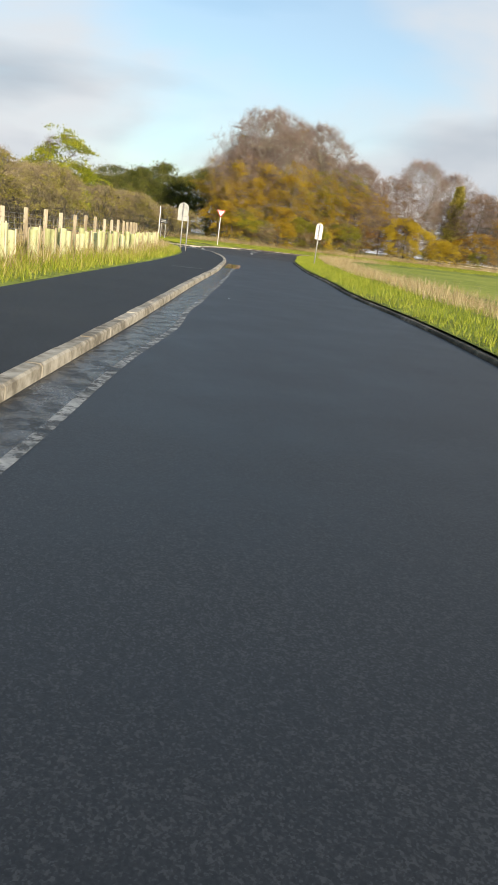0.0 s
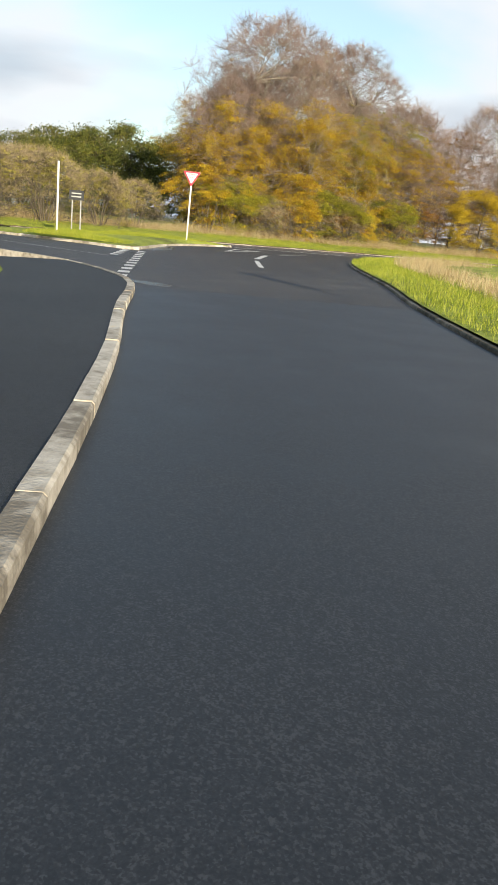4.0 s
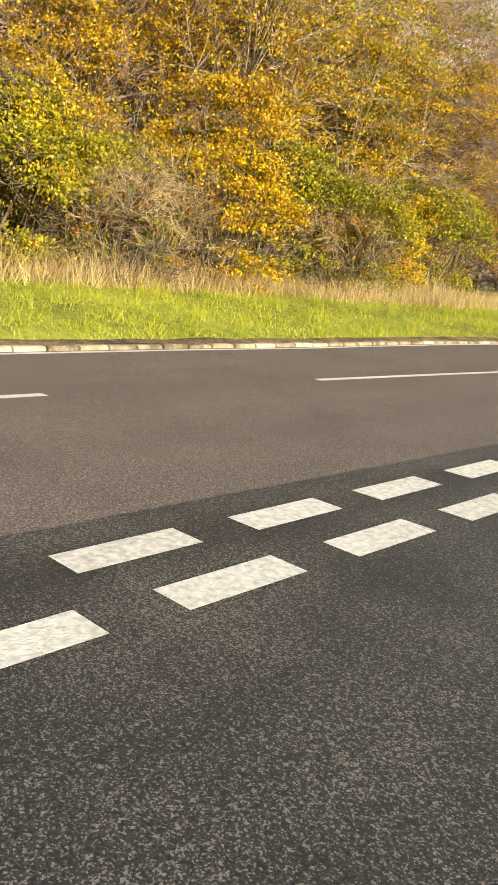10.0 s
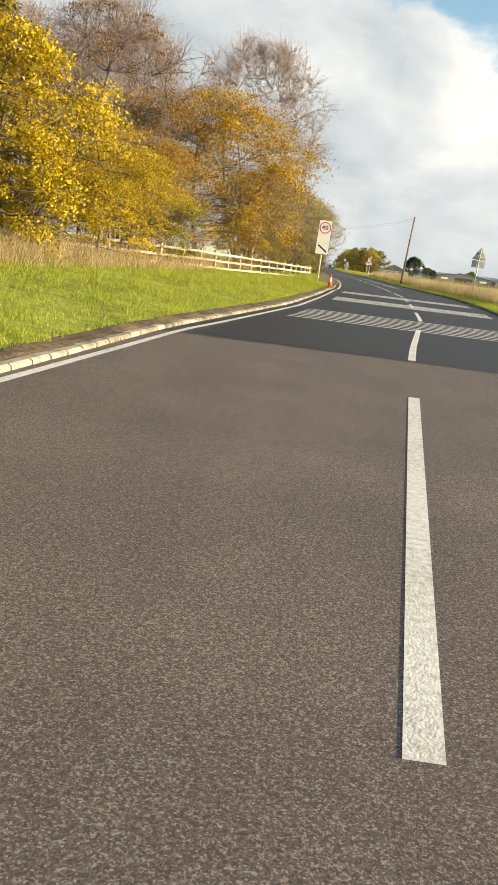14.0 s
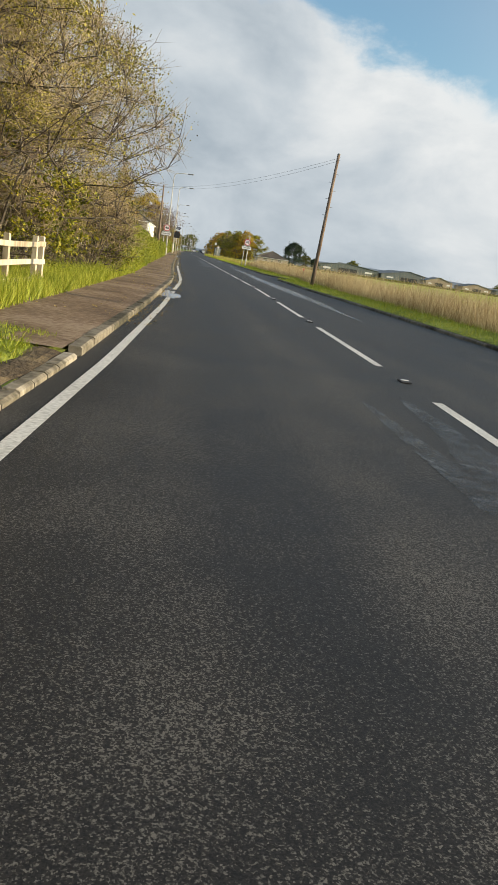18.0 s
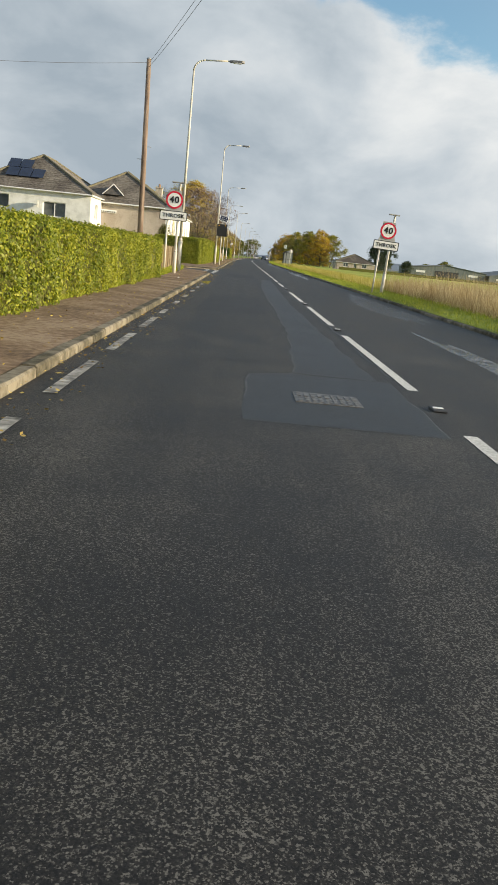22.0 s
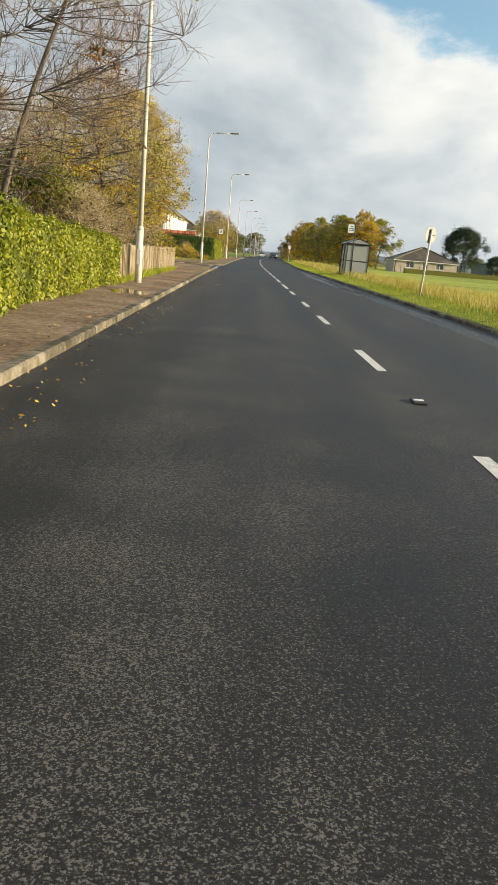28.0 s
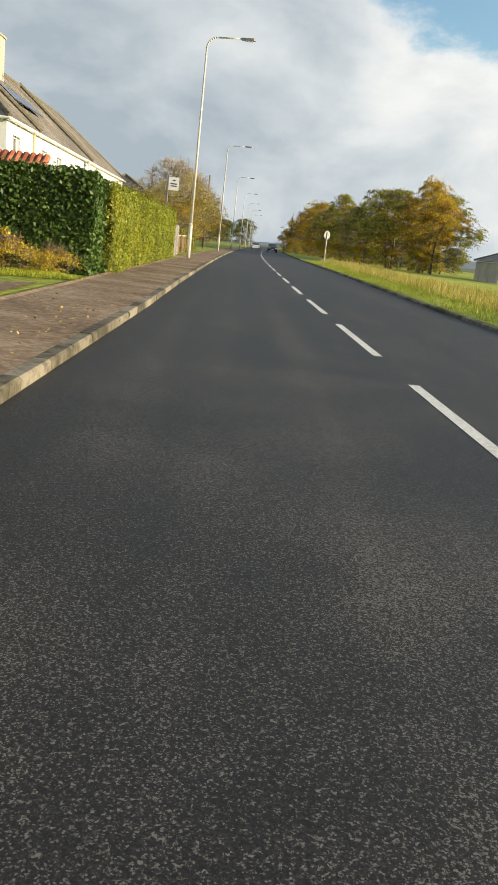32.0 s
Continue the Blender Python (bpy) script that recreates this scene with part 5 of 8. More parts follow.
for k in range(10):
    y = -21.5 + 2.2 * k + rng.uniform(-0.7, 0.7)
    x = -16.4 - rng.uniform(0.2, 2.6)
    again(under[(0, 2, 2, 3, 0, 2, 3, 1)[k % 8]], x, y, 0.5, rng.uniform(0, 6.3), rng.uniform(0.75, 1.25))
for k in range(6):
    again(under[(0, 2, 3)[k % 3]], -21.5 - rng.uniform(0, 4), -18 + 4.4 * k, 0.6, rng.uniform(0, 6.3), rng.uniform(1.2, 1.6))

for k in range(9):
    again(under[(3, 2, 3)[k % 3]], -25.5 - 2.0 * (k % 2), 7.5 + 4.3 * k, 0.5, 1.3 * k, 0.8 + 0.06 * (k % 4), 0.62)

# trees along the bank towards the village
brown = place(tree(15, 11.0, 4.8, 0.10, "half-bare brown tree behind the fence", [("crown", "leaf_brown", 5000, 0.045, 0.1, 1.0, 0.2), ("lower_crown", "leaf_rust", 5000, 0.05, 0.0, 0.5, 0.2)], twig="twig_red", counts=(26, 260, 2400, 9000), fine=0.9, arch=-0.03, wide=0.5, twig_len=0.8, girth=0.012), -16.5, 27, 0.7)
again(brown, -24, 14, 0.6, 3.6, 1.1), again(brown, -21.0, 9.0, 0.6, 1.0, 0.8), again(brown, -20, 36, 0.6, 4.2, 1.05)
gold = place(tree(14, 6.0, 4.5, 0.04, "round golden maple on the bank", [("crown", "leaf_gold", 56000, 0.042, 0.0, 1.0, 0.22)], counts=(16, 120, 700, 1200)), -15.6, 9.2, 0.6)
again(gold, -13.4, 14.2, 0.6, 4.0, 0.62), again(brown, -19.6, 3.2, 0.6, 2.0, 0.8)
orange = place(tree(16, 7.6, 5.0, 0.12, "spreading orange-gold tree with low boughs by the fence", [("crown", "leaf_orange", 48000, 0.04, 0.0, 1.0, 0.22)], counts=(18, 160, 1300, 5000), twig="twig_tan", arch=0.2), -12.2, 31.5, 0.5, 0.0, 1.22, 1.12)
again(orange, -14.6, 25.0, 0.6, 2.2, 0.7), again(orange, -10.2, 38.5, 0.6, 3.9, 0.72)
for x, y, s, k in ((-13.4, 18.4, 0.8, 0), (-12.4, 22.0, 0.7, 2), (-12.6, 27.5, 0.7, 3), (-10.2, 33.5, 0.65, 0), (-9.2, 39.0, 0.6, 3), (-9.0, 43.5, 0.7, 2), (-18.6, 12.5, 0.9, 3), (-20.0, 1.0, 0.9, 3), (-17.0, 20.5, 0.9, 1)):
    again(under[k], x, y, 0.5, rng.uniform(0, 6.3), s)


def conifer(seed, h, label, leaf="leaf_needle", n=14000, r=0.28):
    P = Plant(seed)
    rg = P.rng
    P.strand(0, np.array([[0, 0, -0.2]]), np.array([[0, 0, h]]), np.array([h * 0.018]), np.array([0.01]), 0.0, 6)
    m = 170
    f = rg.uniform(0.05, 0.99, m)
    a = rg.uniform(0, 6.28, m)
    ln = h * r * (1 - f) ** 0.8 * rg.uniform(0.6, 1.15, m) + 0.12
    p = np.stack([0 * f, 0 * f, f * h], 1)
    q = p + np.stack([np.cos(a) * ln, np.sin(a) * ln, -0.10 * ln + rg.uniform(-0.1, 0.25, m)], 1)
    P.strand(1, p, q, np.full(m, 0.03), np.full(m, 0.008), 0.0, 2)
    P.tips = np.vstack([p + (q - p) * s for s in np.linspace(0.15, 1, 9)])
    return P.build("conifer", label, "conifer", "conifers", M["bark"], M["bark"], [("foliage", M[leaf], n, 0.085, 0.0, h * 1.3, 0.16)])


fir = place(conifer(31, 10.6, "ivy-clad conifer with olive foliage rising behind gold leaves", "leaf_willow", 26000, 0.2), -22.3, 26.8, 0.6, 0.0, 1.45, 1.2)
pine = place(grown("conifer", 32, 8.6, 3.9, 0.1, "broad dark green pine beside the bungalow", [("foliage", "leaf_needle", 34000, 0.09, 0.0, 1.0, 0.22)], counts=(18, 120, 700, 1200), group="conifers", category="conifer", wide=0.5), 39, 338, 0)
again(pine, 50, 352, 0, 2.0, 0.5)

for x, y, s, k in ((-27, 10, 0.95, 0), (-29, 20, 0.9, 1), (-26, 26, 0.85, 0), (-30, 34, 1.0, 0), (-27, 42, 0.9, 0), (-33, 14, 1.0, 0)):
    again((brown, orange)[k], x, y, 0.6, rng.uniform(0, 6.3), s)
# shrubs and overhanging trees before the first hedge
thorn = place(tree(17, 8.6, 4.2, 0.25, "half-bare thorn tree leaning over the verge", [("crown", "leaf_olive", 4200, 0.026, 0.1, 1.0, 0.2)], counts=(20, 320, 2200, 10000), twig="twig_tan"), -9.8, 45.5, 0.3, 0.0, 0.75)
again(thorn, -8.4, 63.2, 0.2, 2.0, 0.62), again(thorn, -9.4, 54.5, 0.2, 4.0, 0.7), again(under[2], -7.6, 51.0, 0.2, 2.4, 1.0)
tan = place(shrub(24, 2.5, 1.5, "tangled brown hedge shrub with few leaves", [("leaves", "leaf_olive", 1500, 0.035, 0.0, 1.0, 0.12)], twig="twig_tan", stems=12, counts=(20, 120, 1000, 3500)), -6.2, 58.7, 0.12)
again(tan, -6.1, 57.0, 0.12, 1.0, 0.98), again(tan, -6.6, 60.2, 0.12, 2.6, 0.9), again(tan, -7.0, 55.6, 0.2, 2.0, 0.8), again(tan, -7.2, 52.0, 0.2, 3.0, 0.8)
willow = place(tree(48, 6.2, 3.3, 0.2, "spreading willow with tan twigs over the pavement", [("crown", "leaf_willow", 22000, 0.026, 0.0, 1.0, 0.22)], counts=(24, 240, 1700, 8000), twig="twig_tan", twig_len=0.45, fine=0.9), -7.1, 53.2, 0.1)
again(willow, -8.0, 47.6, 0.2, 2.0, 0.95), again(thorn, -9.4, 47.5, 0.3, 5.0, 0.82)
birch = place(grown("birch", 18, 6.0, 1.35, 0.08, "slender birch with rusty leaves behind the hedge", [("crown", "leaf_orange", 5000, 0.034, 0.0, 0.9, 0.07), ("lower_crown", "leaf_willow", 9000, 0.034, 0.0, 0.8, 0.07)], bark="bark_pale", twig="twig_tan", counts=(20, 160, 900, 2600), wide=0.08, arch=-0.1, twig_len=0.35), -7.7, 90.6, 0.2, 0.0, 1.3, 0.97)
again(birch, -8.6, 87.6, 0.2, 2.0, 0.5, 0.62)

# bushes and trees left of the access road
olive = place(shrub(25, 4.4, 3.0, "big tangled willow shrub with tan twigs and olive leaves", [("leaves", "leaf_willow", 7000, 0.045, 0.0, 1.0, 0.16)], twig="twig_tan", stems=11, counts=(24, 160, 1200, 5000)), 16, -58.5, 0.1)
for x, y, s in ((20.5, -62, 0.9), (25.5, -66, 1.0), (31, -71.5, 0.95), (9.5, -57, 0.8), (37, -78, 1.0), (44, -86, 1.1), (-6, -52, 0.8), (-14.4, -36, 1.05), (-13.6, -41, 1.1), (-15, -46, 1.15), (-14, -51.5, 1.1), (-17, -57, 1.2), (-14.8, -32, 0.85),
                (-18.5, -42, 1.2), (-19, -50, 1.25), (-18.0, -36.5, 1.1), (-16.5, -28.5, 0.8)):
    again(olive, x, y, 0.1, rng.uniform(0, 6.3), s)
ash = place(tree(19, 7.2, 3.0, 0.25, "young ash with fresh yellow-green leaves", [("crown", "leaf_fresh", 24000, 0.06, 0.1, 1.0, 0.22)], counts=(14, 100, 700, 1500)), 3.0, -52.2, 0.0, 0.0, 1.08)
oak = place(tree(20, 10.5, 5.6, 0.06, "dark green oak in the distance", [("crown", "leaf_green", 20000, 0.10, 0.0, 1.0, 0.55)], counts=(14, 90, 600, 900)), -38, -46, 0.0, 0.0, 0.72)
for x, y, s in ((-44, -36, 0.8), (-48, -54, 0.8), (-42, -62, 0.75), (-52, -44, 0.85), (-40, -28, 0.72), (-56, -68, 0.85), (-34, -72, 0.7), (-26, -84, 0.7), (-46, -22, 0.8), (-38, -38, 0.7)):
    again(oak, x, y, 0, rng.uniform(0, 6.3), s)

for k in range(9):
    again(oak, -66 - 3.0 * (k % 3), -62 + 8.0 * k, 0, rng.uniform(0, 6.3), rng.uniform(0.85, 1.05))
for x, y, s in ((-70, -2, 1.25), (-64, 5, 1.2), (-60, -12, 1.05), (-72, 10, 1.35), (-58, 12, 1.1)):
    again(oak, x, y, 0, x + y, s)
for x, y, s in ((-9.0, 47, 0.6), (-8.4, 51.5, 0.55), (-7.3, 55, 0.5)):
    again(olive, x, y, 0.2, rng.uniform(0, 6.3), s)

# village trees
bare = place(tree(41, 8.8, 5.2, 0.26, "bare garden tree with upswept branches", [("crown", "leaf_brown", 1200, 0.045, 0.2, 1.0, 0.12)], counts=(24, 340, 3000, 12000), arch=-0.13, stems=4, wide=0.6, fine=0.85, girth=0.012, twig_len=0.55), -8.6, 205.2, 0.2)
ochre = place(tree(42, 7.2, 3.4, 0.08, "garden tree with thinning ochre leaves", [("crown", "leaf_willow", 15000, 0.042, 0.0, 0.75, 0.18), ("lower_crown", "leaf_yellow", 6500, 0.042, 0.0, 0.55, 0.18)], counts=(20, 200, 1500, 5200), twig="twig_tan", twig_len=0.5), -7.9, 217.5, 0.2)
again(ochre, -7.8, 226.0, 0.2, 1.7, 0.9), again(ochre, -10.0, 212, 0.2, 4.0, 0.75)
for x, y, k, r in ((-7.4, 210.6, 0.95, 0.3), (-7.6, 213.4, 1.05, 1.7), (-7.3, 216.0, 0.9, 2.9), (-7.6, 219.0, 1.1, 4.1), (-7.4, 221.6, 0.95, 5.0), (-7.5, 224.0, 1.0, 0.9)):
    again(tan, x, y, 0.12, r, k)
    again(under[1], x - 0.7, y + 1.2, 0.12, r, 0.42 * k)
maple = place(tree(43, 14.0, 6.2, 0.19, "spreading maple shedding yellow leaves", [("crown", "leaf_maple", 66000, 0.055, 0.0, 1.0, 0.34)], counts=(20, 180, 1500, 5000), fine=1.1, girth=0.024), -13.7, 262.5, 0.15)
for x, y, s in ((-8.2, 318, 0.95), (-7.6, 330, 0.95), (-9.5, 340, 1.1), (-9, 352, 0.95), (-8.6, 366, 1.0)):
    again(ochre, x + mid(y), y, 0.2, rng.uniform(0, 6.3), s)
airy = place(tree(51, 12.6, 4.3, 0.14, "tall bare tree with fine pale twigs at the wood edge", [("crown", "leaf_brown", 700, 0.04, 0.1, 1.0, 0.12)], twig="twig_red", bark="bark_pale", counts=(24, 280, 3000, 13000),
                  fine=0.9, arch=-0.06, stems=3, wide=0.55, twig_len=0.75, girth=0.010), -10.3, 37.4, 0.4)
for x, y, s, sz in ((-25, 20.5, 1.25, 1.25), (-27.5, 31, 1.15, 1.2), (-24.0, 34.5, 0.95, 1.0), (-17.2, 34, 0.9, 0.95)):
    again(airy, x, y, 0.4, rng.uniform(0, 6.3), s, sz)
for x, y, s in ((-12, 203, 0.40), (-16, 210, 0.5)):
    again(bare, x, y, 0.2, rng.uniform(0, 6.3), s)
yew = place(shrub(26, 2.8, 1.5, "dark evergreen garden bush", [("leaves", "leaf_green", 9000, 0.045, 0.0, 1.0, 0.26)], counts=(12, 60, 300, 500)), -8.6, 209.5, 0.15, 0, 1.15)
again(yew, -8.7, 164.0, 0.15, 1.2, 0.42, 0.98)
goldbush = place(shrub(27, 1.05, 0.95, "low bright yellow spiraea bush", [("leaves", "leaf_maple", 5200, 0.03, 0.0, 1.0, 0.14)], stems=12, counts=(14, 60, 300, 600)), -6.6, 227.8, 0.1)
again(goldbush, -7.6, 229.6, 0.1, 1.0, 1.1), again(goldbush, -7.6, 264.6, 0.1, 2.0, 0.95, 1.35), again(goldbush, -6.5, 265.2, 0.1, 3.0, 0.62), again(goldbush, -5.7, 265.8, 0.1, 3.5, 0.5), again(goldbush, -9.3, 264.8, 0.1, 4.0, 0.55)

# wood across the field side
wood = [tree(44, 7.6, 4.2, 0.03, "rust and gold autumn tree by the field", [("crown", "leaf_orange", 13000, 0.07, 0.0, 1.0, 0.22), ("upper_crown", "leaf_maple", 7000, 0.07, 0.45, 1.0, 0.2)], counts=(14, 90, 700, 1500)),
        tree(45, 7.8, 4.3, 0.03, "olive green tree by the field", [("crown", "leaf_lime", 18000, 0.07, 0.0, 1.0, 0.22)], counts=(14, 90, 700, 1500)),
        tree(46, 7.2, 4.0, 0.03, "brown thinning tree by the field", [("crown", "leaf_olive", 9000, 0.07, 0.0, 1.0, 0.22)], counts=(14, 110, 900, 2200), twig="twig_tan", fine=1.3)]
place(wood[0], 21.5, 343, 0, 0, 1.05), place(wood[1], 18.5, 352, 0, 0, 1.2), place(wood[2], 17, 364, 0, 0, 1.2)
for k in range(20):
    f = k / 19
    again(wood[(0, 1, 2, 1, 0, 2, 1)[k % 7]], 22 - 11 * f + (k % 2) * 4.5 + rng.uniform(-1.2, 1.2), 345 + 88 * f + (k % 2) * 5 + rng.uniform(-2, 2), 0, rng.uniform(0, 6.3), rng.uniform(0.78, 1.2), rng.uniform(0.85, 1.45))
again(fir, 23.5, 352, 0, 2.0, 0.95)
for k in range(16):
    f = k / 15
    again(under[(1, 2, 0, 2)[k % 4]], 19.6 - 11 * f + 2.2 * (k % 2), 341.5 + 84 * f, 0, 1.7 * k, 0.72 + 0.08 * (k % 3))
for k in range(22):
    again(oak if k % 3 else brown, mid(480 + k * 12) + rng.choice((-1, 1)) * rng.uniform(9, 28), 480 + k * 12, 0, rng.uniform(0, 6.3), rng.uniform(0.7, 1.1))
for k in range(14):
    again(oak, rng.uniform(60, 240), rng.uniform(430, 520), 0, rng.uniform(0, 6.3), rng.uniform(0.4, 0.7))


def hedge(x0, x1, y0, y1, h0, h1, leaf, label, per=260, size=0.05, name="hedge", seed=1, wob=0.10, group="clipped hedges", zb=0.12):
    """A clipped hedge: a dark twiggy core under a skin of single leaves."""
    rg = np.random.RandomState(seed)
    ob = thing(name, label, "hedge", group)
    g = Geo()
    nx, ny, nz = 3, max(4, int((y1 - y0) / 1.2)), 3
    ph = rg.uniform(0, 6, 6)

    def top(y):
        return h0 + (h1 - h0) * (y - y0) / (y1 - y0)

    def wave(y, z):
        return wob * (math.sin(1.1 * y + ph[0]) * 0.5 + math.sin(2.7 * y + 2.1 * z + ph[1]) * 0.35 + math.sin(5.3 * y - 3 * z + ph[2]) * 0.25)
    inn = 0.10
    for j in range(ny + 1):
        y = y0 + inn + (y1 - y0 - 2 * inn) * j / ny
        t = top(y) - inn
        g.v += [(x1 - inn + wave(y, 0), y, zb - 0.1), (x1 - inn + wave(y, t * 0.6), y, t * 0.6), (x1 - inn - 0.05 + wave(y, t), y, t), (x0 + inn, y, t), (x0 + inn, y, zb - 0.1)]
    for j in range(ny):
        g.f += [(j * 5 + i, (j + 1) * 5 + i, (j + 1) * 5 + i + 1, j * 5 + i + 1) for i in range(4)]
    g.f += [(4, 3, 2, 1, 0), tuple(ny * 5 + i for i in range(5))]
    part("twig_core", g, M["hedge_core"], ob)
    C, O = [], []
    n = int((y1 - y0) * (h0 + h1) / 2 * per)
    y, z = rg.uniform(y0, y1, n), rg.uniform(0, 1, n)
    zz = zb - 0.05 + z * (h0 + (h1 - h0) * (y - y0) / (y1 - y0) - zb)
    wv = wob * (np.sin(1.1 * y + ph[0]) * 0.5 + np.sin(2.7 * y + 2.1 * zz + ph[1]) * 0.35 + np.sin(5.3 * y - 3 * zz + ph[2]) * 0.25)
    C.append(np.stack([x1 + wv + rg.normal(0, 0.04, n) - 0.04, y, zz], 1)), O.append(np.tile([1.0, 0, 0.2], (n, 1)))
    m = int((y1 - y0) * (x1 - x0) * per * 0.8)
    y = rg.uniform(y0, y1, m)
    C.append(np.stack([rg.uniform(x0, x1, m), y, h0 + (h1 - h0) * (y - y0) / (y1 - y0) + rg.normal(0, 0.035, m) + 0.03 * np.sin(3 * y)], 1)), O.append(np.tile([0, 0, 1.0], (m, 1)))
    for ye, s in ((y0, -1), (y1, 1)):
        k = int((x1 - x0) * h0 * per)
        C.append(np.stack([rg.uniform(x0, x1, k), ye + rg.normal(0, 0.04, k) + s * -0.02, zb + rg.uniform(0, 1, k) * (top(ye) - zb)], 1)), O.append(np.tile([0, s, 0.2], (k, 1)))
    C, O = np.vstack(C), np.vstack(O)
    V, F = quads_np(C, size, rg, O, slim=0.55)
    part("leaves", fast_mesh("leaves", V, F, M[leaf]), None, ob)
    return ob


hedge(-6.5, -5.05, 59.2, 75, 1.95, 1.62, "leaf_hedge", "clipped yellow-green beech hedge along the pavement", 900, 0.03, seed=1, wob=0.16)
hedge(-6.4, -5.1, 75, 103, 1.6, 1.42, "leaf_hedge", "clipped yellow-green hedge with brown gaps", 1000, 0.03, seed=2, wob=0.15)
hedge(-6.5, -5.08, 103, 126.2, 1.45, 1.5, "leaf_hedge", "clipped yellow-green hedge running up to the board fence", 1000, 0.03, seed=3, wob=0.16)
hedge(-9.1, -5.5, 159.6, 162.2, 2.05, 2.1, "leaf_hedge", "tall square clipped garden hedge at the street corner", 1700, 0.036, seed=4)
hedge(-6.6, -5.3, 162.2, 184.5, 2.15, 2.25, "leaf_hedge", "tall clipped golden privet hedge", 1100, 0.034, seed=5, wob=0.08)
hedge(-6.5, -5.1, 184.5, 196, 2.0, 1.75, "leaf_hedge", "loose bushy privet hedge", 700, 0.04, seed=6, wob=0.25)
hedge(-6.5, -5.2, 196, 207.2, 1.6, 1.3, "leaf_hedge", "square clipped privet hedge", 700, 0.036, seed=7, wob=0.1)
hedge(-16, -5.0, 266.6, 268.4, 2.3, 2.2, "leaf_dark", "dark green shaggy conifer hedge at the corner", 800, 0.05, seed=8, wob=0.15)
hedge(-6.3, -4.8, 268.4, 289.5, 2.2, 2.3, "leaf_hedge", "tall clipped yellow-green hedge by the pavement", 700, 0.034, seed=9, wob=0.1)
hedge(-6.4, -5.2, 300, 322, 1.6, 1.6, "leaf_olive", "garden hedge further along the road", 140, 0.07, seed=10)


def blades(name, pts, n, h, w, mat, label, seed, lean=0.35, band=(0.2, 3.0), side=-1, hvar=0.4, z=None, step=1.0, lump=0.0):
    """Grass blades strewn beside a plan line; band: offsets from it."""
    rg = np.random.RandomState(seed)
    xy, t, q = sample(pts, step)
    i = rg.randint(0, len(xy) - 1, n)
    f = rg.rand(n)[:, None]
    p = xy[i] * (1 - f) + xy[i + 1] * f
    left = np.stack([-t[i, 1], t[i, 0]], 1)
    clump = 0.5 + 0.5 * np.sin(p[:, 0] * 1.7 + p[:, 1] * 1.3) * np.sin(p[:, 0] * 0.6 - p[:, 1] * 0.9 + 1)
    o = band[0] + (band[1] - band[0]) * rg.rand(n)
    p = p + left * (o * side)[:, None]
    zz = np.interp(o, [r[0] for r in z], [r[1] for r in z]) - 0.015
    fine_lump = 0.5 + 0.5 * np.sin(p[:, 0] * 4.1 + 1.3 * np.sin(p[:, 1] * 2.3)) * np.sin(p[:, 1] * 3.7 + np.sin(p[:, 0] * 2.9))
    hh = h * rg.uniform(1 - hvar, 1 + hvar, n) * (0.6 + 0.6 * clump) * (1 - lump + lump * 1.5 * fine_lump ** 2)
    a = rg.uniform(0, 6.283, n)
    dx, dy = np.cos(a) * w, np.sin(a) * w
    l = rg.normal(0, lean, (n, 2)) * hh[:, None]
    base = np.c_[p, zz]
    V = np.stack([base - np.c_[dx, dy, 0 * dx], base + np.c_[dx, dy, 0 * dx], base + np.c_[l[:, 0], l[:, 1], hh]], 1).reshape(-1, 3)
    me = fast_mesh(name, V, np.arange(3 * n).reshape(-1, 3), M[mat], tris=True)
    return tagged(part(name, me, None), label, "grass", "", "stuff")


BANK = [(0.15, 0.07), (0.9, 0.13), (2.5, 0.24), (5, 0.42), (8, 0.6), (12, 0.75)]
RV = [(0.12, 0.09), (0.7, 0.13), (1.6, 0.16), (3, 0.12), (5, 0.06), (9, -0.02)]
blades("grass_bank", line_of(edge_l, -60, 42), 150000, 0.06, 0.007, "blade", "short mown green grass on the bank", 1, band=(0.36, 6.0), side=1, z=BANK)
blades("grass_bank_tussock", line_of(edge_l, -25, 42), 70000, 0.19, 0.006, "blade", "tussocky longer grass on the mown bank", 21, band=(0.4, 6.5), side=1, z=BANK, lean=0.6, hvar=0.6, lump=1.0)
blades("grass_bank_tall", line_of(edge_l, -60, 42), 52000, 0.55, 0.006, "straw", "tall dry straw grass under the trees", 2, band=(5.0, 8.6), side=1, z=BANK, lean=0.42, hvar=0.6)
blades("grass_right", line_of(edge_r, -11, 330), 100000, 0.13, 0.008, "blade", "green verge grass", 3, band=(0.15, 2.2), side=-1, z=RV)
blades("grass_right_lush", line_of(edge_r, 135, 330), 60000, 0.40, 0.012, "straw_green", "yellow-green long grass between verge and field", 24, band=(1.5, 5.5), side=-1, z=RV, lean=0.3)
blades("grass_right_tall", line_of(edge_r, 34, 138), 60000, 0.85, 0.008, "straw", "tall dry grass between verge and field", 4, band=(1.7, 5.4), side=-1, z=RV, lean=0.36, hvar=0.55)
blades("grass_access_right", ACC_R[::-1], 70000, 0.14, 0.008, "blade", "tussocky green verge grass", 5, band=(0.15, 3.2), side=1, z=RV)
blades("grass_access_tall", ACC_R[::-1], 26000, 0.40, 0.007, "straw", "tall bleached grass at the field edge", 6, band=(2.2, 4.6), side=1, z=RV, lean=0.4, hvar=0.6)
blades("grass_access_left", [p for p in ACC_L if p[0] > 18], 30000, 0.24, 0.009, "blade", "weedy grass behind the footpath", 7, band=(2.5, 5.6), side=1, z=[(2.4, 0.105), (3.2, 0.16), (4.4, 0.22), (6, 0.2)])
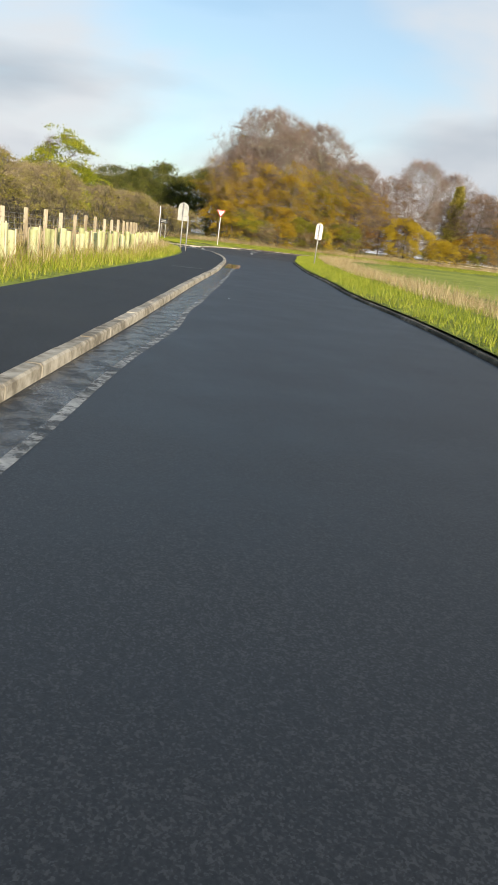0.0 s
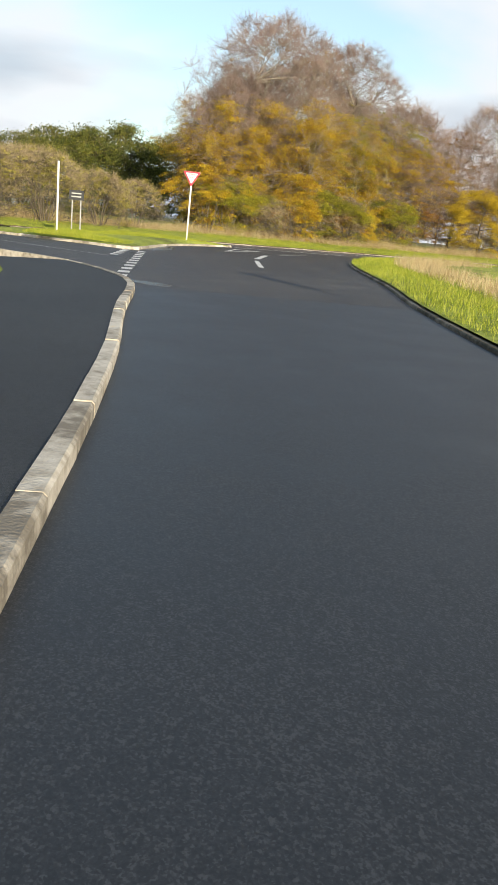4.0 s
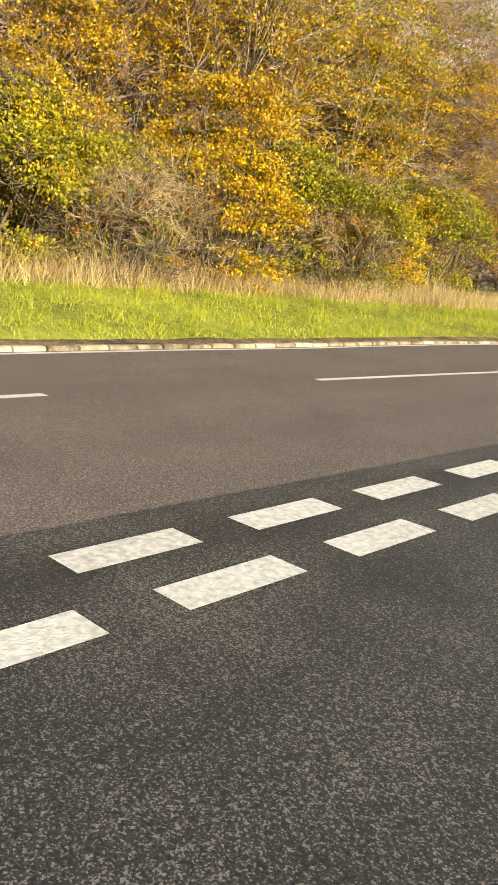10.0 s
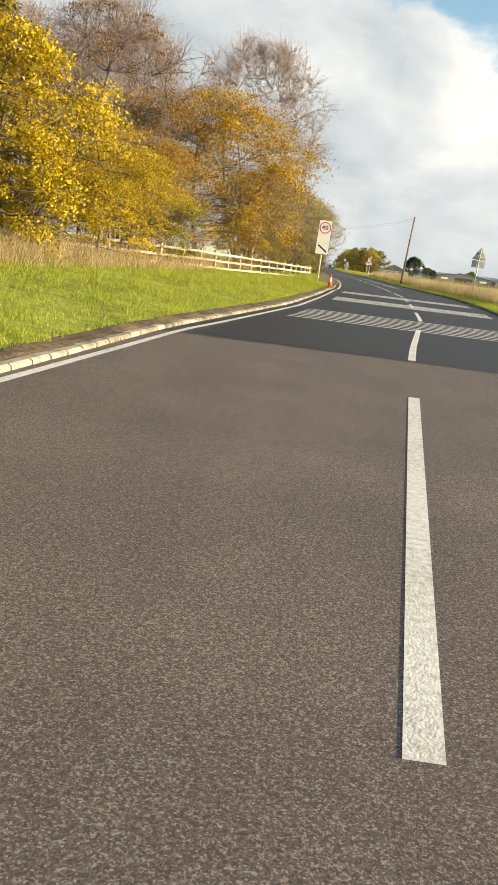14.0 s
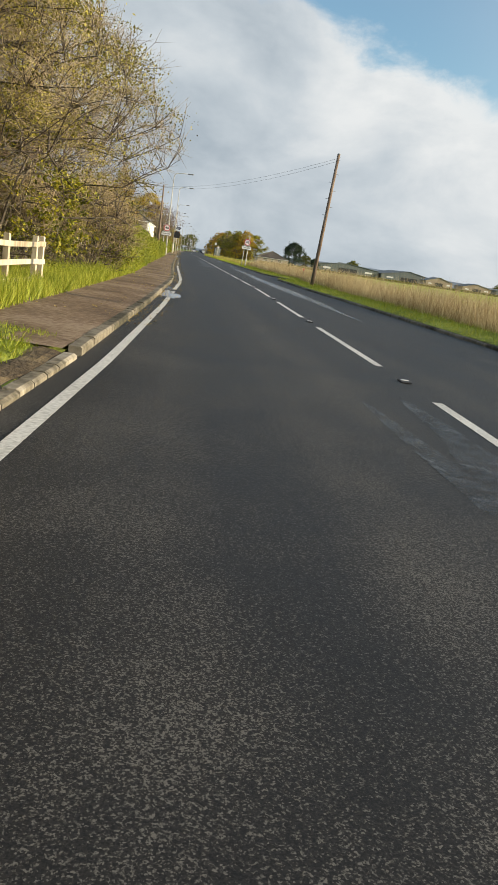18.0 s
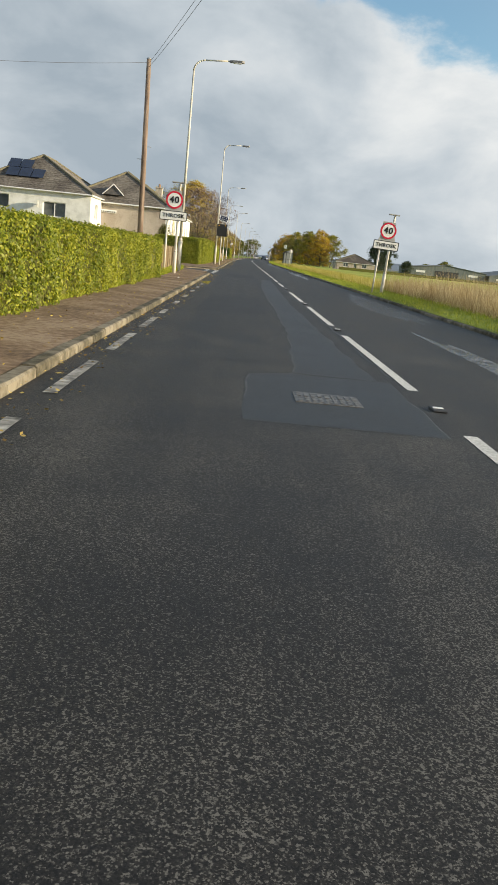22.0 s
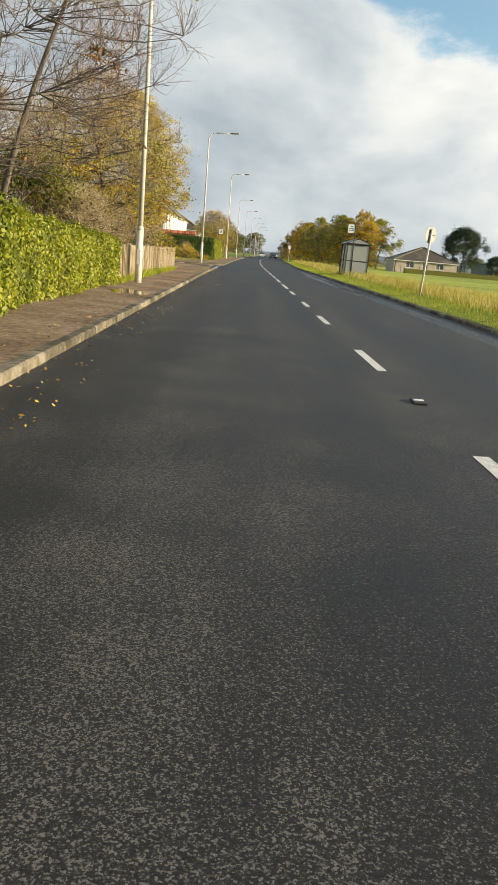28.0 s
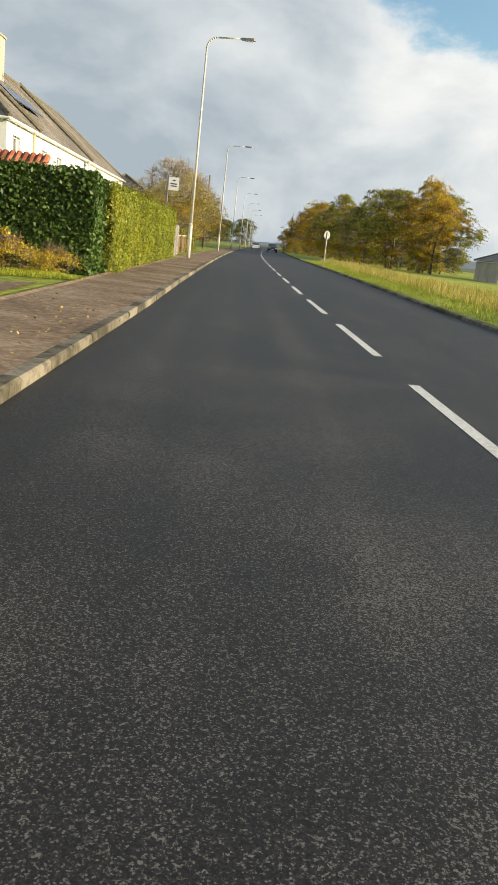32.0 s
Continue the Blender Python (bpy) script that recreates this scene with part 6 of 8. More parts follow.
blades("grass_access_left_dry", [p for p in ACC_L if p[0] > 18], 42000, 0.27, 0.009, "straw_green", "yellowing weedy grass behind the footpath", 33, band=(2.7, 5.6), side=1, z=[(2.4, 0.105), (3.2, 0.16), (4.4, 0.22), (6, 0.2)], lean=0.5, hvar=0.6, lump=0.8)
blades("weeds_access_left", [p for p in ACC_L if p[0] > 18], 22000, 0.5, 0.009, "straw", "dry weeds round the tree tubes", 8, band=(3.2, 9), side=1, z=[(2.4, 0.105), (3.2, 0.16), (4.4, 0.22), (6, 0.2), (14, 0.05)])
blades("grass_island", [(6.6, -40.6), (3, -38.4), (0.5, -36.4), (-1.6, -33), (-3.0, -30)], 45000, 0.12, 0.008, "blade", "short grass on the island", 9, band=(0.1, 4.5), side=1, z=[(0, 0.12), (2, 0.22), (6, 0.3)])
blades("weed_tuft", [(42.6, -61.45), (41.2, -60.4), (39.9, -59.5)], 900, 0.07, 0.008, "twig", "brown weeds and litter gathered against the kerb", 31, band=(0.02, 0.55), side=-1, z=[(0, 0.01), (1, 0.01)], lean=0.7, step=0.3, hvar=0.7)
blades("weed_tuft_green", [(42.6, -61.45), (41.2, -60.4), (39.9, -59.5)], 700, 0.07, 0.008, "leaf_olive", "green weeds gathered against the kerb", 32, band=(0.02, 0.45), side=-1, z=[(0, 0.01), (1, 0.01)], lean=0.7, step=0.3, hvar=0.7)
blades("grass_hedge_foot", line_of(edge_l, 58, 131), 45000, 0.14, 0.006, "blade", "grass and weeds at the foot of the hedge", 10, band=(1.45, 1.75), side=1, z=[(1, 0.12), (2, 0.14)])
blades("grass_verge_foot", line_of(edge_l, 36, 60), 42000, 0.28, 0.006, "blade", "rank verge grass under the thorn trees", 11, band=(1.4, 4.0), side=1, z=[(0, 0.12), (9, 0.3)])
blades("grass_corner", [(-5.8, 266), (-9, 263.5), (-14, 259)], 40000, 0.08, 0.010, "blade", "mown grass strip at the corner", 12, band=(-1.5, 1.6), side=1, z=[(-2, 0.14), (2, 0.14)])
blades("grass_fence_foot", line_of(edge_l, 126, 140), 18000, 0.22, 0.005, "blade", "long grass at the foot of the board fence", 13, band=(1.5, 2.0), side=1, z=[(0, 0.12), (9, 0.14)])
blades("grass_fence_foot_2", line_of(edge_l, 207, 226), 12000, 0.2, 0.006, "blade", "grass at the foot of the pale fence", 14, band=(1.4, 1.8), side=1, z=[(0, 0.12), (9, 0.14)])


def fallen(name, n, band, fn, y0, y1, side, seed, z):
    rg = np.random.RandomState(seed)
    y = rg.uniform(y0, y1, n)
    o = band[0] + (band[1] - band[0]) * rg.rand(n) ** 1.5
    x = np.array([fn(v) for v in y]) + side * o
    c = np.stack([x, y, np.full(n, z) + rg.uniform(0, 0.012, n)], 1)
    V, F = quads_np(c, 0.019, rg, np.tile([0, 0, 2.0], (n, 1)))
    tagged(part(name, fast_mesh(name, V, F, M["dead_leaf"]), None), "scattered fallen yellow leaves", "leaves", "", "stuff")


fallen("fallen_leaves_maple", 2600, (0.3, 6.0), edge_l, 226, 262, -1, 9, 0.125)
fallen("fallen_leaves", 2600, (0.0, 0.5), edge_l, 45, 140, 1, 1, 0.016)
fallen("fallen_leaves_path", 1800, (0.2, 1.5), edge_l, 45, 140, -1, 2, 0.125)
fallen("fallen_leaves_village", 2600, (0.2, 1.6), edge_l, 158, 236, -1, 3, 0.125)
fallen("fallen_leaves_gutter", 1500, (0.0, 0.6), edge_l, 158, 236, 1, 4, 0.016)

# ---- street furniture ----
def lamp_post(x, y, h=10.3, arm=1.7, label="tall tapered cream-grey steel street lamp"):
    ob = thing("street_lamp", label, "street lamp", "street lamps")
    part("base", Geo().cyl((0, 0, -0.1), (0, 0, 1.5), 0.105, 0.10, 14).cyl((0, 0, 1.5), (0, 0, 1.62), 0.10, 0.078, 14), M["post_cream"], ob, smooth=True)
    part("access_door", Geo().box((0.0, -0.1, 0.75), (0.1, 0.02, 0.42), bevel=0.006), M["post_cream"], ob)
    part("column", Geo().cyl((0, 0, 1.62), (0, 0, h - 0.55), 0.076, 0.045, 14), M["post_cream"], ob, smooth=True)
    pts = [Vector((0, 0, h - 0.55))] + [Vector((0.55 * (1 - math.cos(a)), 0, h - 0.55 + 0.5 * math.sin(a))) for a in np.linspace(0.2, 1.5, 7)] + [Vector((arm, 0, h + 0.02))]
    part("bracket", Geo().tube(pts, [0.045 - 0.0012 * i for i in range(len(pts))], 10), M["post_cream"], ob, smooth=True)
    head = part("lantern", Geo().plate([(-0.05, -0.05), (0.16, -0.085), (0.55, -0.10), (0.66, -0.04), (0.66, 0.04), (0.55, 0.10), (0.16, 0.085), (-0.05, 0.05)], (arm, 0, h + 0.06), (1, 0, 0.03), (0, 1, 0), 0.1), M["lamp_grey"], ob)
    part("lens", Geo().plate([(0.14, -0.065), (0.52, -0.08), (0.52, 0.08), (0.14, 0.065)], (arm, 0, h - 0.04), (1, 0, 0.03), (0, 1, 0), 0.03), M["lens"], head)
    place(ob, x, y, 0.1)
    return ob


lamp = lamp_post(-5.12, 135.3, 9.9)
for x, y in ((-4.65, 173.5), (-4.8, 208.2), (-5.18, 249.7), (-4.15, 291.2), (-4.4, 329), (-4.4, 366), (-4.4, 402), (-4.4, 438), (-4.4, 474), (-4.4, 510)):
    again(lamp, x + (mid(y) if y > 300 else 0), y, 0.1, 0.0, 1.0, {173.5: 1.11, 291.2: 1.08}.get(y, 1.0))


def wood_pole(x, y, h, lean=(0, 0), steps=6, label="weathered wooden utility pole", cross=False):
    ob = thing("utility_pole", label, "utility pole", "utility poles")
    part("pole", Geo().cyl((0, 0, -0.3), (lean[0], lean[1], h), 0.115, 0.08, 12), M["wood_pole"], ob, smooth=True)
    for i in range(steps):
        z = h * 0.55 + 0.45 * i
        if z < h - 0.3:
            a = 1 if i % 2 else -1
            f = z / h
            part("step_bolt", Geo().cyl((lean[0] * f + 0.1 * a, lean[1] * f, z), (lean[0] * f + 0.24 * a, lean[1] * f, z), 0.012, n=6), M["galv"], ob)
    part("cap", Geo().cyl((lean[0], lean[1], h), (lean[0], lean[1], h + 0.05), 0.10, 0.06, 10), M["galv"], ob)
    place(ob, x, y, 0.1)
    return ob


wood_pole(4.35, 79.3, 7.4, (0.42, 0.1), 6, "leaning dark wooden telegraph pole on the field verge")
wood_pole(-5.85, 125.4, 7.55, (-0.12, 0), 2, "brown wooden utility pole behind the hedge")
wood_pole(-6.8 + mid(343), 343, 8.0, (0.05, 0), 0)
wood_pole(5.4 + mid(420), 420, 8.0, (-0.05, 0), 0)


def wire(p0, p1, sag, label="thin overhead telephone wire"):
    p0, p1 = Vector(p0), Vector(p1)
    pts = [p0.lerp(p1, i / 16) - Vector((0, 0, sag * 4 * (i / 16) * (1 - i / 16))) for i in range(17)]
    g = Geo()
    for p in pts:
        g.v += [(p.x, p.y, p.z + 0.007), (p.x - 0.006, p.y, p.z - 0.004), (p.x + 0.006, p.y, p.z - 0.004)]
    g.f = [(3 * i + a, 3 * i + (a + 1) % 3, 3 * i + 3 + (a + 1) % 3, 3 * i + 3 + a) for i in range(16) for a in range(3)]
    tagged(part("overhead_wire", g, M["cable"]), label, "wire", "overhead wires", "")


wire((4.9, 79.4, 7.35), (-5.95, 125.4, 7.55), 0.6)
wire((4.9, 79.4, 7.2), (-5.95, 125.4, 7.4), 0.7)
wire((-5.95, 125.4, 7.55), (-18, 118, 5.6), 0.3)

RIGHT, UP = (1, 0, 0), (0, 0, 1)


def ring_plate(ob, z, r_out, r_in, y=-0.03):
    """White roundel with a red rim, facing -y."""
    part("backing_plate", Geo().plate(disc(r_out + 0.01, 40), (0, y, z), RIGHT, UP, 0.006), M["grey_plate"], ob)
    g = Geo()
    o, i_ = disc(r_out, 40), disc(r_in, 40)
    for a, b in ((o, i_),):
        n = len(a)
        vs = [(p[0], y - 0.006, z + p[1]) for p in a] + [(p[0], y - 0.006, z + p[1]) for p in b] + [(p[0], y, z + p[1]) for p in a] + [(p[0], y, z + p[1]) for p in b]
        fs = []
        for k in range(n):
            k2 = (k + 1) % n
            fs += [(k, k2, n + k2, n + k), (2 * n + k, 2 * n + k2, k2, k), (n + k, n + k2, 3 * n + k2, 3 * n + k)]
        g.add(vs, fs)
    part("red_ring", g, M["red_plate"], ob, "red ring of the speed limit roundel")
    return part("white_disc", Geo().plate(disc(r_in, 40), (0, y - 0.003, z), RIGHT, UP, 0.004), M["white_plate"], ob)


def village_sign(x, y, tilt=0.0, name_w=1.2, zc=3.35, yaw=0.0, label="speed limit sign with village name plate on two posts"):
    ob = thing("village_sign", label, "road sign", "village gateway signs")
    for sx, thick in ((-0.25, 0.045), (0.2, 0.06)):
        part("post", Geo().cyl((sx, 0.06, -0.2), (sx, 0.06, zc - 0.75 if sx < 0 else zc + 0.75), thick, thick * 0.9, 12), M["post_cream"], ob, smooth=True)
        if sx > 0:
            part("post_base", Geo().cyl((sx, 0.06, -0.2), (sx, 0.06, 0.95), 0.085, 0.08, 14).cyl((sx, 0.06, 0.95), (sx, 0.06, 1.05), 0.08, 0.06, 14), M["post_cream"], ob, smooth=True)
    part("grey_board", Geo().plate([(-0.46, -0.55), (0.46, -0.55), (0.34, -0.2), (0.30, 0.45), (-0.30, 0.45), (-0.34, -0.2)], (0, -0.005, zc), RIGHT, UP, 0.02), M["grey_plate"], ob)
    face = ring_plate(ob, zc + 0.05, 0.375, 0.30)
    words("numerals", "40", 0.40, (0, -0.042, zc + 0.05), RIGHT, UP, M["black_plate"], face)
    part("name_border", Geo().plate(rounded(name_w, 0.42, 0.06), (0, -0.025, zc - 0.62), RIGHT, UP, 0.02), M["black_plate"], ob)
    plate = part("name_plate", Geo().plate(rounded(name_w - 0.07, 0.35, 0.045), (0, -0.03, zc - 0.62), RIGHT, UP, 0.006), M["white_plate"], ob)
    words("lettering", "THROSK", 0.23, (0, -0.036, zc - 0.62), RIGHT, UP, M["black_plate"], plate)
    part("lamp_arm", Geo().cyl((0.2, 0.06, zc + 0.7), (0.2, -0.18, zc + 0.78), 0.018, n=8), M["galv"], ob)
    part("sign_lamp", Geo().box((0.12, -0.22, zc + 0.78), (0.5, 0.14, 0.06), bevel=0.02), M["galv"], ob)
    ob.matrix_world = Matrix.Translation((x, y, 0.1)) @ Matrix.Rotation(yaw, 4, "Z") @ Matrix.Rotation(tilt, 4, "Y")
    return ob


village_sign(-5.2, 131.2, 0.0, 1.22, 3.12)
village_sign(4.55, 133.0, 0.045, 1.2, 2.85, label="leaning speed limit sign with village name plate on the field verge")


def countdown_sign():
    ob = thing("countdown_sign", "white forty limit countdown sign on a round post", "road sign")
    part("post", Geo().cyl((0, 0.05, -0.2), (0, 0.05, 4.2), 0.07, 0.065, 14), M["post_cream"], ob, smooth=True)
    part("black_edge", Geo().plate(rounded(0.95, 2.42, 0.07), (0, -0.02, 3.18), RIGHT, UP, 0.02), M["black_plate"], ob)
    board = part("board", Geo().plate(rounded(0.90, 2.37, 0.055), (0, -0.026, 3.18), RIGHT, UP, 0.008), M["white_plate"], ob)
    part("red_disc", Geo().plate(disc(0.40, 40), (0, -0.030, 3.85), RIGHT, UP, 0.005), M["red_plate"], board)
    part("white_disc", Geo().plate(disc(0.335, 40), (0, -0.034, 3.85), RIGHT, UP, 0.005), M["white_plate"], board)
    words("numerals", "40", 0.42, (0, -0.037, 3.85), RIGHT, UP, M["black_plate"], board)
    part("slant_bar", Geo().plate([(-0.34, 0.16), (0.30, -0.30), (0.35, -0.20), (-0.29, 0.26)], (0, -0.031, 2.42), RIGHT, UP, 0.004), M["black_plate"], board)
    part("divider", Geo().box((0, -0.030, 2.78), (0.86, 0.003, 0.01)), M["grey_plate"], board)
    ob.matrix_world = Matrix.Translation((-5.57, 40.2, 0.15)) @ Matrix.Diagonal((0.9, 1, 0.88, 1)) @ Matrix.Rotation(0.02, 4, "Y")


countdown_sign()


def give_way():
    ob = thing("give_way_sign", "red and white triangular give way sign on a white post", "road sign")
    part("post", Geo().cyl((0, 0.04, -0.3), (0, 0.04, 3.1), 0.038, n=12), M["white_plate"], ob, smooth=True)

    def tri(r):
        return [(-r * 0.866, r * 0.5), (0, -r), (r * 0.866, r * 0.5)]

    def soft(p, f=0.06):
        out = []
        for i in range(3):
            a, b, c = np.array(p[i - 1]), np.array(p[i]), np.array(p[(i + 1) % 3])
            out += [tuple(b + (a - b) * f), tuple(b * (1 - f * 0.6) + (a + c) / 2 * f * 0.6), tuple(b + (c - b) * f)]
        return out
    part("grey_back", Geo().plate(soft(tri(0.47)), (0, 0.0, 3.0), RIGHT, UP, 0.006), M["grey_plate"], ob)
    part("red_border", Geo().plate(soft(tri(0.46)), (0, -0.006, 3.0), RIGHT, UP, 0.006), M["red_plate"], ob)
    face = part("white_face", Geo().plate(soft(tri(0.33)), (0, -0.010, 3.0), RIGHT, UP, 0.005), M["white_plate"], ob)
    words("give", "GIVE", 0.15, (0, -0.015, 3.09), RIGHT, UP, M["black_plate"], face)
    words("way", "WAY", 0.105, (0, -0.015, 2.96), RIGHT, UP, M["black_plate"], face)
    ob.matrix_world = Matrix.Translation((-1.3, -33.3, 0.25)) @ Matrix.Rotation(radians(56), 4, "Z") @ Matrix.Rotation(0.015, 4, "Y") @ Matrix.Diagonal((1.13, 1.13, 1.09, 1.0))


give_way()


def back_sign(x, y, yaw, w, h, zc, label, lean=0.0, two=False):
    ob = thing("bollard_sign", label, "road sign", "signs seen from behind")
    out = [(-w / 2, -h / 2), (w / 2, -h / 2), (w / 2, h / 2 - w / 2)] + [(w / 2 * math.cos(a), h / 2 - w / 2 + w / 2 * math.sin(a)) for a in np.linspace(0.15, math.pi - 0.15, 9)] + [(-w / 2, h / 2 - w / 2)]
    part("plate", Geo().plate(out, (0, 0.06, zc), RIGHT, UP, 0.012), M["white_plate" if not two else "grey_plate"], ob)
    part("post", Geo().cyl((0, 0, -0.2), (0, 0, zc + h * 0.45), 0.038, n=12), M["galv"], ob, smooth=True)
    for dz in (-0.25, 0.25):
        part("clamp", Geo().box((0, 0.03, zc + dz * h), (w * 0.9, 0.05, 0.035)), M["galv"], ob)
    if two:
        part("second_post", Geo().cyl((0.3, 0.4, -0.2), (0.3, 0.4, zc - 0.2), 0.035, n=10), M["galv"], ob, smooth=True)
    ob.matrix_world = Matrix.Translation((x, y, 0.12)) @ Matrix.Rotation(yaw, 4, "Z") @ Matrix.Rotation(lean, 4, "Y")
    return ob


back_sign(27.8, -54.9, radians(54), 0.62, 1.05, 2.25, "grey back of a round-topped sign on a steel post", 0.0, True)
back_sign(29.3, -45.6, radians(54), 0.45, 1.02, 2.1, "pale back of a narrow round-topped sign leaning slightly", 0.03)

ob = thing("plain_post", "bare grey metal post standing in the island grass", "post")
part("post", Geo().cyl((0, 0, -0.2), (0, 0, 3.1), 0.045, n=12), M["white_plate"], ob, smooth=True)
part("cap", Geo().cyl((0, 0, 3.1), (0, 0, 3.13), 0.05, 0.03, 12), M["dark_grey"], ob)
place(ob, 1.0, -41.6, 0.2)

ob = thing("small_sign", "small dark sign board on two short posts", "road sign")
for sx in (-0.22, 0.22):
    part("post", Geo().cyl((sx, 0, -0.2), (sx, 0, 1.75), 0.035, n=10), M["galv"], ob)
part("board", Geo().box((0, -0.04, 1.75), (0.75, 0.03, 0.48), bevel=0.01), M["dark_grey"], ob)
for k in range(2):
    part("text_bar", Geo().box((0, -0.058, 1.83 - 0.16 * k), (0.5, 0.006, 0.06)), M["grey_plate"], ob)
ob.matrix_world = Matrix.Translation((-3.0, -38.9, 0.25)) @ Matrix.Rotation(radians(50), 4, "Z")


def warning_back():
    ob = thing("warning_sign", "grey back of a triangular warning sign with a plate below", "road sign")
    part("post", Geo().cyl((0, 0, -0.2), (0, 0, 3.35), 0.04, n=12), M["galv"], ob, smooth=True)
    part("triangle", Geo().plate([(-0.5, -0.35), (0.5, -0.35), (0.04, 0.48), (-0.04, 0.48)], (0, 0.07, 3.0), RIGHT, UP, 0.01), M["grey_plate"], ob)
    part("plate", Geo().plate(rounded(0.9, 0.48, 0.04), (0, 0.07, 2.36), RIGHT, UP, 0.01), M["grey_plate"], ob)
    for z in (2.75, 3.1, 2.45):
        part("rail", Geo().box((0, 0.04, z), (0.6, 0.04, 0.04)), M["galv"], ob)
    ob.matrix_world = Matrix.Translation((5.4, 45.5, 0.2)) @ Matrix.Rotation(0.03, 4, "Y")


warning_back()

ob = thing("round_sign", "grey round sign seen from behind on a leaning post", "road sign")
part("post", Geo().cyl((0, 0, -0.2), (0, 0, 2.5), 0.038, n=12), M["post_cream"], ob, smooth=True)
part("disc", Geo().plate(disc(0.30, 30), (0, 0.06, 2.3), (0.8, 0.6, 0), UP, 0.01), M["lamp_grey"], ob)
part("clamp", Geo().box((0, 0.03, 2.3), (0.3, 0.05, 0.04)), M["galv"], ob)
ob.matrix_world = Matrix.Translation((4.85, 214.4, 0.1)) @ Matrix.Rotation(0.06, 4, "Y")
ob = again(ob, 5.0, 309, 0.1, 0.0, 1.0)
tagged(ob, "small white round-topped sign by the field")


def solar_sign():
    ob = thing("solar_speed_sign", "dark electronic speed display with a solar panel on a post", "speed display")
    part("post", Geo().cyl((0, 0, -0.2), (0, 0, 4.0), 0.06, n=12), M["post_cream"], ob, smooth=True)
    box_ = part("display", Geo().box((0, -0.16, 3.15), (0.95, 0.16, 1.1), bevel=0.02), M["dark_grey"], ob)
    part("screen", Geo().plate(rounded(0.87, 1.02, 0.03), (0, -0.243, 3.15), RIGHT, UP, 0.006), M["black_plate"], box_)
    for sx in (-0.3, 0.3):
        part("beacon", Geo().cyl((sx, -0.25, 3.58), (sx, -0.262, 3.58), 0.045, n=14), M["amber"], box_)
    tilt = Matrix.Translation((0.1, 0, 4.2)) @ Matrix.Rotation(radians(14), 4, "Y") @ Matrix.Rotation(radians(56), 4, "X")
    pan = part("solar_frame", Geo().box((0, 0, 0), (0.78, 0.62, 0.035), bevel=0.008, m=tilt), M["white_plate"], ob)
    for i in range(4):
        for j in range(3):
            part("solar_cell", Geo().box((-0.27 + 0.18 * i, -0.19 + 0.19 * j, 0.02), (0.165, 0.175, 0.006), m=tilt), M["solar"], pan)
    part("strut", Geo().cyl((0, 0, 3.9), (0, 0.02, 4.05), 0.03, n=8), M["galv"], ob)
    place(ob, -4.15, 171.5, 0.1)


solar_sign()


def traffic_cone(x, y, tilt, label):
    ob = thing("traffic_cone", label, "traffic cone")
    part("base", Geo().box((0, 0, 0.02), (0.36, 0.36, 0.04), bevel=0.012), M["cone_orange"], ob)
    zs, rs = [0.04, 0.25, 0.52, 0.72], [0.13, 0.10, 0.058, 0.03]
    for k, mt in ((0, "cone_orange"), (1, "cone_white"), (2, "cone_orange")):
        part("cone_band" if k != 1 else "reflective_sleeve", Geo().cyl((0, 0, zs[k]), (0, 0, zs[k + 1]), rs[k], rs[k + 1], 18), M[mt], ob, smooth=True)
    ob.matrix_world = Matrix.Translation((x, y, 0.12)) @ Matrix.Rotation(tilt, 4, "Y")


traffic_cone(-4.95, 33.1, -0.04, "dirty orange and white traffic cone on the verge")


def post_rail(pts, label):
    ob = thing("post_and_rail_fence", label, "fence")
    xy, t, q = sample(pts, 1.8)
    rg = random.Random(5)
    for i in range(len(xy)):
        drop = float(np.interp(xy[i][1], [20, 46], [0.02, 0.36]))
        part("post", Geo().box((xy[i][0], xy[i][1], 0.75 - drop), (0.11, 0.09, 1.35), math.atan2(t[i][1], t[i][0]), 0.01), M["timber"], ob)
        if i + 1 < len(xy):
            for z in (0.62, 0.95, 1.27):
                drop_b = float(np.interp(xy[i + 1][1], [20, 46], [0.02, 0.36]))
                a, b = Vector((*xy[i], z - drop + rg.uniform(-.015, .015))), Vector((*xy[i + 1], z - drop_b + rg.uniform(-.015, .015)))
                d = b - a
                g = Geo()
                m = Matrix.Translation((a + b) / 2) @ d.to_track_quat("X", "Z").to_matrix().to_4x4() @ Matrix.Translation((0, -0.06, 0))
                g.box((0, 0, 0), (d.length + 0.05, 0.035, 0.095), 0, 0.006, m)
                part("rail", g, M["timber"], ob)
    return ob


post_rail([(-15.0, 14), (-11.4, 23.0), (-9.2, 31.5), (-7.3, 40), (-6.4, 45.2), (-6.05, 49.2)], "pale timber post and rail fence below the trees")

# wire fence and planting tubes by the footpath
kxy, kt, kq = sample([p for p in ACC_L if p[0] > 24], 0.5)
krgt = np.stack([kt[:, 1], -kt[:, 0]], 1)
ob = thing("wire_fence", "new square timber fence posts with wire mesh", "fence")
line = kxy + krgt * -5.3
posts = line[::4]
pm = Geo().box((0, 0, 0.55), (0.09, 0.09, 1.45), 0, 0.012).mesh("post")
pm.materials.append(M["timber"])
for i, p in enumerate(posts):
    o = part("post", pm, None, ob)
    o.matrix_world = Matrix.Translation((p[0], p[1], 0.12 + 0.03 * math.sin(i * 1.7))) @ Matrix.Rotation(0.6, 4, "Z") @ Matrix.Rotation(0.03 * math.sin(i * 2.3), 4, "X")
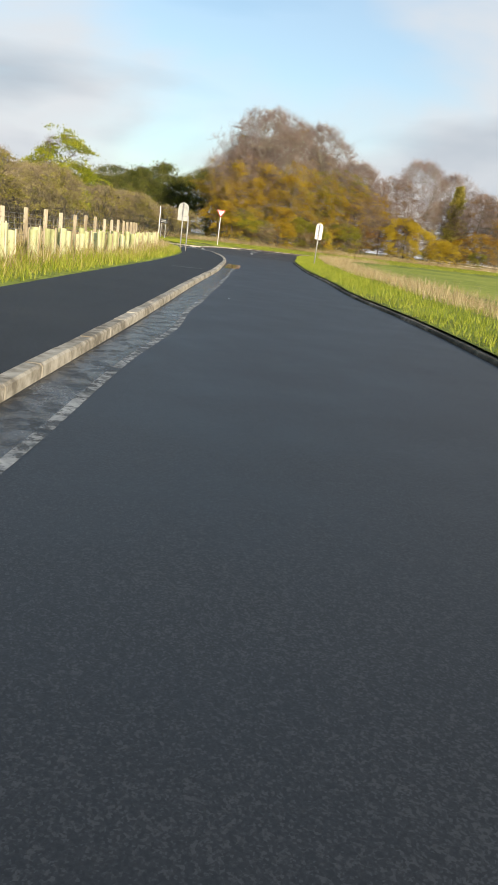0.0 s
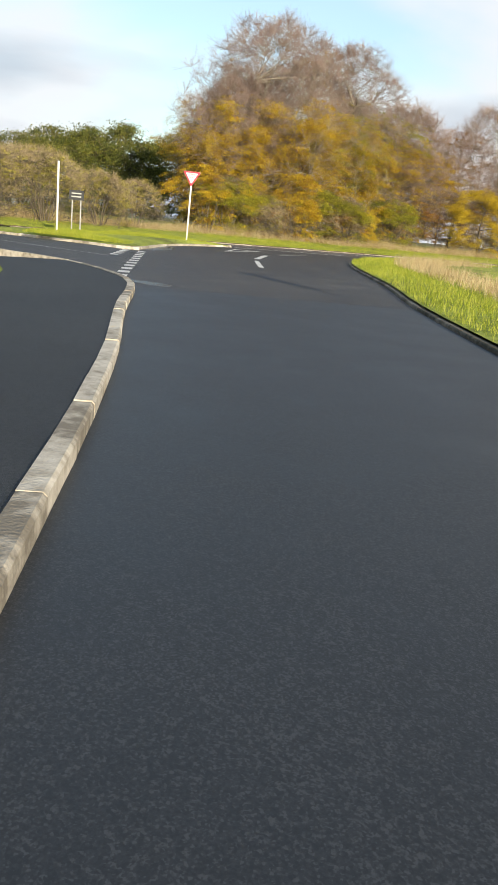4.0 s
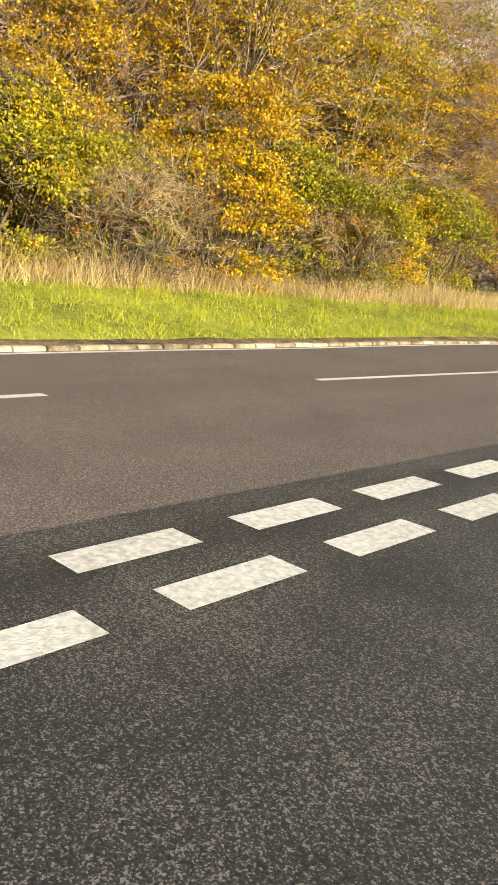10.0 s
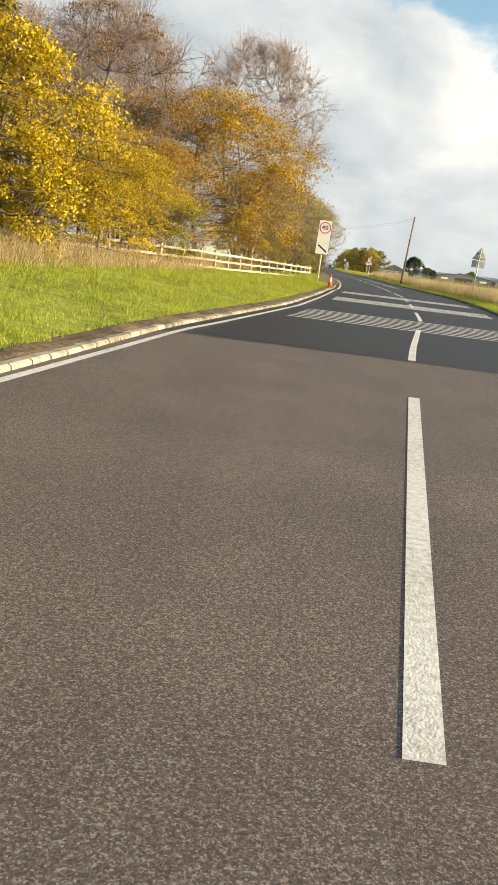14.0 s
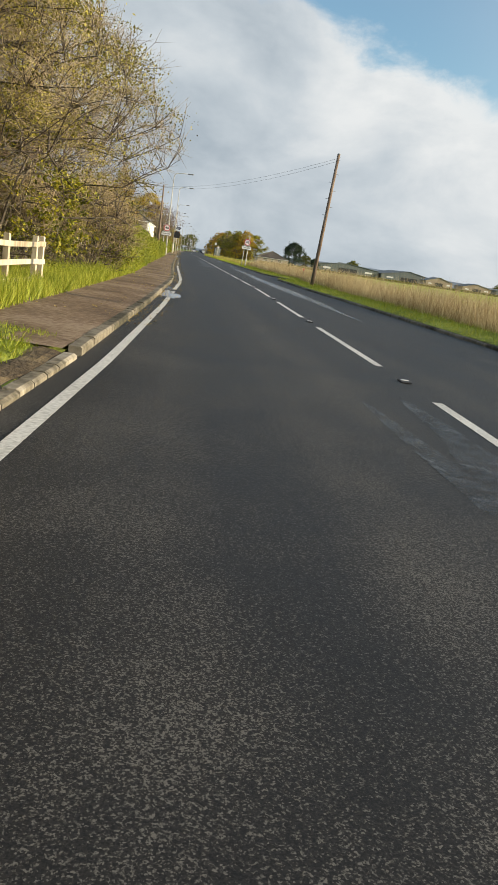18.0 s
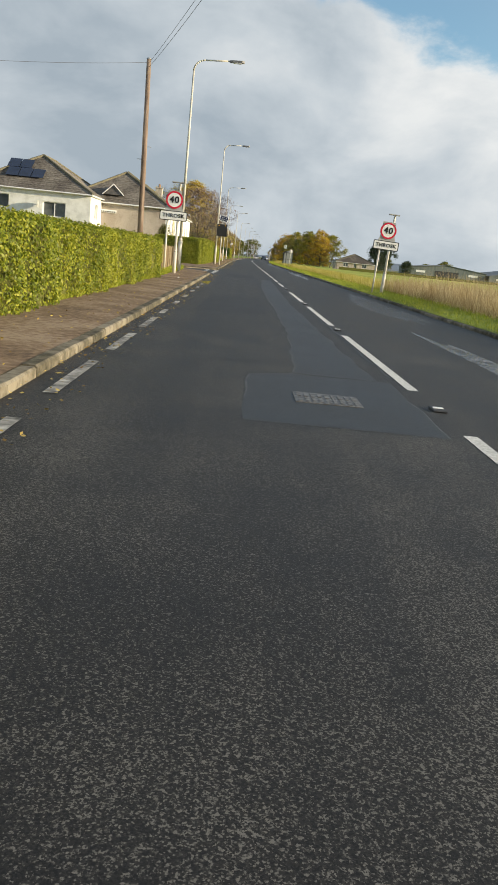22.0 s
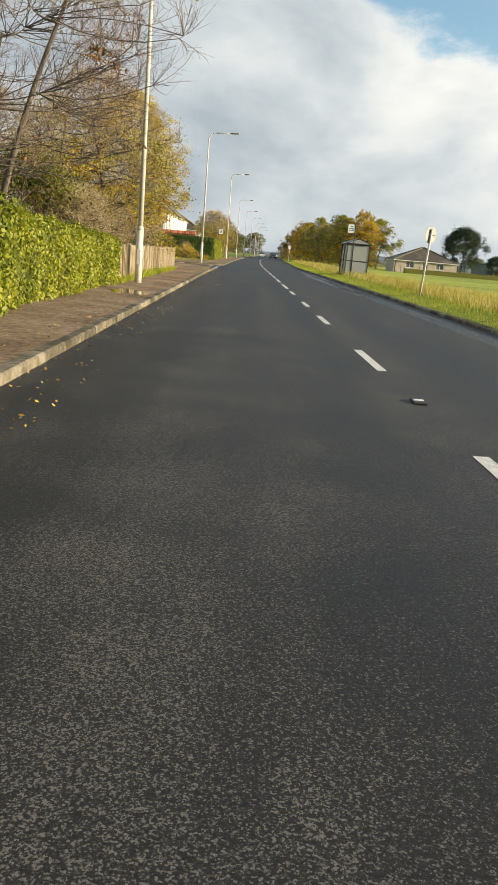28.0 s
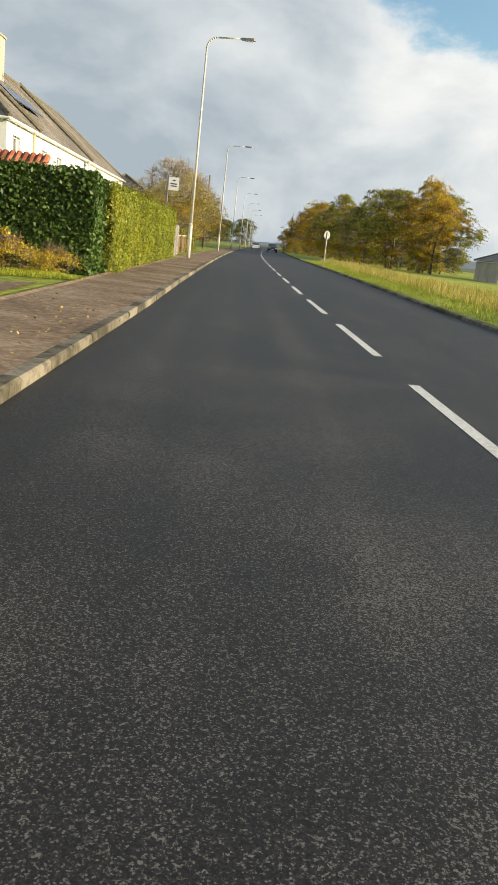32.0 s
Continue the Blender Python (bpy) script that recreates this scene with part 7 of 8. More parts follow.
for z in (0.35, 0.5, 0.65, 0.8, 0.95, 1.1, 1.22):
    pts = [(p[0], p[1], z) for p in posts]
    part("strand", Geo().tube(pts, [0.006] * len(pts), 4), M["wire"], ob)
g = Geo()
for p in line[:: 1]:
    g.cyl((p[0], p[1], 0.3), (p[0], p[1], 1.2), 0.004, n=4, caps=False)
part("mesh_uprights", g, M["wire"], ob)
tube_mesh = Geo().cyl((0, 0, 0), (0, 0, 0.78), 0.085, 0.095, 12, caps=False).cyl((0, 0, 0.76), (0, 0, 0.78), 0.10, 0.10, 12, caps=False).mesh("tube", True)
tube_mesh.materials.append(M["tube"])
stake_mesh = Geo().box((0.11, 0, 0.40), (0.03, 0.03, 0.85)).mesh("stake")
stake_mesh.materials.append(M["timber"])
line = kxy + krgt * -4.0
rg = random.Random(9)
tq = np.arange(0, kq[-1], 0.62)
for q in tq:
    x, y = np.interp(q, kq, line[:, 0]), np.interp(q, kq, line[:, 1])
    o = thing("tree_tube", "pale translucent tree guard tube with a stake", "tree guard", "tree guards in a row")
    part("tube", tube_mesh, None, o)
    part("stake", stake_mesh, None, o)
    place(o, x + rg.uniform(-.15, .15), y + rg.uniform(-.15, .15), 0.15, rg.uniform(0, 6), 1.0, rg.uniform(0.85, 1.1))


def board_fence(x, y0, y1, h, mat, label, w=0.12, lean=0.0):
    ob = thing("board_fence", label, "fence", "board fences")
    rg = random.Random(int(y0))
    me = Geo().box((0, 0, h / 2), (0.022, w - 0.012, h), 0, 0.004).mesh("board")
    me.materials.append(M[mat])
    y = y0
    i = 0
    while y < y1:
        b = part("board", me, None, ob)
        b.matrix_world = Matrix.Translation((x + (0.012 if i % 2 else 0), y, 0.16 + rg.uniform(-.02, .02))) @ Matrix.Rotation(rg.uniform(-.015, .015), 4, "X")
        y += w
        i += 1
    for z in (0.35, h * 0.8):
        part("rail", Geo().box((x - 0.05, (y0 + y1) / 2, 0.16 + z), (0.045, y1 - y0, 0.08)), M[mat], ob)
    for k in range(int((y1 - y0) / 2.4) + 1):
        part("post", Geo().box((x - 0.06, y0 + 2.4 * k, 0.16 + h / 2), (0.09, 0.09, h + 0.1), 0, 0.01), M[mat], ob)
    return ob


board_fence(-5.5, 126.4, 139.2, 1.12, "fence_board", "brown weathered vertical board fence")
board_fence(-5.3, 207.4, 209.2, 1.0, "fence_board", "dark weathered gate of vertical boards")
board_fence(-5.3, 210.0, 226.2, 1.0, "fence_pale", "pale new vertical board fence")
board_fence(-4.85, 290.0, 292.9, 1.5, "fence_grey", "pale grey timber gate panel")
ob = thing("garden_wall", "low brown brick garden wall by the pavement", "wall")
part("wall", Geo().box((-5.3, 300, 0.6), (0.22, 13, 1.1), 0, 0.01), M["brick_red"], ob)
part("coping", Geo().box((-5.3, 300, 1.18), (0.3, 13.1, 0.07), 0, 0.01), M["stone_chim"], ob)


def bus_stop_flag(x, y, h, label, dark=False, side=1):
    ob = thing("bus_stop_pole", label, "bus stop", "bus stop poles")
    part("pole", Geo().cyl((0, 0, -0.2), (0, 0, h), 0.04, n=10), M["dark_grey" if dark else "lamp_grey"], ob, smooth=True)
    fl = part("flag", Geo().box((0.27 * side, 0, h - 0.36), (0.46, 0.02, 0.58), 0, 0.006), M["white_plate"], ob)
    for k, (wd, z) in enumerate(((0.14, 0.15), (0.32, 0.0), (0.28, -0.1))):
        part("text_bar", Geo().box((0.27 * side, -0.013, h - 0.36 + z), (wd, 0.004, 0.05)), M["dark_grey"], fl)
    place(ob, x, y, 0.1)


bus_stop_flag(-5.15, 287.0, 3.7, "grey bus stop pole with a white flag", False, 1)


def bus_shelter():
    ob = thing("bus_shelter", "dark framed glazed bus shelter with a low pitched roof", "bus shelter")
    W, D, H = 1.55, 3.1, 2.3
    corners = [(0, 0), (W, 0), (W, D), (0, D)]
    for x, y in corners + [(0.42, 0), (0, D / 2), (W, D / 2)]:
        part("frame_post", Geo().box((x, y, H / 2), (0.06, 0.06, H), 0, 0.006), M["dark_grey"], ob)
    for a, b in ((0, 1), (1, 2), (2, 3), (3, 0)):
        pa, pb = corners[a], corners[b]
        for z in (0.12, 1.12, H - 0.05):
            if (a, b) == (3, 0) and z < 2:
                continue
            c = ((pa[0] + pb[0]) / 2, (pa[1] + pb[1]) / 2, z)
            part("frame_rail", Geo().box(c, (abs(pa[0] - pb[0]) + 0.05, abs(pa[1] - pb[1]) + 0.05, 0.06), 0, 0.005), M["dark_grey"], ob)
        if (a, b) != (3, 0):
            for z0, z1 in ((0.16, 1.08), (1.16, H - 0.09)):
                c = ((pa[0] + pb[0]) / 2, (pa[1] + pb[1]) / 2, (z0 + z1) / 2)
                p = part("glass_pane", Geo().box(c, (max(abs(pa[0] - pb[0]) - 0.06, 0.008), max(abs(pa[1] - pb[1]) - 0.06, 0.008), z1 - z0)), M["fruit_glass"], ob)
    for y in (0.05, D / 2):
        part("front_pane", Geo().box((0, y + D / 8, 1.2), (0.008, D / 4 - 0.1, 2.0)), M["fruit_glass"], ob)
    e = 0.14
    A = [(-e, -e, H), (W + e, -e, H), (W + e, D + e, H), (-e, D + e, H), (W / 2, -e + 0.02, H + 0.36), (W / 2, D + e - 0.02, H + 0.36)]
    for q in ((0, 4, 5, 3), (1, 2, 5, 4)):
        vs = [Vector(A[i]) for i in q]
        g = Geo().add(vs + [v - Vector((0, 0, 0.03)) for v in vs], [(0, 1, 2, 3), (7, 6, 5, 4), (0, 4, 5, 1), (1, 5, 6, 2), (2, 6, 7, 3), (3, 7, 4, 0)])
        part("roof_sheet", g, M["grey_plate"], ob)
    for y in (-e, D + e):
        part("gable_pane", Geo().plate([(-e, 0), (W + e, 0), (W / 2, 0.34)], (0, y, H), RIGHT, UP, 0.01), M["fruit_glass"], ob)
        for a, b in (((-e, y, H), (W / 2, y, H + 0.36)), ((W + e, y, H), (W / 2, y, H + 0.36)), ((-e, y, H), (W + e, y, H))):
            part("roof_edge", Geo().cyl(a, b, 0.03, n=6), M["dark_grey"], ob)
    part("bench", Geo().box((W - 0.3, D / 2, 0.5), (0.3, D - 0.5, 0.05), 0, 0.01), M["lamp_grey"], ob)
    ob.matrix_world = Matrix.Translation((5.35, 241.6, 0.13)) @ Matrix.Rotation(0.02, 4, "Y")


bus_shelter()
bus_stop_flag(5.75, 241.2, 3.65, "dark bus stop pole with a white flag beside the shelter", True, -1)


# ---- houses ----
def wall_cut(g, p0, p1, z0, z1, th, holes):
    """A wall from p0 to p1 in plan, with openings (s0, s1, zlow, zhigh)."""
    p0, p1 = Vector((*p0, 0)), Vector((*p1, 0))
    d = p1 - p0
    L_ = d.length
    d.normalize()
    ang = math.atan2(d.y, d.x)
    cuts = sorted({0.0, L_, *[h[0] for h in holes], *[h[1] for h in holes]})
    for a, b in zip(cuts, cuts[1:]):
        hs = sorted([h for h in holes if h[0] <= a + 1e-6 and h[1] >= b - 1e-6], key=lambda h: h[2])
        z = z0
        spans = []
        for h in hs:
            spans.append((z, h[2]))
            z = h[3]
        spans.append((z, z1))
        for za, zb in spans:
            if zb - za > 0.01:
                c = p0 + d * (a + b) / 2
                g.box((c.x, c.y, (za + zb) / 2), (b - a, th, zb - za), ang)


def window(parent, p0, p1, h, inset, name="window", mull=1, facing=1):
    """A framed window filling the opening h of the wall p0-p1; facing: which side is outdoors."""
    p0, p1 = Vector((*p0, 0)), Vector((*p1, 0))
    d = (p1 - p0).normalized()
    nrm = Vector((d.y, -d.x, 0)) * facing
    ang = math.atan2(d.y, d.x)
    s0, s1, za, zb = h
    c = p0 + d * (s0 + s1) / 2 - nrm * inset
    w, hh = s1 - s0, zb - za
    f = Geo()
    zc = (za + zb) / 2
    for sx in (-1, 1):
        q = c + d * (w / 2 - 0.035) * sx
        f.box((q.x, q.y, zc), (0.07, 0.07, hh), ang)
    for z in (za + 0.035, zb - 0.035):
        f.box((c.x, c.y, z), (w - 0.14, 0.07, 0.07), ang)
    fr = part(name, f, M["upvc"], parent, "white window frame")
    for k in range(mull):
        q = c + d * (-w / 2 + w * (k + 1) / (mull + 1))
        part("mullion", Geo().box((q.x, q.y, zc), (0.06, 0.06, hh - 0.14), ang), M["upvc"], fr)
    q = c - nrm * 0.02
    part("pane", Geo().box((q.x, q.y, zc), (w - 0.14, 0.012, hh - 0.14), ang), M["pane"], fr)
    q = p0 + d * (s0 + s1) / 2 + nrm * 0.10
    part("sill", Geo().box((q.x, q.y, za - 0.03), (w + 0.16, 0.22, 0.06), ang, 0.008), M["upvc"], fr)
    return fr


def roof_plane(a, b, c, d, mat, parent, courses=16, th=0.03, label=""):
    """Overlapping slate courses from the eave a-b up to the ridge d-c."""
    a, b, c, d = (Vector(p) for p in (a, b, c, d))
    nrm = (b - a).cross(d - a).normalized()
    if nrm.z < 0:
        nrm = -nrm
    g = Geo()
    for i in range(courses):
        f0, f1 = i / courses, (i + 1) / courses
        g.v += [tuple(a.lerp(d, f0) + nrm * th), tuple(b.lerp(c, f0) + nrm * th), tuple(a.lerp(d, f1) + nrm * 0.012), tuple(b.lerp(c, f1) + nrm * 0.012)]
    g.f = [(2 * i, 2 * i + 1, 2 * i + 3, 2 * i + 2) for i in range(2 * courses - 1)]
    return part("roof_slope", g, M[mat], parent, label)


def hip_house(name, x0, x1, y0, y1, eave, ridge, hip, wall_front, wall_end, roof, label, front_holes, end_holes, zb=0.1, group="", over=0.35):
    """x1 is the road front, y0 the end wall facing back along the road."""
    ob = thing(name, label, "house", group)
    g = Geo()
    wall_cut(g, (x1, y0), (x1, y1), zb, eave, 0.28, front_holes)
    part("front_wall", g, M[wall_front], ob)
    g = Geo()
    wall_cut(g, (x0, y0 + 0.14), (x1 - 0.142, y0 + 0.14), zb, eave, 0.28, end_holes)
    part("end_wall", g, M[wall_end], ob)
    part("rear_wall", Geo().box((x0, (y0 + y1) / 2, (zb + eave) / 2), (0.28, y1 - y0, eave - zb)), M[wall_front], ob)
    part("far_wall", Geo().box(((x0 + x1) / 2, y1 - 0.14, (zb + eave) / 2), (x1 - x0 - 0.284, 0.28, eave - zb)), M[wall_end], ob)
    part("inner_floor", Geo().box(((x0 + x1) / 2, (y0 + y1) / 2, zb + 0.05), (x1 - x0 - 0.3, y1 - y0 - 0.6, 0.1)), M["dark_grey"], ob)
    part("ceiling_slab", Geo().box(((x0 + x1) / 2, (y0 + y1) / 2, eave - 0.05), (x1 - x0 - 0.3, y1 - y0 - 0.6, 0.1)), M["dark_grey"], ob)
    for h in front_holes:
        window(ob, (x1, y0), (x1, y1), h, 0.05)
    for h in end_holes:
        window(ob, (x0, y0 + 0.14), (x1, y0 + 0.14), h, 0.05)
    o = over
    xm = (x0 + x1) / 2
    E = [(x0 - o, y0 - o, eave), (x1 + o, y0 - o, eave), (x1 + o, y1 + o, eave), (x0 - o, y1 + o, eave)]
    Rg = [(xm, y0 + hip, ridge), (xm, y1 - hip, ridge)]
    rs = [roof_plane(E[1], E[2], Rg[1], Rg[0], roof, ob, 18), roof_plane(E[3], E[0], Rg[0], Rg[1], roof, ob, 18),
          roof_plane(E[0], E[1], Rg[0], Rg[0], roof, ob, 18), roof_plane(E[2], E[3], Rg[1], Rg[1], roof, ob, 18)]
    for a, b in ((Rg[0], Rg[1]), (E[0], Rg[0]), (E[1], Rg[0]), (E[2], Rg[1]), (E[3], Rg[1])):
        a, b = Vector(a) + Vector((0, 0, .05)), Vector(b) + Vector((0, 0, .05))
        n_ = max(2, int((b - a).length / 0.45))
        gg = Geo()
        for i in range(n_):
            gg.cyl(a.lerp(b, i / n_), a.lerp(b, (i + 0.97) / n_), 0.11, 0.12, 8)
        part("ridge_tiles", gg, M["ridge_tile"], ob)
    for a, b in ((E[0], E[1]), (E[1], E[2])):
        a, b = Vector(a), Vector(b)
        part("gutter", Geo().cyl(a - Vector((0, 0, .04)), b - Vector((0, 0, .04)), 0.06, n=8), M["upvc"], ob)
        c = (a + b) / 2
    part("soffit", Geo().box((xm, (y0 + y1) / 2, eave - 0.06), (x1 - x0 + 2 * o - 0.06, y1 - y0 + 2 * o - 0.06, 0.06)), M["upvc"], ob)
    return ob


def chimney(parent, x, y, z0, z1, w=0.7, d=1.1, pots=4, mat="stone_chim"):
    c = part("chimney", Geo().box((x, y, (z0 + z1) / 2), (w, d, z1 - z0), 0, 0.02).box((x, y, z1 + 0.05), (w + 0.14, d + 0.14, 0.1), 0, 0.02), M[mat], parent)
    for k in range(pots):
        yy = y - d * 0.36 + d * 0.72 * k / max(1, pots - 1)
        part("chimney_pot", Geo().cyl((x, yy, z1 + 0.1), (x, yy, z1 + 0.5), 0.11, 0.09, 10), M["clay_pot"], c)


def dish(parent, x, y, z):
    pts = [(0.02 + 0.10 * (1 - math.cos(a)), 0.34 * math.sin(a)) for a in np.linspace(0, 1.1, 6)]
    g = Geo()
    n = 18
    vs = []
    for dx, r in pts:
        vs += [(x + 0.25 + dx, y + r * math.cos(2 * math.pi * i / n), z + r * math.sin(2 * math.pi * i / n)) for i in range(n)]
    g.add(vs, [(k * n + i, k * n + (i + 1) % n, (k + 1) * n + (i + 1) % n, (k + 1) * n + i) for k in range(len(pts) - 1) for i in range(n)])
    g.cyl((x, y, z - 0.1), (x + 0.27, y, z), 0.02, n=6)
    part("satellite_dish", g, M["grey_plate"], parent, "round grey satellite dish", True)


# white flat-roofed house
ob = thing("house", "tall white rendered house with a parapet and a glazed stair", "house", "roadside houses")
hx0, hx1, hy0, hy1, hz = -22.0, -13.0, 108.0, 122.6, 5.75
g = Geo()
wall_cut(g, (hx1, hy0), (hx1, hy1), 0.1, hz, 0.3, [])
part("front_wall", g, M["render_white"], ob)
g = Geo()
wall_cut(g, (hx0, hy0 + 0.15), (hx1 - 0.152, hy0 + 0.15), 0.1, hz - 0.25, 0.3, [(4.9, 6.5, 1.2, 5.2)])
part("end_wall", g, M["render_white"], ob)
part("rear_wall", Geo().box((hx0, (hy0 + hy1) / 2, hz / 2), (0.3, hy1 - hy0, hz)), M["render_white"], ob)
part("far_wall", Geo().box(((hx0 + hx1) / 2, hy1 - 0.15, hz / 2), (hx1 - hx0 - 0.304, 0.3, hz)), M["render_white"], ob)
part("flat_roof", Geo().box(((hx0 + hx1) / 2, (hy0 + hy1) / 2, hz - 0.35), (hx1 - hx0 - 0.31, hy1 - hy0 - 0.62, 0.2)), M["slate_dark"], ob)
part("inner_floor", Geo().box(((hx0 + hx1) / 2, (hy0 + hy1) / 2, 0.15), (hx1 - hx0 - 0.31, hy1 - hy0 - 0.62, 0.1)), M["dark_grey"], ob)
part("parapet_cap", Geo().box((hx1 + 0.02, (hy0 + hy1) / 2, hz + 0.03), (0.38, hy1 - hy0 + 0.1, 0.06), 0, 0.01), M["upvc"], ob)
window(ob, (hx0, hy0 + 0.15), (hx1, hy0 + 0.15), (4.9, 6.5, 1.2, 5.2), 0.05, mull=3)
part("downpipe", Geo().cyl((hx1 + 0.2, hy1 - 0.2, 0.1), (hx1 + 0.2, hy1 - 0.2, hz), 0.045, n=8), M["upvc"], ob)

# white hipped house with solar panels
ob = hip_house("house", -24.9, -15.1, 163.4, 176, 4.75, 7.8, 4.2, "render_white", "render_white", "slate", "white rendered house with a hipped brown roof and solar panels",
               [(2, 3.4, 2.9, 4.1)], [(1.4, 3.2, 3.1, 4.2), (6.0, 7.9, 2.7, 3.9), (6.0, 8.0, 0.9, 2.0)], group="roadside houses")
sx = -21.8
for r_ in range(2):
    for c_ in range(3 if r_ == 0 else 2):
        f0 = 0.30 + 0.26 * r_
        cx, cz = sx + 1.05 * c_ - 0.2 * r_, 4.75 + (7.8 - 4.75) * (f0 + 0.12)
        cy = 163.05 + (4.55) * (f0 + 0.12) - 0.09
        sl = math.atan2(7.8 - 4.75, 4.55)
        m = Matrix.Translation((cx, cy - 0.06, cz + 0.09)) @ Matrix.Rotation(sl, 4, "X")
        part("solar_panel", Geo().box((0, 0, 0), (1.0, 1.35, 0.04), 0, 0.005, m), M["solar"], ob)
dish(ob, -19.5, 163.0, 3.6)

# long pebbledashed terraces end on to the road
def terrace(name, y0, y1, x1, eave, ridge, label):
    L_ = y1 - y0
    fh = [(1.0, 2.2, eave - 2.0, eave - 0.55), (1.0, 2.2, 0.95, 2.2)]
    for k, s in enumerate(np.arange(6.2, L_ - 2, 3.4)):
        fh += [(s, s + 1.15, eave - 2.0, eave - 0.6), (s, s + 1.15, 0.95, 2.2)]
    ob = hip_house(name, x1 - 9.0, x1, y0, y1, eave, ridge, 4.4, "render_white", "pebbledash", "slate", label, fh, [], group="pebbledashed terraces")
    part("vent_strip", Geo().box((x1 - 5.3, y0 - 0.04, eave - 0.75), (1.5, 0.09, 0.26), 0, 0.01), M["upvc"], ob)
    for k in range(7):
        part("vent_slot", Geo().box((x1 - 5.9 + 0.2 * k, y0 - 0.09, eave - 0.79), (0.12, 0.02, 0.1)), M["dark_grey"], ob)
    part("drainpipe", Geo().cyl((x1 + 0.2, y0 + 4.4, 0.1), (x1 + 0.2, y0 + 4.4, eave), 0.05, n=8), M["cream_pipe"], ob, "cream drainpipe")
    part("drainpipe", Geo().cyl((x1 - 7.9, y0 - 0.06, 0.1), (x1 - 7.9, y0 - 0.06, eave), 0.045, n=8), M["dark_grey"], ob)
    gx, gy = x1 - 5.0, y0 + 0.75
    zb = eave + (ridge - eave) * 0.24
    part("roof_gablet", Geo().add([(gx - 0.9, gy - 0.35, zb), (gx + 0.9, gy - 0.35, zb), (gx, gy - 0.35, zb + 0.85), (gx, gy + 1.6, zb + 0.85), (gx - 0.9, gy + 0.6, zb), (gx + 0.9, gy + 0.6, zb)],
                                  [(0, 1, 2), (0, 2, 3, 4), (1, 5, 3, 2)]), M["slate_dark"], ob)
    for a, b in (((gx - 0.95, gy - 0.4, zb), (gx, gy - 0.4, zb + 0.9)), ((gx + 0.95, gy - 0.4, zb), (gx, gy - 0.4, zb + 0.9))):
        part("bargeboard", Geo().cyl(a, b, 0.05, n=6), M["upvc"], ob)
    # party wall upstands
    for yy in (y0 + 5.0, y0 + L_ * 0.55):
        sl = [Vector((x1 + 0.35, yy, eave + 0.12)), Vector((x1 - 4.5, yy, ridge + 0.16))]
        n_ = 22
        gg = Geo()
        for i in range(n_):
            a, b = sl[0].lerp(sl[1], i / n_), sl[0].lerp(sl[1], (i + 0.96) / n_)
            gg.cyl(a, b, 0.11, 0.13, 7)
        part("verge_tiles", gg, M["ridge_tile"], ob)
    for k in range(4):
        yy = y0 + 6.4 + 1.55 * k
        sl = math.atan2(ridge - eave, 4.85)
        m = Matrix.Translation((x1 - 1.55, yy, eave + (ridge - eave) * 0.42 + 0.14)) @ Matrix.Rotation(sl, 4, "Y")
        part("solar_panel", Geo().box((0, 0, 0), (1.0, 1.45, 0.05), 0, 0.005, m), M["solar"], ob)
    chimney(ob, x1 - 3.5, y0 + L_ * (0.86 if y0 < 200 else 0.30), eave + 1.6, ridge + (0.25 if y0 < 200 else 1.0))
    dish(ob, x1 + 0.1, y0 + L_ * 0.5, eave - 0.25)
    dish(ob, x1 + 0.1, y0 + 2.8, 2.6)
    return ob


terrace("house", 168.6, 197.0, -9.05, 4.55, 7.55, "long white-fronted house with pebbledashed end and slate hip roof")
terrace("house", 283.0, 318.0, -11.6, 5.0, 9.0, "white-fronted house with pebbledashed end behind a dark hedge")
hip_house("house", -33, -19.5, 278, 290, 4.6, 7.4, 4.0, "render_white", "render_white", "slate_dark", "white house with a wide window behind the maple", [(2, 3.4, 1, 2.2)], [(9.2, 11.4, 1.3, 2.6)], group="roadside houses")
hip_house("house", -24, -14.5, 214, 228, 4.4, 7.2, 4.0, "render_white", "render_white", "slate", "white house half hidden by garden trees", [(2, 3.4, 1, 2.2), (6, 7.4, 2.6, 3.8)], [(6.2, 8.0, 1.0, 2.3), (2.0, 3.8, 2.7, 3.9)], group="roadside houses")
hip_house("house", -20, -11, 346, 362, 4.5, 7.5, 4.0, "render_white", "pebbledash", "slate", "pebbledashed house further along the road", [(2, 3.4, 1, 2.2), (8, 9.4, 1, 2.2)], [], group="roadside houses")

# tiled coping on a garden wall behind the dark hedge
ob = thing("tiled_wall", "garden wall with a sloping red pantile coping", "wall")
part("wall", Geo().box((-11.2, 271.2, 1.36), (8.4, 0.22, 2.5)), M["render_white"], ob)
tm = Geo().cyl((0, -0.42, -0.22), (0, 0.12, 0.10), 0.10, 0.095, 8).mesh("pantile")
tm.materials.append(M["pantile"])
for k in range(46):
    o = part("pantile", tm, None, ob)
    o.location = (-15.3 + 0.182 * k, 271.1, 2.72)

# bungalow and farm buildings across the field
# white walls seen out of the sun; that shade is put in as beige pebbledash
ob = hip_house("bungalow", 25.0, 36.0, 329, 337, 2.1, 4.6, 3.5, "pebbledash", "pebbledash", "slate", "low pale bungalow with a hipped slate roof", [(2, 3.2, 0.9, 2.0)], [(2.0, 3.4, 0.9, 2.0), (5.0, 5.9, 0.2, 2.1), (7.4, 8.8, 0.9, 2.0)], zb=0.0, group="")
ob["category"] = "house"


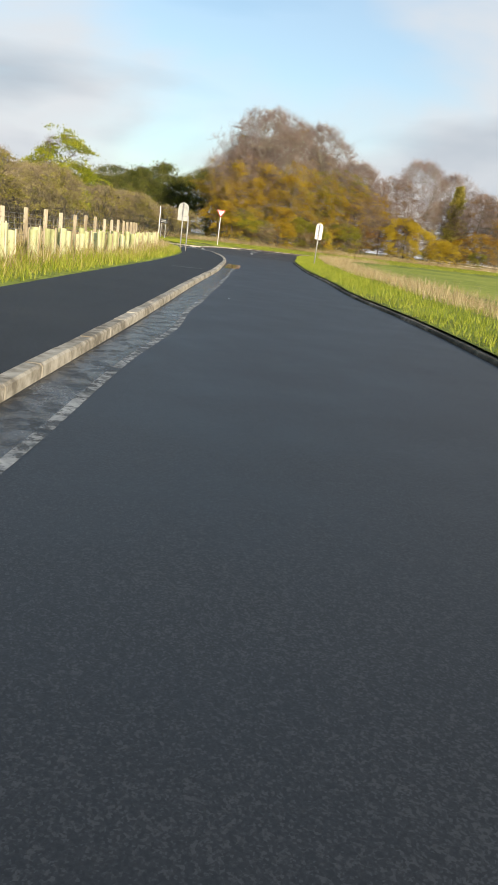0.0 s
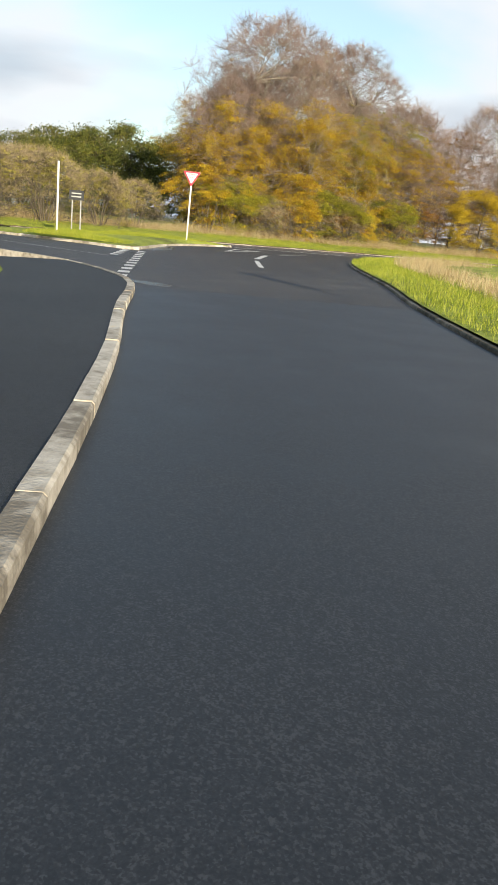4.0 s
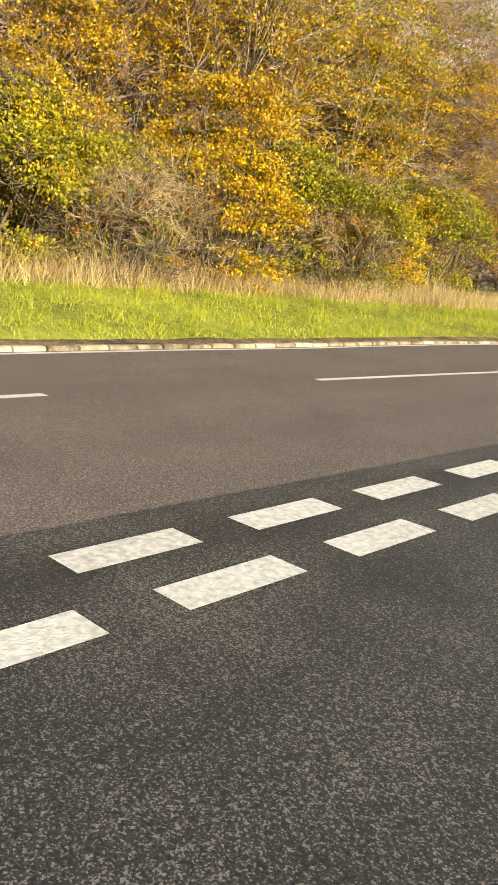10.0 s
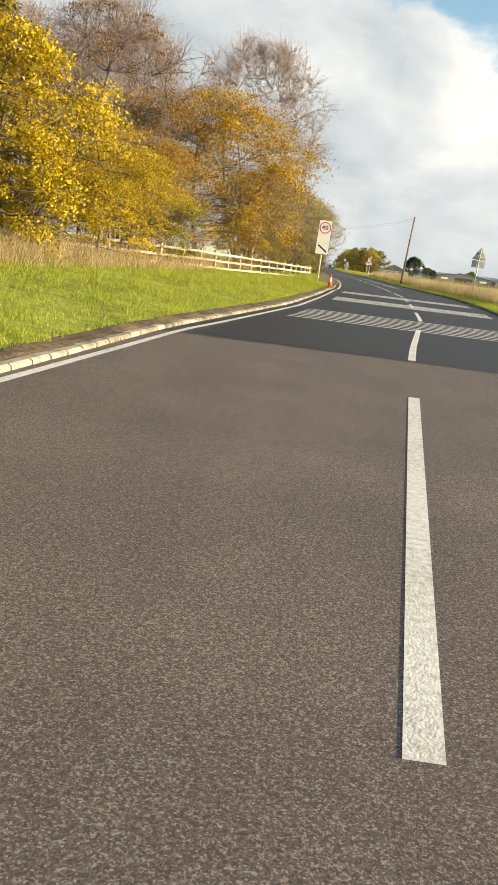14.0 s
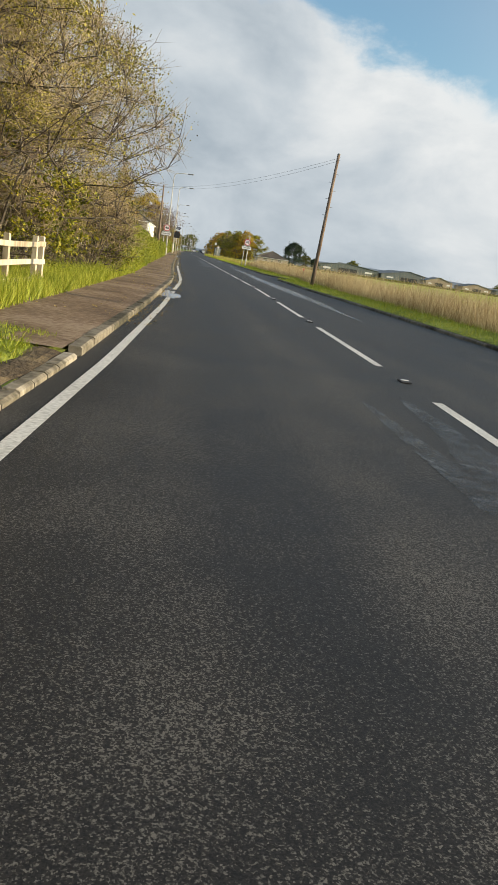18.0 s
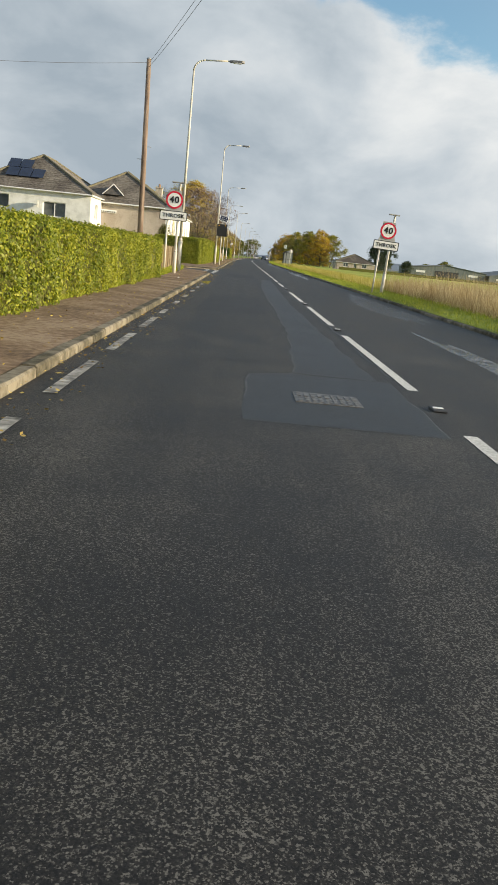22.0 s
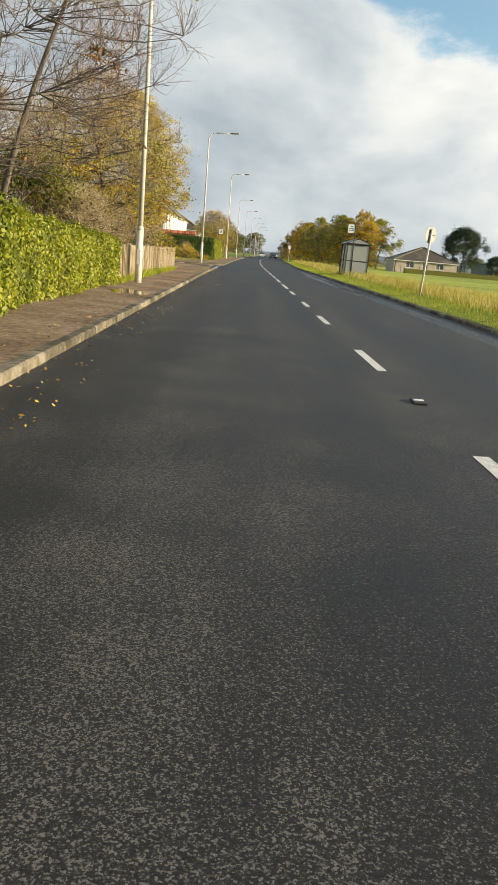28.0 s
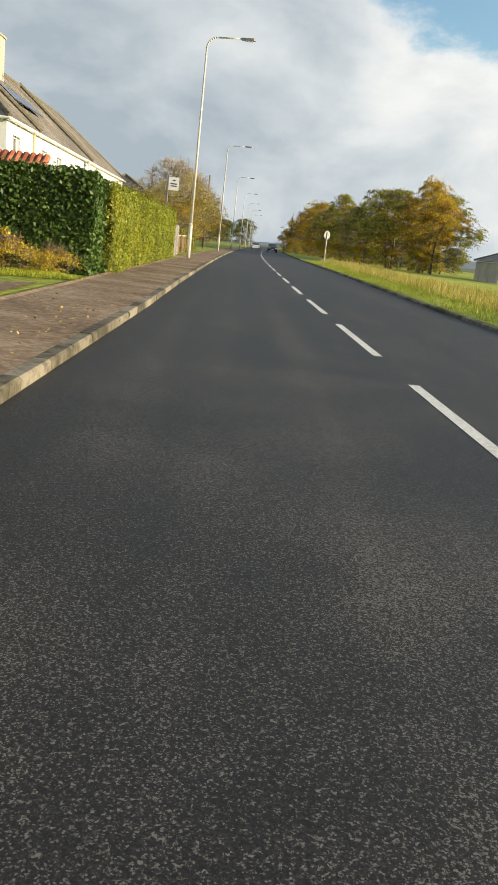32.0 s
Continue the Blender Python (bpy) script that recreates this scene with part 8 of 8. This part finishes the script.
def barn(x, y, w, d, h, r, wall, label, yaw=0.0):
    ob = thing("barn", label, "barn", "farm buildings")
    g = Geo()
    g.add([(-w / 2, -d / 2, 0), (w / 2, -d / 2, 0), (w / 2, -d / 2, h), (0, -d / 2, r), (-w / 2, -d / 2, h), (-w / 2, d / 2, 0), (w / 2, d / 2, 0), (w / 2, d / 2, h), (0, d / 2, r), (-w / 2, d / 2, h)],
          [(0, 1, 2, 3, 4), (9, 8, 7, 6, 5), (0, 4, 9, 5), (1, 6, 7, 2)])
    part("shell", g, M[wall], ob)
    for s in (-1, 1):
        a = [Vector((s * (w / 2 + 0.4), -d / 2 - 0.3, h - 0.1)), Vector((s * (w / 2 + 0.4), d / 2 + 0.3, h - 0.1)), Vector((0, d / 2 + 0.3, r + 0.12)), Vector((0, -d / 2 - 0.3, r + 0.12))]
        part("roof_sheet", Geo().add(a + [v - Vector((0, 0, 0.1)) for v in a], [(0, 1, 2, 3), (7, 6, 5, 4), (0, 4, 5, 1), (1, 5, 6, 2), (2, 6, 7, 3), (3, 7, 4, 0)]), M["barn_roof"], ob)
    part("door", Geo().box((0, -d / 2 - 0.04, h * 0.4), (w * 0.3, 0.08, h * 0.8)), M["dark_grey"], ob)
    for sx in (-0.34, 0.34):
        part("window", Geo().box((w * sx, -d / 2 - 0.03, h * 0.6), (w * 0.12, 0.06, h * 0.22)), M["upvc"], ob)
    ob.matrix_world = Matrix.Translation((x, y, 0)) @ Matrix.Rotation(yaw, 4, "Z") @ Matrix.Diagonal((1, 1, 0.75, 1))


barn(66, 372, 26, 16, 4.2, 6.0, "barn_wall", "long grey farm shed with a shallow roof")
barn(92, 378, 24, 30, 3.6, 6.4, "barn_wall", "broad dark barn with a sheet roof")
barn(100, 352, 11, 9, 3.4, 5.4, "barn_tan", "small tan gabled farm building")
barn(117, 356, 12, 10, 3.0, 4.8, "barn_tan", "low tan farm building beside the barn")
barn(142, 372, 22, 14, 3.4, 5.0, "barn_wall", "grey farm shed at the field end")
ob = thing("field_fence", "low post and wire fence beyond the field", "fence")
for k in range(40):
    part("post", Geo().box((24 + 3.2 * k, 318 + 0.4 * k, 0.55), (0.09, 0.09, 1.2)), M["wood_pole"], ob)
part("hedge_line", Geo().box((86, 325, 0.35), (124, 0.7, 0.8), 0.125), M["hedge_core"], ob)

# far hills
def hill(x, y, w, d, h, seed, label):
    rg = random.Random(seed)
    g = Geo()
    nx, ny = 40, 6
    ph = [rg.uniform(0, 6.3) for _ in range(4)]
    for i in range(nx + 1):
        for j in range(ny + 1):
            u, v = i / nx, j / ny
            e = math.sin(math.pi * u) ** 0.8 * math.sin(math.pi * min(1, v * 1.0) * 0.5) if v < 1 else math.sin(math.pi * u) ** 0.8
            z = h * e * (0.75 + 0.18 * math.sin(5 * u + ph[0]) + 0.10 * math.sin(11 * u + ph[1] + v))
            g.v.append((-w / 2 + w * u, d * v, z - 2))
    g.f = [(i * (ny + 1) + j, (i + 1) * (ny + 1) + j, (i + 1) * (ny + 1) + j + 1, i * (ny + 1) + j + 1) for i in range(nx) for j in range(ny)]
    ob = structure("backdrop_hill", g, M["hill"], label, "hill")
    ob.matrix_world = Matrix.Translation((x, y, 0)) @ Matrix.Rotation(math.atan2(-x, y), 4, "Z")


hill(-2560, 600, 1800, 500, 220, 2, "blue-grey hill on the horizon")
hill(900, 2600, 2400, 500, 40, 3, "low blue-grey hills far across the fields")


# ---- cars ----
def car(x, y, yaw, paint, label):
    ob = thing("car", label, "car", "cars on the road")
    body = [(-2.1, 0.32), (2.05, 0.32), (2.12, 0.62), (1.95, 0.82), (0.95, 0.95), (-1.75, 0.95), (-2.1, 0.75)]
    roof = [(0.95, 0.95), (0.25, 1.42), (-1.25, 1.45), (-1.85, 0.95)]
    for nm, prof, wd, mt in (("body", body, 1.72, paint), ("cabin", roof, 1.42, "pane")):
        n = len(prof)
        g = Geo().add([(s * wd / 2, a, b) for s in (-1, 1) for a, b in prof], [tuple(range(n)), tuple(range(2 * n - 1, n - 1, -1))] + [(i, n + i, n + (i + 1) % n, (i + 1) % n) for i in range(n)])
        part(nm, g, M[mt], ob)
    part("roof", Geo().box((0, -0.5, 1.45), (1.36, 1.5, 0.05), 0, 0.02), M[paint], ob)
    for sx in (-1, 1):
        for yy in (-1.3, 1.3):
            w = part("wheel", Geo().cyl((sx * 0.72, yy, 0.32), (sx * 0.90, yy, 0.32), 0.32, n=18), M["tyre"], ob)
            part("rim", Geo().cyl((sx * 0.88, yy, 0.32), (sx * 0.91, yy, 0.32), 0.2, n=14), M["galv"], w)
        part("headlight", Geo().box((sx * 0.62, 2.06, 0.68), (0.36, 0.1, 0.16), 0, 0.03), M["lens"], ob)
        part("tail_light", Geo().box((sx * 0.70, -2.06, 0.75), (0.22, 0.1, 0.22), 0, 0.03), M["red_lens"], ob)
    part("plate", Geo().box((0, 2.12, 0.5), (0.5, 0.03, 0.11)), M["white_plate"], ob)
    ob.matrix_world = Matrix.Translation((x, y, 0.01)) @ Matrix.Rotation(yaw, 4, "Z")


car(1.75 + mid(405), 405, math.pi, "car_dark", "dark oncoming car far down the road")
car(-1.9 + mid(432), 432, 0.0, "car_white", "white car far ahead in the lane")
car(1.7 + mid(470), 470, math.pi, "car_white", "white oncoming car far down the road")

# verge marker in the long grass
ob = thing("marker_post", "short post with a red reflector in the verge grass", "marker post")
part("post", Geo().box((0, 0, 0.4), (0.07, 0.05, 0.8), bevel=0.008), M["timber"], ob)
part("reflector", Geo().plate(rounded(0.09, 0.16, 0.03), (0, -0.034, 0.72), RIGHT, UP, 0.012), M["red_plate"], ob, "red reflector")
place(ob, 6.6, 97.5, 0.2)

# small litter
for x, y, z, s in ((43.2, -56.6, 0.13, 0.05), (56.5, -70.6, 0.004, 0.04), (57.8, -72.2, 0.004, 0.045), (-4.4, 126, 0.115, 0.1), (-10.9, -8.2, 0.13, 0.09)):
    o = thing("litter", "small scrap of white litter lying on the ground", "litter", "scraps of litter")
    part("scrap", Geo().add([(0, 0, 0.01), (s, 0.02, 0.03), (s * 0.9, s * 0.8, 0.012), (0.01, s * 0.7, 0.04)], [(0, 1, 2, 3)]), M["litter"], o)
    place(o, x, y, z)
